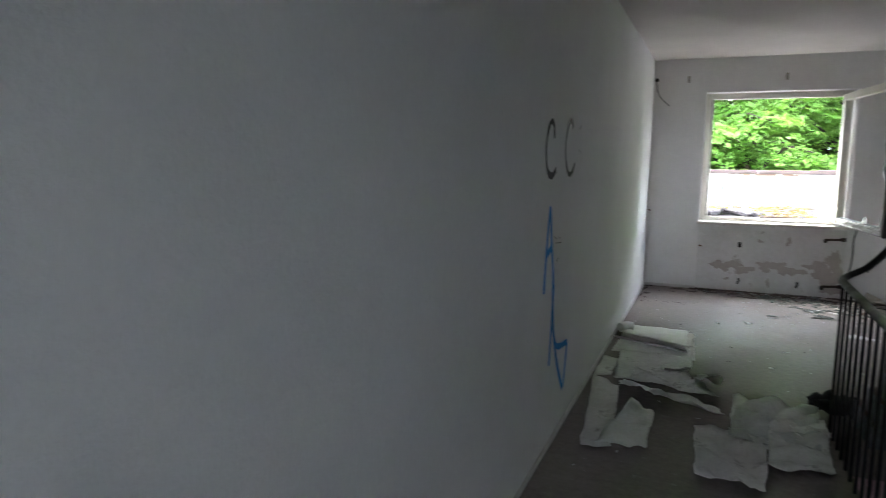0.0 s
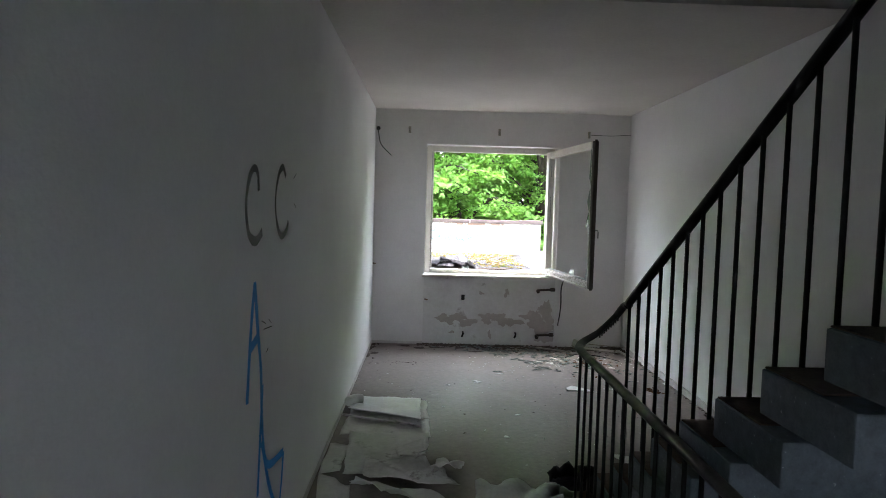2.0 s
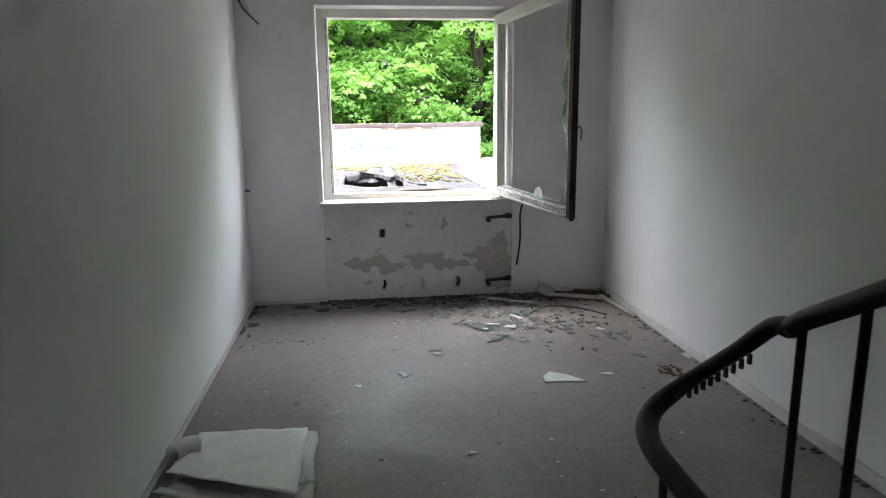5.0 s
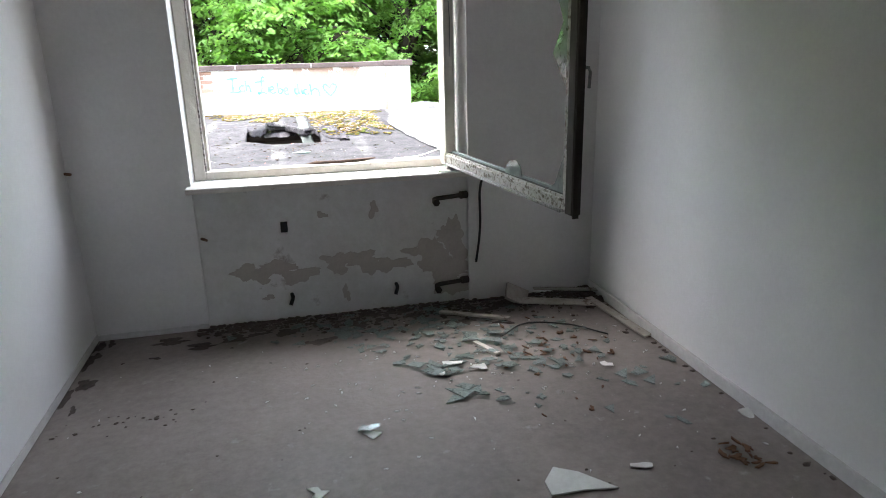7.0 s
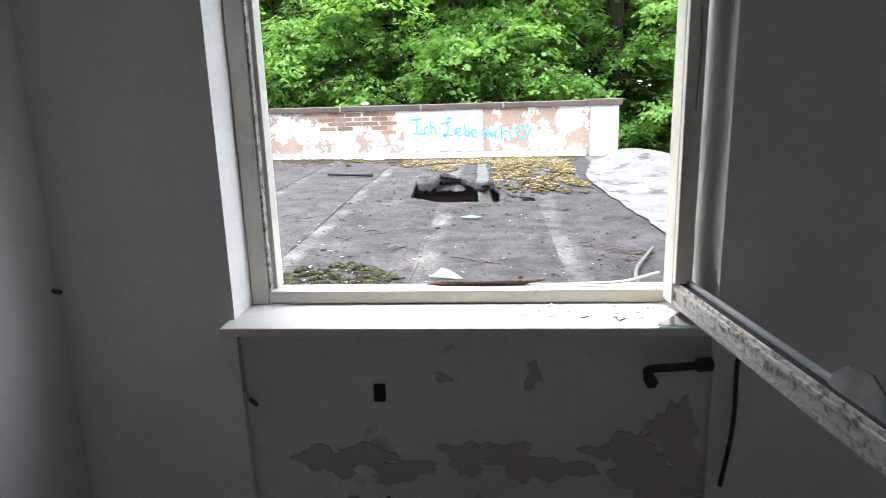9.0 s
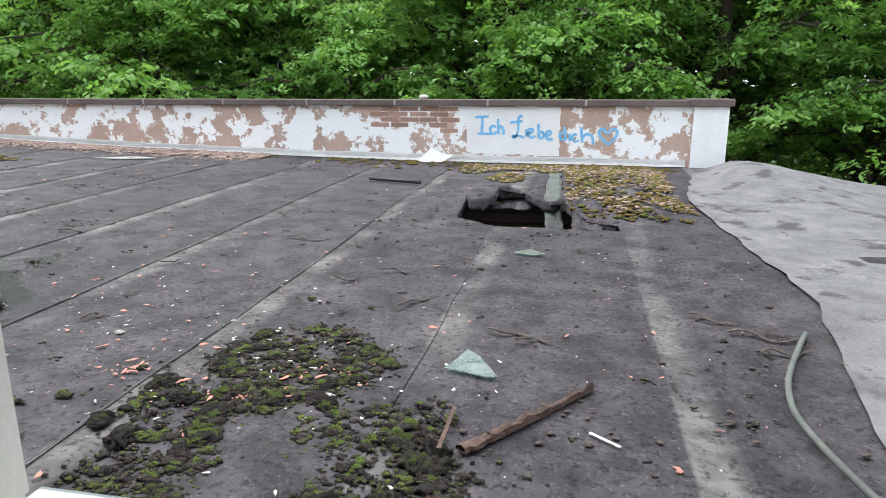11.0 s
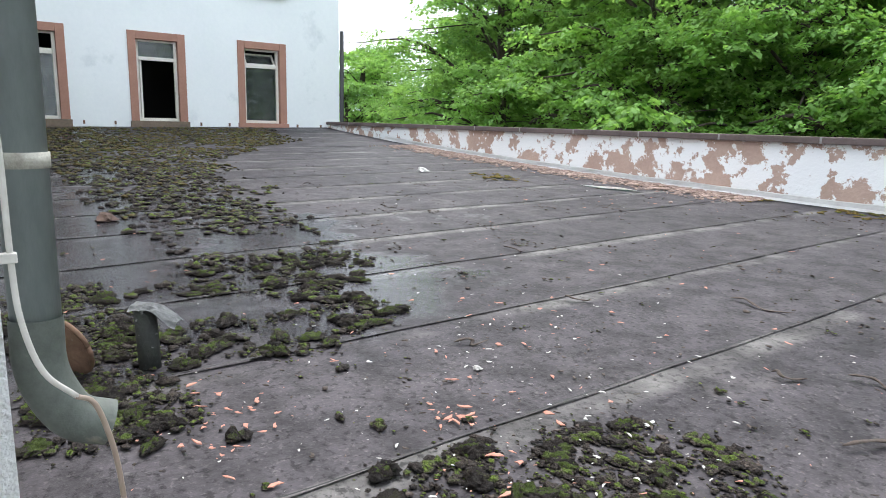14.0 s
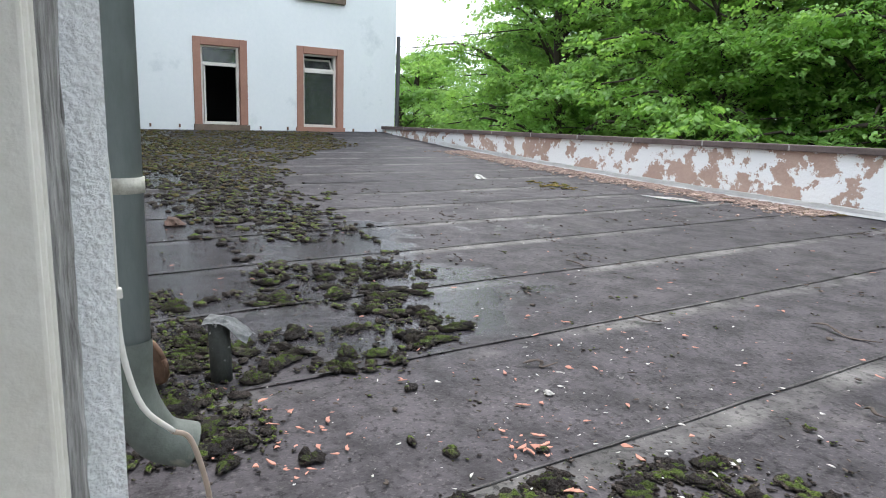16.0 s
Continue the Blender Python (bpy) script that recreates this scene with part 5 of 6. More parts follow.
    fa = np.array([[v.index for v in f.verts] for f in bm.faces])
    bm.free()
    return co, fa


def clump_mesh(seed, count, sub):
    """A cushion of several overlapping lumps, each an island of its own."""
    r = random.Random(seed)
    vs, fs, at = [], [], 0
    for k in range(count):
        co, fa = lump_mesh(seed * 13 + k, sub)
        s = r.uniform(0.22, 0.62)
        d = r.uniform(0, 0.95 - s * 0.7)
        a = r.uniform(0, 6.28)
        co = co * np.array([s, s * r.uniform(0.7, 1), s * r.uniform(0.7, 1.2)]) + np.array([d * math.cos(a), d * math.sin(a), 0])
        vs.append(co)
        fs.append(fa + at)
        at += len(co)
    return np.concatenate(vs), np.concatenate(fs)


LUMPS = [clump_mesh(s, 9, 3) for s in range(9)]
MIDDLE = [clump_mesh(s + 40, 4, 2) for s in range(9)]
FIELD = [clump_mesh(s + 80, 4, 1) for s in range(9)]
SMALL = [lump_mesh(s + 20, 2) for s in range(7)]
TINY = [lump_mesh(s + 60, 1) for s in range(7)]


def scatter(name, shapes, spots, mat, label, category):
    """Many small shapes joined into one mesh of kind stuff. spots: x, y, z, size, height factor."""
    rng = np.random.default_rng(len(spots))
    vs, fs, at = [], [], 0
    for x, y, z, s, h in spots:
        co, fa = shapes[rng.integers(len(shapes))]
        a = rng.uniform(0, 6.28)
        q = np.stack([(co[:, 0] * math.cos(a) - co[:, 1] * math.sin(a)) * s + x, (co[:, 0] * math.sin(a) + co[:, 1] * math.cos(a)) * s * rng.uniform(0.65, 1.0) + y, co[:, 2] * s * h + z], 1)
        vs.append(q)
        fs.append(fa + at)
        at += len(co)
    me = bpy.data.meshes.new(name)
    me.from_pydata(np.concatenate(vs).tolist(), [], np.concatenate(fs).tolist())
    me.polygons.foreach_set("use_smooth", [True] * len(me.polygons))
    me.materials.append(mat)
    return tagged(new(name, me), label, category, "", "stuff")


BAND = [(-0.55, 8.2), (-0.66, 8.5), (-1.0, 8.56), (-1.08, 8.75), (-0.92, 8.95), (-0.93, 9.15), (-1.08, 9.45), (-1.25, 9.62), (-1.65, 9.62), (-2.2, 10.05), (-2.8, 10.05), (-3.4, 10.1), (-4.5, 10.3), (-7, 10.45), (-9, 11.6), (-10.5, 13.0), (-13.1, 13.8), (-13.2, 8.7), (-9, 8.85), (-6, 9.0), (-4.3, 9.0), (-2.8, 9.05), (-2.2, 8.9), (-2.05, 8.72), (-2.4, 8.48), (-2.3, 8.2)]
srng = random.Random(41)
near, far, ochre = [], [], []
n = 0
while n < 3700:
    x = -0.45 - 12.7 * srng.random() ** 1.7
    y = srng.uniform(8.18, 13.6)
    if not inside(x, y, BAND):
        continue
    d = noise.noise(Vector((x * 1.5, y * 1.9, 7))) + 0.5 * noise.noise(Vector((x * 4, y * 4, 2)))
    if d < -0.22 + (0.1 if -4.5 < x < -2.4 else 0):
        n += 0.3
        continue
    n += 1
    s = (0.012 + 0.05 * srng.random() ** 1.6) * (1 + min(0.5, 0.09 * abs(x)))
    (near if x > -2.4 and srng.random() < 0.85 else (ochre if x < -7.5 and srng.random() < 0.7 else far)).append((x, y, roof_z(x, y) + 0.010, s, srng.uniform(0.6, 1.15)))
for x, y, s in ((-0.74, 9.08, 0.05), (-0.2, 9.2, 0.045), (-1.58, 10.24, 0.05), (0.08, 10.0, 0.05), (-0.32, 8.97, 0.06), (-0.9, 8.95, 0.03), (-1.24, 10.57, 0.03), (-2.9, 11.0, 0.05), (-0.48, 8.62, 0.07), (-0.42, 8.9, 0.05), (-0.1, 8.85, 0.07), (0.02, 8.78, 0.08), (-0.02, 9.02, 0.05), (-0.55, 8.42, 0.07), (-0.7, 8.32, 0.06)):
    near.append((x, y, roof_z(x, y) + 0.01, s * 0.75, 0.95))
for k in range(330):
    x, y = -0.6 - 1.7 * srng.random() ** 1.2, 8.16 + 0.42 * srng.random()
    if noise.noise(Vector((x * 3, y * 3, 9))) > -0.25:
        near.append((x, y, roof_z(x, y) + 0.010, 0.012 + 0.04 * srng.random() ** 1.5, srng.uniform(0.6, 1.0)))
PATCH = [(-0.12, 9.1), (-0.06, 9.35), (0.05, 9.6), (0.3, 9.7), (0.52, 9.62), (0.62, 9.45), (0.76, 9.26), (0.9, 9.12), (0.98, 8.9), (1.04, 8.6), (1.0, 8.2), (0.02, 8.2), (0.0, 8.7)]
n = 0
while n < 1500:
    x, y = srng.uniform(-0.4, 1.15), srng.uniform(8.2, 9.8)
    if inside(x, y, PATCH):
        n += 1
        if noise.noise(Vector((x * 3.1, y * 3.1, 5))) + 0.4 * noise.noise(Vector((x * 8, y * 8, 1))) > -0.13:
            near.append((x, y, roof_z(x, y) + 0.008, 0.008 + 0.048 * srng.random() ** 2.0, srng.uniform(0.6, 1.15)))
for k in range(330):
    x, y = -7 + 9.2 * srng.random(), srng.uniform(8.5, 14.6)
    near.append((x, y, roof_z(x, y) + sag(x, y) + 0.008, 0.005 + 0.02 * srng.random() ** 2, 0.6)) if x > -3 else far.append((x, y, roof_z(x, y) + 0.01, srng.uniform(0.01, 0.04), 0.5))

crumbs = []
for x, y, z, s, h in near:
    for k in range(3):
        a, d = srng.uniform(0, 6.28), s * srng.uniform(0.9, 2.4)
        crumbs.append((x + d * math.cos(a), max(YO + 0.02, y + d * math.sin(a)), z - 0.002, srng.uniform(0.003, 0.010), 0.7))
scatter("moss_crumbs", TINY, crumbs, M["moss"], "small moss and earth crumbs on the roof", "moss")
carpet, crust = [], []
for k in range(6500):
    x = -3.2 - 9.9 * srng.random() ** 0.8
    y = srng.uniform(8.9, 13.6)
    jx, jy = x + 0.9 * noise.noise(Vector((x, y, 6))), y + 0.9 * noise.noise(Vector((x * 0.8, y * 1.3, 8))) + srng.gauss(0, 0.12)
    if inside(jx, jy, BAND) and noise.noise(Vector((x * 1.1, y * 1.4, 4))) + 0.5 * noise.noise(Vector((x * 5, y * 5, 2))) > -0.12 - 0.025 * abs(x):
        (crust if srng.random() < min(0.75, (abs(x) - 3) / 9) else carpet).append((x, y, roof_z(x, y) + 0.008, srng.uniform(0.015, 0.05), srng.uniform(0.5, 0.9)))
scatter("moss_carpet", TINY, carpet, M["moss"], "dense low moss carpet on the roof", "moss")
scatter("ochre_crust", TINY, crust, M["moss_brown"], "brownish moss crust on the far roof", "moss")
lump_meshes = []
for co, fa in LUMPS:
    me = bpy.data.meshes.new("moss_clump")
    me.from_pydata(co.tolist(), [], fa.tolist())
    me.polygons.foreach_set("use_smooth", [True] * len(me.polygons))
    me.materials.append(M["moss"])
    lump_meshes.append(me)
near.sort(key=lambda q: -q[3])
for x, y, z, s, h in near[:170]:
    ob = new("moss_clump", lump_meshes[srng.randrange(9)])
    ob.matrix_basis = Matrix.Translation((x, y, z)) @ Matrix.Rotation(srng.uniform(0, 6.28), 4, "Z") @ Matrix.Diagonal((s, s * srng.uniform(0.7, 1), s * h, 1))
    tagged(ob, "dark green moss clump on the wet roof felt", "moss", "moss clumps")
scatter("moss_bed", MIDDLE, near[170:], M["moss"], "dark green moss and earth crumbs on the roof", "moss")
scatter("moss_field", FIELD, far, M["moss"], "broad bed of dark moss on the roof", "moss")
scatter("ochre_tufts", FIELD, [(x, y, z, s * 0.8, h * 0.6) for x, y, z, s, h in ochre], M["moss_brown"], "brownish moss tufts on the far roof", "moss")
och = []


def on_heap(x, y):
    """Where the ochre moss grows: behind the hole, up to the parapet, broken by bare felt."""
    if inside(x, y, HOLE) or 0.93 < x < 1.16 and y < 14.0:
        return False
    edge = 11.76 + 0.8 * max(0, 1.4 - x) + 0.5 * max(0, x - 1.65)
    d = 0.25 * noise.noise(Vector((x * 2.3, y * 2.3, 11))) + 0.3 * noise.noise(Vector((x * 7, y * 7, 1)))
    if x > 0.95:
        return y > edge + d and x < 2.06 + 0.3 * d
    return (y - 13.55) ** 2 / 0.16 + (x - 0.62) ** 2 / 0.04 < 1 + 2 * d or y > 14.2 + d


for k in range(9500):
    x, y = srng.uniform(0.0, 2.3), srng.uniform(11.9, 14.95)
    if on_heap(x, y) and noise.noise(Vector((x * 5, y * 5, 15))) > -0.28:
        och.append((x, y, roof_z(x, y) + sag(x, y) + 0.012, 0.005 + 0.024 * srng.random() ** 1.5, srng.uniform(0.6, 1.2)))
for k in range(520):
    x = srng.uniform(-4.2, 2.3)
    y = 15.1 - abs(srng.gauss(0, 0.28))
    if noise.noise(Vector((x * 1.2, y, 3))) > -0.15:
        och.append((x, y, roof_z(x, y) + 0.01, srng.uniform(0.015, 0.045), 0.5))
for k in range(60):
    a = srng.uniform(0, 6.28)
    r = srng.uniform(0, 0.4)
    x, y = (-5.2, 13.6)[0] + r * 1.2 * math.cos(a), 13.6 + r * 0.7 * math.sin(a)
    och.append((x, y, roof_z(x, y) + 0.01, srng.uniform(0.02, 0.05), 0.5))
heap = []
for k in range(3400):
    x, y = srng.uniform(0.0, 2.3), srng.uniform(12.0, 14.95)
    if on_heap(x, y):
        heap.append((x, y, roof_z(x, y) + sag(x, y) + 0.016, 0.006 + 0.018 * srng.random() ** 2))
scatter("ochre_moss", TINY, och, M["moss_yellow"], "ochre and brownish moss crust on the roof", "moss")

CHIPS = []
for s in range(6):
    r = random.Random(s + 3)
    o = [(u, v) for u, v in blob_outline(r, 1, 5 + s % 3, 0.8, 0.7)]
    k = len(o)
    co = np.array([(u, v, 0) for u, v in o] + [(u * 0.95, v * 0.95, 0.35) for u, v in o])
    fa = [list(range(k, 2 * k))] + [[i, (i + 1) % k, k + (i + 1) % k, k + i] for i in range(k)]
    CHIPS.append((co, fa))


def scatter_chips(name, spots, mat, label, category, flat=1.0):
    rng = random.Random(len(spots) + 5)
    vs, fs = [], []
    for x, y, z, s in spots:
        co, fa = CHIPS[rng.randrange(6)]
        m = Matrix.Translation((x, y, z)) @ Matrix.Rotation(rng.uniform(0, 6.28), 4, "Z") @ Matrix.Rotation(rng.gauss(0, 0.2), 4, "X") @ Matrix.Diagonal((s, s * rng.uniform(0.5, 1.1), s * flat, 1))
        b = len(vs)
        vs += [m @ Vector(c) for c in co]
        fs += [[b + i for i in f] for f in fa]
    me = bpy.data.meshes.new(name)
    me.from_pydata([tuple(v) for v in vs], [], fs)
    me.materials.append(mat)
    return tagged(new(name, me), label, category, "", "stuff")


def roof_spots(n, smin, smax, xs, ys, clusters=()):
    out = []
    for k in range(n):
        if clusters and srng.random() < 0.42:
            cx, cy, cr = clusters[srng.randrange(len(clusters))]
            x, y = srng.gauss(cx, cr), srng.gauss(cy, cr * 0.7)
        elif srng.random() < 0.35:
            x, y = srng.gauss(0.0, 1.3), srng.gauss(9.7, 0.9)
        else:
            x, y = srng.uniform(*xs), srng.uniform(*ys)
        if y > YO + 0.05 and not inside(x, y, HOLE):
            out.append((x, y, roof_z(x, y) + sag(x, y) + 0.012, smin + (smax - smin) * srng.random() ** 2.2))
    return out


scatter_chips("dry_flakes", heap, M["litter_pink"], "dry pale flakes on the ochre moss", "leaf litter")
CL = [(-0.26, 9.18, 0.06), (0.18, 9.1, 0.10), (0.42, 9.28, 0.09), (-0.6, 8.75, 0.12), (-0.3, 9.4, 0.2), (-0.9, 9.9, 0.3), (-0.55, 8.55, 0.12)]
scatter_chips("tile_rubble", roof_spots(430, 0.0035, 0.017, (-4, 2.2), (8.3, 14.2), CL), M["tile_red"], "orange roof tile fragments on the felt", "rubble", 0.5)
scatter_chips("pale_grit", roof_spots(560, 0.0018, 0.010, (-6, 2.3), (8.3, 14.6), [(0.3, 9.3, 0.4), (-0.6, 9.6, 0.5)]), M["stone"], "pale plaster and shell grit on the felt", "grit", 0.6)
scatter_chips("dark_crumbs", roof_spots(1500, 0.0025, 0.010, (-5, 2.6), (8.3, 14.6), [(-0.3, 9.4, 0.5), (0.5, 9.5, 0.4), (2.0, 9.9, 0.15), (0.9, 11.0, 0.4)]), M["dirt"], "dark earth crumbs on the felt", "earth")
lit = []
for k in range(3600):
    x = -9.5 + 7.0 * srng.random()
    y = 15.12 - abs(srng.gauss(0, 0.22 + 0.03 * abs(x + 6)))
    lit.append((x, y, roof_z(x, y) + 0.012, srng.uniform(0.014, 0.036)))
scatter_chips("leaf_litter", lit, M["litter_pink"], "dry pinkish leaf litter along the parapet", "leaf litter")

# single finds on the roof
for x, y, s, nm, mt, lb in ((-6.05, 13.0, 0.09, "roof_stone", "stone", "pale stone lying on the roof"), (-0.49, 9.46, 0.018, "roof_stone", "stone", "small pale pebble on the felt"), (0.5, 9.12, 0.02, "roof_stone", "stone", "white pebble among the moss"), (-4.1, 8.9, 0.09, "bark_piece", "rot_wood", "dark chunk of rotten wood on the roof")):
    co, fa = SMALL[3]
    me = bpy.data.meshes.new(nm)
    me.from_pydata((co * np.array([s, s * 0.75, s * 0.9])).tolist(), [], fa.tolist())
    me.materials.append(M[mt])
    ob = tagged(new(nm, me), lb, "stone" if mt == "stone" else "wood")
    ob.location = (x, y, roof_z(x, y) + 0.012)


def on_roof(name, pts, depth, mat, label, category, lift=0.012, tilt=0.0):
    bm = bmesh.new()
    c = Vector((sum(p[0] for p in pts) / len(pts), sum(p[1] for p in pts) / len(pts), 0))
    m = Matrix.Translation((c.x, c.y, roof_z(c.x, c.y) + lift)) @ Matrix.Rotation(tilt, 4, "X") @ Matrix.Translation((-c.x, -c.y, 0))
    return solid(name, prism(bm, pts, depth, m), mat, label, category)


on_roof("glass_shard", [(0.812, 9.385), (0.845, 9.47), (0.868, 9.552), (0.92, 9.50), (0.965, 9.42), (1.0, 9.35), (0.955, 9.345), (0.89, 9.37)], 0.004, M["roof_shard"], "large green-tinted glass shard on the roof", "glass shard", 0.014, radians(2))
on_roof("glass_shard", [(0.9, 10.98), (0.99, 11.08), (1.08, 10.98), (1.02, 10.93)], 0.004, M["roof_shard"], "small glass shard on the roof", "glass shard", 0.012)
on_roof("glass_shard", [(-4.3, 14.1), (-3.9, 14.35), (-3.5, 14.2), (-3.9, 14.05)], 0.004, M["roof_shard"], "flat pale glass sheet on the roof", "glass shard", 0.012)
on_roof("white_splinter", [(1.29, 9.05), (1.37, 8.99), (1.376, 8.995), (1.296, 9.058)], 0.003, M["chip"], "white painted wood splinter on the roof", "splinter")
bm = bmesh.new()
for a, b, w, h in (((0.955, 8.89), (1.16, 9.14), 0.026, 0.024), ((1.02, 8.965), (1.31, 9.335), 0.018, 0.034), ((1.0, 8.965), (1.2, 9.21), 0.007, 0.012)):
    d = Vector((b[0] - a[0], b[1] - a[1], 0))
    sd = d.normalized().cross(Vector((0, 0, 1)))
    rings = []
    for i in range(17):
        q = i / 16
        c = Vector((*a, 0.412)) + d * q + sd * 0.006 * noise.noise(Vector((q * 9, w * 900, 0)))
        ww = w * (1 - 0.85 * q ** 3) * (0.8 + 0.5 * noise.noise(Vector((q * 13, w * 500, 3))))
        hh = h * (0.75 + 0.5 * noise.noise(Vector((q * 11, h * 700, 6))))
        rings.append([bm.verts.new(c + sd * u * ww + Vector((0, 0, v * hh))) for u, v in ((-1, 0), (1, 0), (0.9, 0.8), (0.1, 1.0), (-0.8, 0.6))])
    for r0, r1 in zip(rings, rings[1:]):
        for i in range(5):
            bm.faces.new((r0[i], r0[(i + 1) % 5], r1[(i + 1) % 5], r1[i]))
solid("rotten_lath", bm, M["rot_wood"], "rotten brown wooden lath lying on the roof", "wood")
solid("rotten_lath", boxed((0.895, 8.86, 0.43), (0.908, 9.10, 0.434), 0.002, Matrix.Rotation(radians(0), 4, "Z")), M["rot_wood"], "short weathered lath lying on the roof", "wood")
solid("roof_hose", tube(bmesh.new(), smooth_line([(2.12, 9.95, 0.43), (2.04, 9.77, 0.43), (1.95, 9.55, 0.43), (1.90, 9.38, 0.43), (1.88, 9.2, 0.43), (1.92, 8.9, 0.43), (2.0, 8.6, 0.43)], 6), 0.010, 8), M["zinc_old"], "grey cable lying in a curve on the roof", "cable")
for k, (x, y, L, a) in enumerate(((-0.36, 11.05, 0.32, -0.1), (0.15, 10.3, 0.12, 0.4), (1.0, 9.75, 0.2, -0.2), (1.1, 9.7, 0.16, 0.1), (0.55, 10.05, 0.25, 1.0), (1.95, 9.9, 0.26, -0.3), (2.0, 9.75, 0.2, 0.2), (1.8, 10.05, 0.22, -0.5), (-0.9, 10.4, 0.14, 0.6), (-1.9, 10.9, 0.2, 0.1), (0.35, 10.5, 0.18, 0.0), (-0.7, 9.6, 0.1, 0.9))):
    pts = [(x + L * (q - 0.5) * math.cos(a), y + L * (q - 0.5) * math.sin(a) + 0.02 * math.sin(q * 9 + k), roof_z(x, y) + 0.018 + 0.01 * math.sin(q * 7)) for q in (0, 0.2, 0.4, 0.6, 0.8, 1)]
    solid("felt_blister", tube(bmesh.new(), smooth_line(pts, 3), 0.008, 6, (1, 0.4), radii=[1.3 * r for r in (0.002, 0.006, 0.008, 0.007, 0.005, 0.007, 0.009, 0.006, 0.004, 0.006, 0.007, 0.005, 0.006, 0.004, 0.003, 0.002)]), M["dirt"], "dark curled strip of dead moss on the felt", "debris", "curled strips")


# ---- dark crumbs and dead moss strewn over the felt ----
wrng = random.Random(63)
crumb_spots = []
centres = [(wrng.uniform(-7, 2.1), wrng.uniform(8.9, 14.4)) for k in range(60)]
for k in range(1700):
    if k % 5:
        cx, cy = centres[wrng.randrange(60)]
        x, y = wrng.gauss(cx, 0.13), wrng.gauss(cy, 0.07)
    else:
        x, y = wrng.uniform(-8, 2.1), wrng.uniform(8.4, 14.6)
    if y > YO + 0.1 and x < 2.1 and not inside(x, y, HOLE):
        crumb_spots.append((x, y, roof_z(x, y) + sag(x, y) + 0.008, 0.003 + 0.015 * wrng.random() ** 2.5, 0.7))
scatter("roof_crumbs", TINY, crumb_spots, M["dirt"], "dark crumbs of dead moss strewn over the felt", "debris")


# ---- graffiti on the long wall ----
def on_west(u, v):
    return Vector((X0 + 0.003, u, v))


for nm, strokes, w, mt, lb in (
    ("painted_letter", [[(3.134, 1.476), (3.119, 1.531), (3.076, 1.548), (3.021, 1.517), (2.984, 1.444), (2.993, 1.376), (3.03, 1.327), (3.108, 1.31), (3.184, 1.338)]], 0.034, "paint_hollow_black", "black brushed letter C on the white wall"),
    ("painted_letter", [[(3.544, 1.542), (3.492, 1.576), (3.425, 1.546), (3.379, 1.477), (3.376, 1.412), (3.415, 1.346), (3.483, 1.309), (3.564, 1.331), (3.601, 1.365)]], 0.030, "paint_hollow_black", "black brushed letter C on the white wall"),
    ("sprayed_letter", [[(3.095, 1.174), (3.06, 1.05), (3.037, 0.93), (3.015, 0.79)], [(3.095, 1.174), (3.141, 0.994), (3.187, 0.85), (3.205, 0.65)], [(3.039, 0.961), (3.139, 0.984)]], 0.040, "blue_paint", "blue sprayed letter A on the white wall"),
    ("sprayed_letter", [[(3.212, 0.80), (3.19, 0.645), (3.159, 0.42)], [(3.196, 0.72), (3.24, 0.55), (3.318, 0.40), (3.474, 0.203)], [(3.20, 0.60), (3.304, 0.478), (3.555, 0.433)], [(3.555, 0.433), (3.53, 0.33), (3.48, 0.21)]], 0.036, "blue_paint", "blue sprayed zigzag on the white wall"),
    ("wall_scratch", [[(3.19, 1.03), (3.25, 1.01)], [(3.29, 1.02), (3.33, 1.0)], [(3.22, 0.995), (3.34, 0.985)]], 0.004, "paint_hollow_black", "small faint scratches on the wall"),
    ("wall_scratch", [[(3.255, 0.905), (3.288, 0.915)]], 0.006, "paint_hollow_black", "small black nick in the wall"),
    ("wall_scratch", [[(3.69, 1.54), (3.75, 1.565)], [(3.70, 1.44), (3.75, 1.42)]], 0.004, "paint_hollow_black", "small faint scratches on the wall"),
):
    if nm == "wall_scratch":
        for line in strokes:
            solid(nm, ribbon(bmesh.new(), line, w, on_west), M[mt], lb, "scratch", "wall writing")
        continue
    bm = bmesh.new()
    for i, s in enumerate(strokes):
        ribbon(bm, s, w, lambda u, v, i=i: on_west(u, v) + Vector((0.0005 * i, 0, 0)))
    solid(nm, bm, M[mt], lb, "graffiti" if "letter" in nm else "scratch", "wall writing")


# ---- torn wallpaper ----
def sheet(name, corners, mat, label, category, lift=0.004, wrinkle=0.012, n=14, seed=0.0, raise_edge=0.0, curl=0.0):
    """A crumpled sheet over four floor corners; raise_edge lifts the last edge, curl the first corner."""
    a, b, c, d = [Vector((*p, 0)) for p in corners]
    bm = bmesh.new()
    g = {}
    for i in range(n + 1):
        for j in range(n + 1):
            u, v = i / n, j / n
            p = a.lerp(b, u).lerp(d.lerp(c, u), v)
            p += Vector((0.014 * noise.noise(Vector((v * 5, seed, 0))), 0.014 * noise.noise(Vector((u * 5, seed, 4))), 0)) * (1 if i in (0, n) or j in (0, n) else 0.3)
            z = lift + abs(noise.noise(Vector((p.x * 5, p.y * 5, seed)))) * wrinkle * 1.6 + abs(noise.noise(Vector((p.x * 13, p.y * 13, seed)))) * wrinkle * 0.6
            z += raise_edge * v ** 3 + curl * max(0, 1 - u - v) ** 2
            g[i, j] = bm.verts.new((max(p.x, X0 + 0.012), p.y, z))
    for i in range(n):
        for j in range(n):
            bm.faces.new((g[i, j], g[i + 1, j], g[i + 1, j + 1], g[i, j + 1])).smooth = True
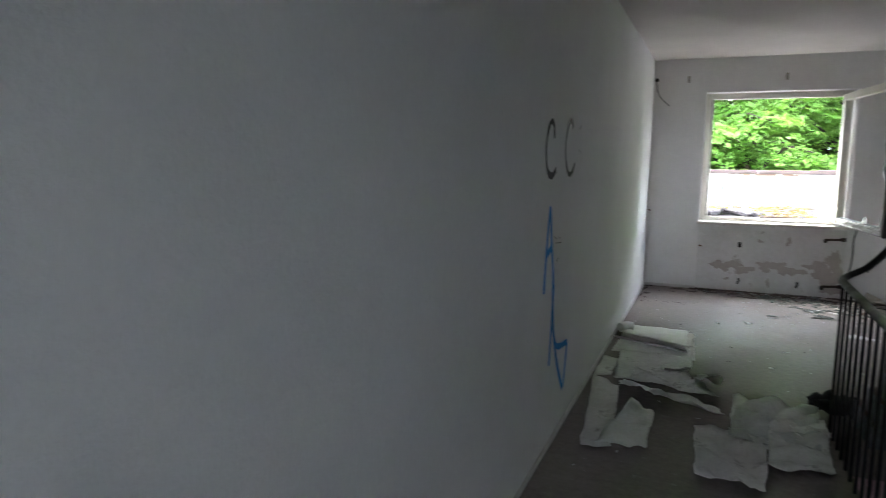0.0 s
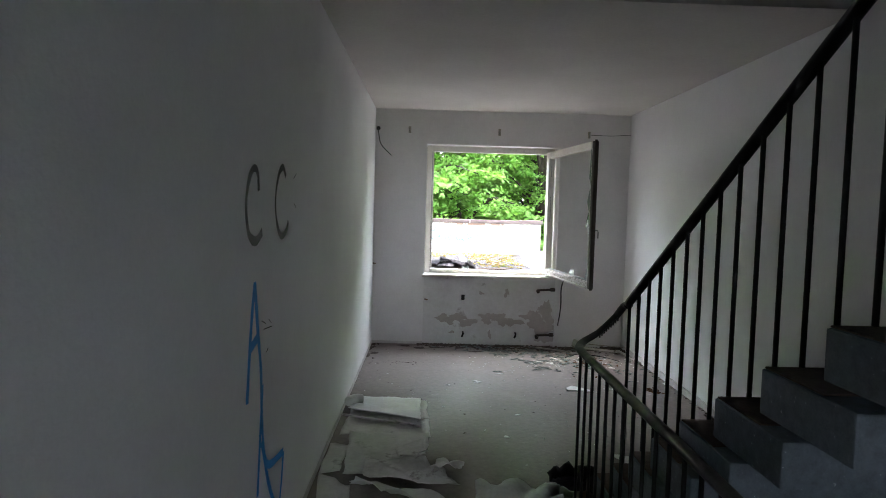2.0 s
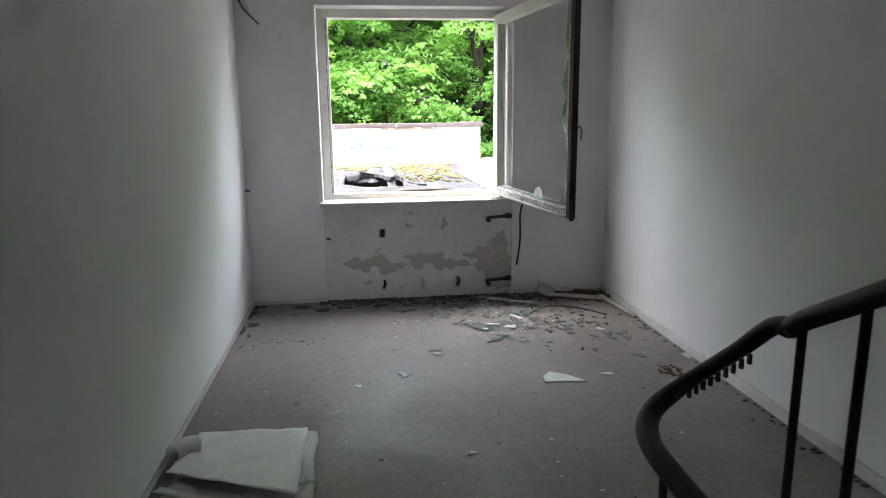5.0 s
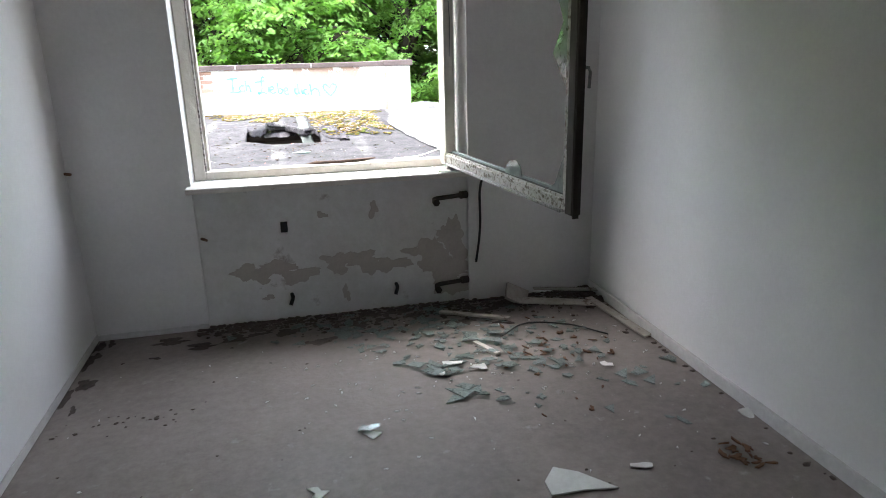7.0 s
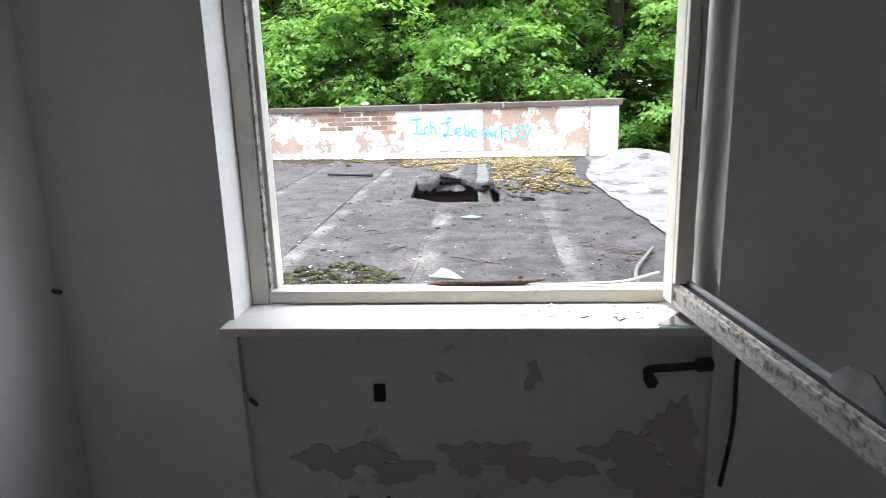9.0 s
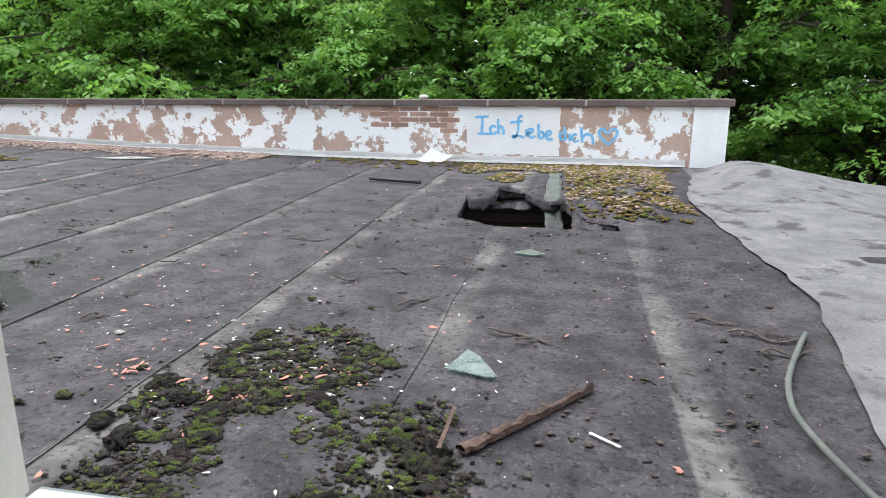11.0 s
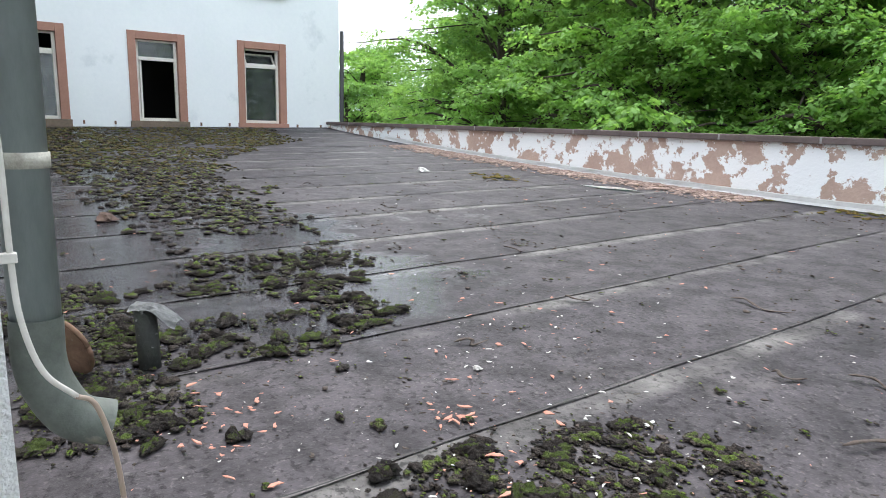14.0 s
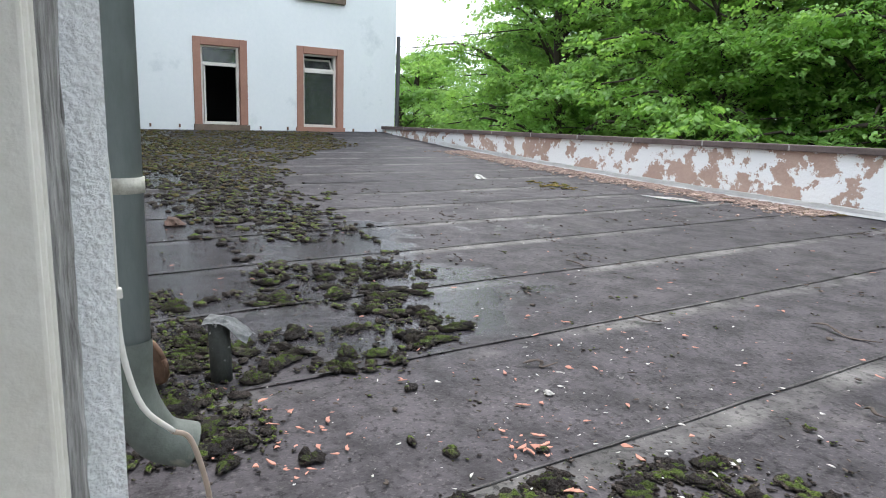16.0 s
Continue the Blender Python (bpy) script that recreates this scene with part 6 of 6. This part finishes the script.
    bmesh.ops.recalc_face_normals(bm, faces=bm.faces[:])
    bmesh.ops.solidify(bm, geom=bm.faces[:], thickness=-0.002)
    return solid(name, bm, mat, label, category, "torn wallpaper")


W = M["paper"]
sheet("wallpaper_sheet", [(-0.08, 5.74), (0.44, 5.73), (0.47, 4.95), (-0.10, 4.98)], W, "large dusty torn wallpaper sheet on the floor", "wallpaper", 0.004, 0.006, 20, 1)
sheet("wallpaper_sheet", [(-0.04, 5.02), (0.46, 5.0), (0.43, 4.38), (0.0, 4.36)], W, "dusty torn wallpaper sheet on the floor", "wallpaper", 0.008, 0.010, 16, 2)
sheet("wallpaper_sheet", [(-0.06, 5.75), (0.40, 5.73), (0.40, 5.17), (-0.10, 5.39)], M["chip"], "pale folded wallpaper sheet lying on top", "wallpaper", 0.022, 0.006, 16, 3, 0.022)
sheet("wallpaper_fold", [(-0.11, 5.34), (0.41, 5.13), (0.41, 5.06), (-0.12, 5.27)], W, "raised fold of thick wallpaper", "wallpaper", 0.014, 0.006, 12, 4, 0.03)
sheet("wallpaper_flap", [(0.26, 4.68), (0.42, 4.88), (0.45, 4.50), (0.30, 4.44)], W, "curled wallpaper flap standing up", "wallpaper", 0.02, 0.02, 10, 5, 0.05)
solid("wallpaper_roll", tube(bmesh.new(), smooth_line([(-0.11, 5.52, 0.05), (-0.07, 5.58, 0.055), (-0.02, 5.60, 0.05)], 5), 0.038, 12, (1, 0.9), False), M["chip"], "small curled roll of pale wallpaper", "wallpaper")
sheet("wallpaper_sheet", [(-0.12, 4.32), (0.06, 4.2), (0.14, 3.3), (0.0, 3.25)], W, "long torn wallpaper strip by the wall", "wallpaper", 0.004, 0.03, 14, 6)
sheet("wallpaper_sheet", [(0.16, 3.95), (0.30, 3.75), (0.30, 3.25), (0.06, 3.2)], M["chip"], "pale torn wallpaper piece on the floor", "wallpaper", 0.02, 0.03, 14, 7, 0.03)
sheet("wallpaper_strip", [(0.08, 4.26), (0.62, 4.02), (0.64, 3.80), (0.06, 4.14)], M["chip"], "crumpled diagonal wallpaper strip", "wallpaper", 0.02, 0.035, 14, 8, 0.04)
sheet("wallpaper_strip", [(0.10, 4.55), (0.44, 4.5), (0.62, 4.22), (0.12, 4.24)], W, "crumpled dusty heap of torn wallpaper", "wallpaper", 0.012, 0.06, 16, 9)
sheet("wallpaper_flap", [(0.50, 4.42), (0.62, 4.48), (0.64, 4.26), (0.48, 4.22)], W, "upright torn wallpaper scrap", "wallpaper", 0.03, 0.07, 10, 10, 0.07)
sheet("plastic_sheet", [(0.70, 4.24), (1.12, 4.16), (1.06, 3.55), (0.66, 3.58)], M["plastic"], "cloudy crumpled plastic sheet on the floor", "plastic sheet", 0.006, 0.06, 18, 11)
sheet("wallpaper_sheet", [(0.86, 3.85), (1.12, 3.95), (1.08, 3.3), (0.82, 3.3)], W, "torn wallpaper by the railing", "wallpaper", 0.03, 0.05, 14, 12)
sheet("wallpaper_sheet", [(0.50, 3.70), (0.84, 3.62), (0.80, 3.1), (0.52, 3.12)], W, "torn brownish wallpaper on the floor", "wallpaper", 0.01, 0.05, 14, 13)
sheet("paper_bag", [(0.95, 3.86), (1.12, 3.9), (1.12, 3.7), (0.97, 3.68)], M["chip"], "small crumpled white bag", "bag", 0.04, 0.06, 10, 14)
sheet("wallpaper_sheet", [(-0.13, 4.80), (-0.02, 4.78), (-0.02, 4.40), (-0.13, 4.36)], W, "narrow wallpaper piece by the wall", "wallpaper", 0.006, 0.012, 8, 15)
sheet("dark_rag", [(1.08, 4.30), (1.34, 4.42), (1.38, 4.14), (1.10, 4.08)], M["rag"], "crumpled dark rag at the stair foot", "rag", 0.01, 0.12, 14, 16)
sheet("wallpaper_sheet", [(1.55, 4.72), (1.85, 4.66), (1.9, 4.42), (1.6, 4.4)], M["chip"], "pale paper piece on the floor", "wallpaper", 0.004, 0.012, 8, 17)

# ---- broken glass, chips and trim under the window ----
grng = random.Random(77)
shard_meshes = []
for k in range(12):
    nv = 3 + k % 3
    a0 = grng.uniform(0, 6.28)
    o = [((0.7 + 0.5 * grng.random()) * math.cos(a0 + 2 * math.pi * (i + 0.3 * grng.random()) / nv), (0.35 + 0.4 * grng.random()) * math.sin(a0 + 2 * math.pi * (i + 0.3 * grng.random()) / nv)) for i in range(nv)]
    bm = prism(bmesh.new(), o, 0.06)
    me = bpy.data.meshes.new("glass_shard")
    bm.to_mesh(me)
    bm.free()
    me.materials.append(M["glass_shard"])
    shard_meshes.append(me)
centres = [(1.53, 7.02, 0.10, 20), (1.82, 7.2, 0.13, 20), (2.02, 6.95, 0.11, 18), (1.66, 7.12, 0.14, 12), (2.15, 6.68, 0.08, 7), (2.44, 6.62, 0.04, 4), (2.44, 6.86, 0.04, 3), (1.73, 6.64, 0.07, 4), (1.50, 6.77, 0.05, 5),
           (1.24, 7.15, 0.05, 3), (1.2, 7.5, 0.25, 22), (1.06, 6.62, 0.03, 2), (2.1, 6.4, 0.12, 3), (0.9, 7.62, 0.2, 18), (1.55, 7.55, 0.2, 30), (1.25, 7.55, 0.22, 40), (1.75, 7.3, 0.28, 40)]
for cx, cy, r, cnt in centres:
    for i in range(cnt):
        x, y = grng.gauss(cx, r), grng.gauss(cy, r * 0.7)
        if not (X0 + 0.1 < x < X1 - 0.06 and y < YB - 0.03):
            continue
        s = grng.uniform(0.018, 0.055) * (1.5 if grng.random() < 0.12 else 0.85)
        ob = new("glass_shard", shard_meshes[grng.randrange(12)])
        ob.matrix_basis = Matrix.Translation((x, y, 0.004 + grng.random() * 0.012)) @ Matrix.Rotation(grng.uniform(0, 6.28), 4, "Z") @ Matrix.Rotation(grng.gauss(0, 0.06), 4, "X") @ Matrix.Diagonal((s, s, 0.05, 1))
        tagged(ob, "pale green broken window glass shard on the floor", "glass shard", "glass shards on the floor")


def floor_piece(name, pts, depth, mat, label, category, z=0.002, tilt=(0, 0)):
    c = Vector((sum(p[0] for p in pts) / len(pts), sum(p[1] for p in pts) / len(pts), 0))
    m = Matrix.Translation((c.x, c.y, z)) @ Matrix.Rotation(tilt[0], 4, "X") @ Matrix.Rotation(tilt[1], 4, "Y") @ Matrix.Translation(-c)
    return solid(name, prism(bmesh.new(), pts, depth, m), mat, label, category)


floor_piece("plaster_scrap", [(1.57, 6.10), (1.575, 6.17), (1.63, 6.235), (1.70, 6.19), (1.79, 6.08), (1.68, 6.10)], 0.006, M["chip"], "white triangular plaster scrap on the floor", "scrap")
for x, y, r in ((2.47, 6.36, 0.035), (1.92, 6.17, 0.032), (0.86, 6.31, 0.03), (1.07, 6.6, 0.035), (1.49, 7.06, 0.04), (1.60, 6.99, 0.03), (2.14, 6.86, 0.024), (1.42, 6.98, 0.025), (0.95, 5.0, 0.02), (1.08, 5.45, 0.018), (0.62, 6.2, 0.016)):
    floor_piece("paint_chip", [(x + u, y + v) for u, v in blob_outline(grng, r, 8, 0.7, 0.8)], 0.004, M["chip"], "white flake of paint on the dusty floor", "paint chip", 0.012 if x > 1.3 and y > 6.8 else 0.002, (grng.uniform(-0.2, 0.2), 0))
floor_piece("trim_board", [(2.385, 7.60), (2.435, 7.62), (2.495, 7.09), (2.44, 7.06)], 0.008, M["wood_trim"], "flaking white wooden trim strip on the floor", "trim", 0.012, (0.0, 0.1))
floor_piece("trim_board", [(2.02, 7.62), (2.40, 7.50), (2.44, 7.56), (2.05, 7.68)], 0.007, M["wood_trim"], "flaking white wooden trim strip on the floor", "trim", 0.02, (0.1, 0))
floor_piece("trim_board", [(2.14, 7.74), (2.48, 7.64), (2.49, 7.69), (2.15, 7.785)], 0.007, M["wood_trim"], "flaking white wooden trim strip in the corner", "trim", 0.04, (-0.1, 0.05))
floor_piece("plaster_scrap", [(1.94, 7.70), (1.98, 7.80), (2.12, 7.76), (2.06, 7.66)], 0.02, M["wood_trim"], "crumpled plaster board scrap leaning in the corner", "scrap", 0.03, (0.7, 0.4))
floor_piece("wood_splinter", [(1.64, 7.24), (1.66, 7.25), (1.73, 7.10), (1.705, 7.09)], 0.015, M["sill"], "short yellowed wood splinter on the floor", "splinter")
floor_piece("wood_splinter", [(1.56, 7.62), (1.58, 7.64), (1.90, 7.45), (1.88, 7.43)], 0.012, M["wood_trim"], "grey wood splinter on the floor", "splinter", 0.02)
solid("bent_wire", tube(bmesh.new(), smooth_line([(1.80, 7.28, 0.01), (1.95, 7.36, 0.025), (2.15, 7.30, 0.02), (2.30, 7.16, 0.008)], 6), 0.004, 6), M["black_cable"], "bent dark wire on the floor", "wire")

dirt, pale, leafs = [], [], []
# real crumbs, strewn thicker to darken the floor shaded by the sill
for k in range(1900):
    x = grng.uniform(WX0 - 0.05, X1 - 0.03)
    y = YB + (0.02 if x < WX1 else 0) - abs(grng.gauss(0, 0.07 + (0.06 if x > 0.8 else 0)))
    dirt.append((x, y, 0.002, 0.003 + 0.016 * grng.random() ** 2, 0.8))
for k in range(70):
    dirt.append((grng.uniform(2.3, 2.49), YB - abs(grng.gauss(0, 0.1)), 0.004, grng.uniform(0.01, 0.04), 0.9))
for k in range(110):
    dirt.append((grng.gauss(0.2, 0.12) if k < 30 else grng.uniform(X0 + 0.05, X1 - 0.1), grng.gauss(6.95, 0.06) if k < 30 else grng.uniform(4.2, 7.7), 0.001, grng.uniform(0.003, 0.010), 0.6))
for k in range(60):
    dirt.append((X1 - 0.03 - abs(grng.gauss(0, 0.03)), grng.uniform(4.2, 7.7), 0.001, grng.uniform(0.005, 0.018), 0.6))
scatter("dirt_heap", TINY, dirt, M["dirt"], "dark crumbled dirt, thickened as painted shade along the wall foot", "dirt")
for k in range(330):
    near_win = grng.random() < 0.6
    x, y = (grng.gauss(1.7, 0.4), grng.gauss(7.05, 0.3)) if near_win else (grng.uniform(X0 + 0.1, X1 - 0.1), grng.uniform(3.0, 7.7))
    if X0 + 0.05 < x < X1 - 0.05 and y < YB - 0.02 and not (x > SX - 0.05 and y < SY + 0.05):
        pale.append((x, y, 0.002, grng.uniform(0.002, 0.009)))
scatter_chips("glass_grit", pale, M["chip"], "pale glass and plaster grit on the floor", "grit")
for k in range(60):
    x, y = (grng.gauss(1.95, 0.2), grng.gauss(7.1, 0.2)) if k < 40 else (grng.gauss(2.29, 0.04), grng.gauss(6.13, 0.04))
    if x < X1 - 0.04 and y < YB - 0.02:
        leafs.append((x, y, 0.006, grng.uniform(0.008, 0.02)))
scatter_chips("dry_leaves", leafs, M["leaf_litter"], "brown dry leaf bits among the glass", "leaf litter")
sg = []
for k in range(24):
    sg.append((grng.uniform(1.2, 1.7), grng.uniform(7.80, 7.93), WZ0 + 0.001, grng.uniform(0.005, 0.016)))
scatter_chips("sill_grit", sg, M["chip"], "paint flakes and glass grit on the sill", "grit")
solid("rotten_sill_edge", (lambda b: [setattr(v, "co", v.co + Vector((0, 0, 0.008 * noise.noise(v.co * 40)))) for v in tube(b, [(0.92, FY0 + 0.07, WZ0 + 0.035), (1.0, FY0 + 0.06, WZ0 + 0.047), (1.12, FY0 + 0.055, WZ0 + 0.047), (1.25, FY0 + 0.06, WZ0 + 0.05), (1.32, FY0 + 0.065, WZ0 + 0.06)], 0.012, 7, radii=[0.004, 0.012, 0.014, 0.012, 0.004]).verts] and b)(bmesh.new()), M["rot_wood"], "rotten wood splinters on the window frame", "wood")
solid("peeling_strip", tube(bmesh.new(), smooth_line([(1.42, FY0 + 0.04, WZ0 + 0.05), (1.55, FY0 + 0.03, WZ0 + 0.058), (1.66, FY0 + 0.02, WZ0 + 0.09)], 5), 0.009, 6, (1, 0.4)), M["frame"], "peeling strip of frame paint curling up", "strip")
solid("glass_heap", (lambda b: b)(prism(bmesh.new(), [(1.60, 7.74), (1.70, 7.86), (1.77, 7.84), (1.74, 7.73)], 0.004, Matrix.Translation((0, 0, WZ0 + 0.004)))), M["glass_shard"], "glass splinter lying on the sill", "glass shard")


# ---- dirt against the walls of the landing, darkened to paint the sill's shade too ----
drng = random.Random(77)
dirt_bm = bmesh.new()
for k in range(48):
    if k < 40:
        x, y, r, sq = drng.uniform(-0.05, 2.4), YB - abs(drng.gauss(0.06, 0.14)), drng.uniform(0.02, 0.08), 0.45
    elif k < 48:
        x, y, r, sq = X0 + abs(drng.gauss(0.03, 0.04)), drng.uniform(6.9, YB), drng.uniform(0.012, 0.03), 2.2
    else:
        x, y, r, sq = drng.gauss(0.5, 0.5), drng.gauss(6.7, 0.5), drng.uniform(0.02, 0.06), 0.6
    pts = [(min(X1 - 0.03, max(X0 + 0.012, x + u)), min(YB - 0.014, y + v), 0.0016 + 0.0012 * k / 48) for u, v in ragged(drng, r, sq)]
    lo = [dirt_bm.verts.new(p) for p in pts]
    mid = dirt_bm.verts.new((min(X1 - 0.04, max(X0 + 0.02, x)), min(YB - 0.02, y), 0.004 + 0.003 * drng.random()))
    for i in range(len(lo)):
        dirt_bm.faces.new((lo[i], lo[(i + 1) % len(lo)], mid))
tagged(solid("floor_dirt_shade", dirt_bm, M["floor_dirt_shade"], "dark brown dirt and painted shade along the wall foot", "dirt"), kind="stuff")
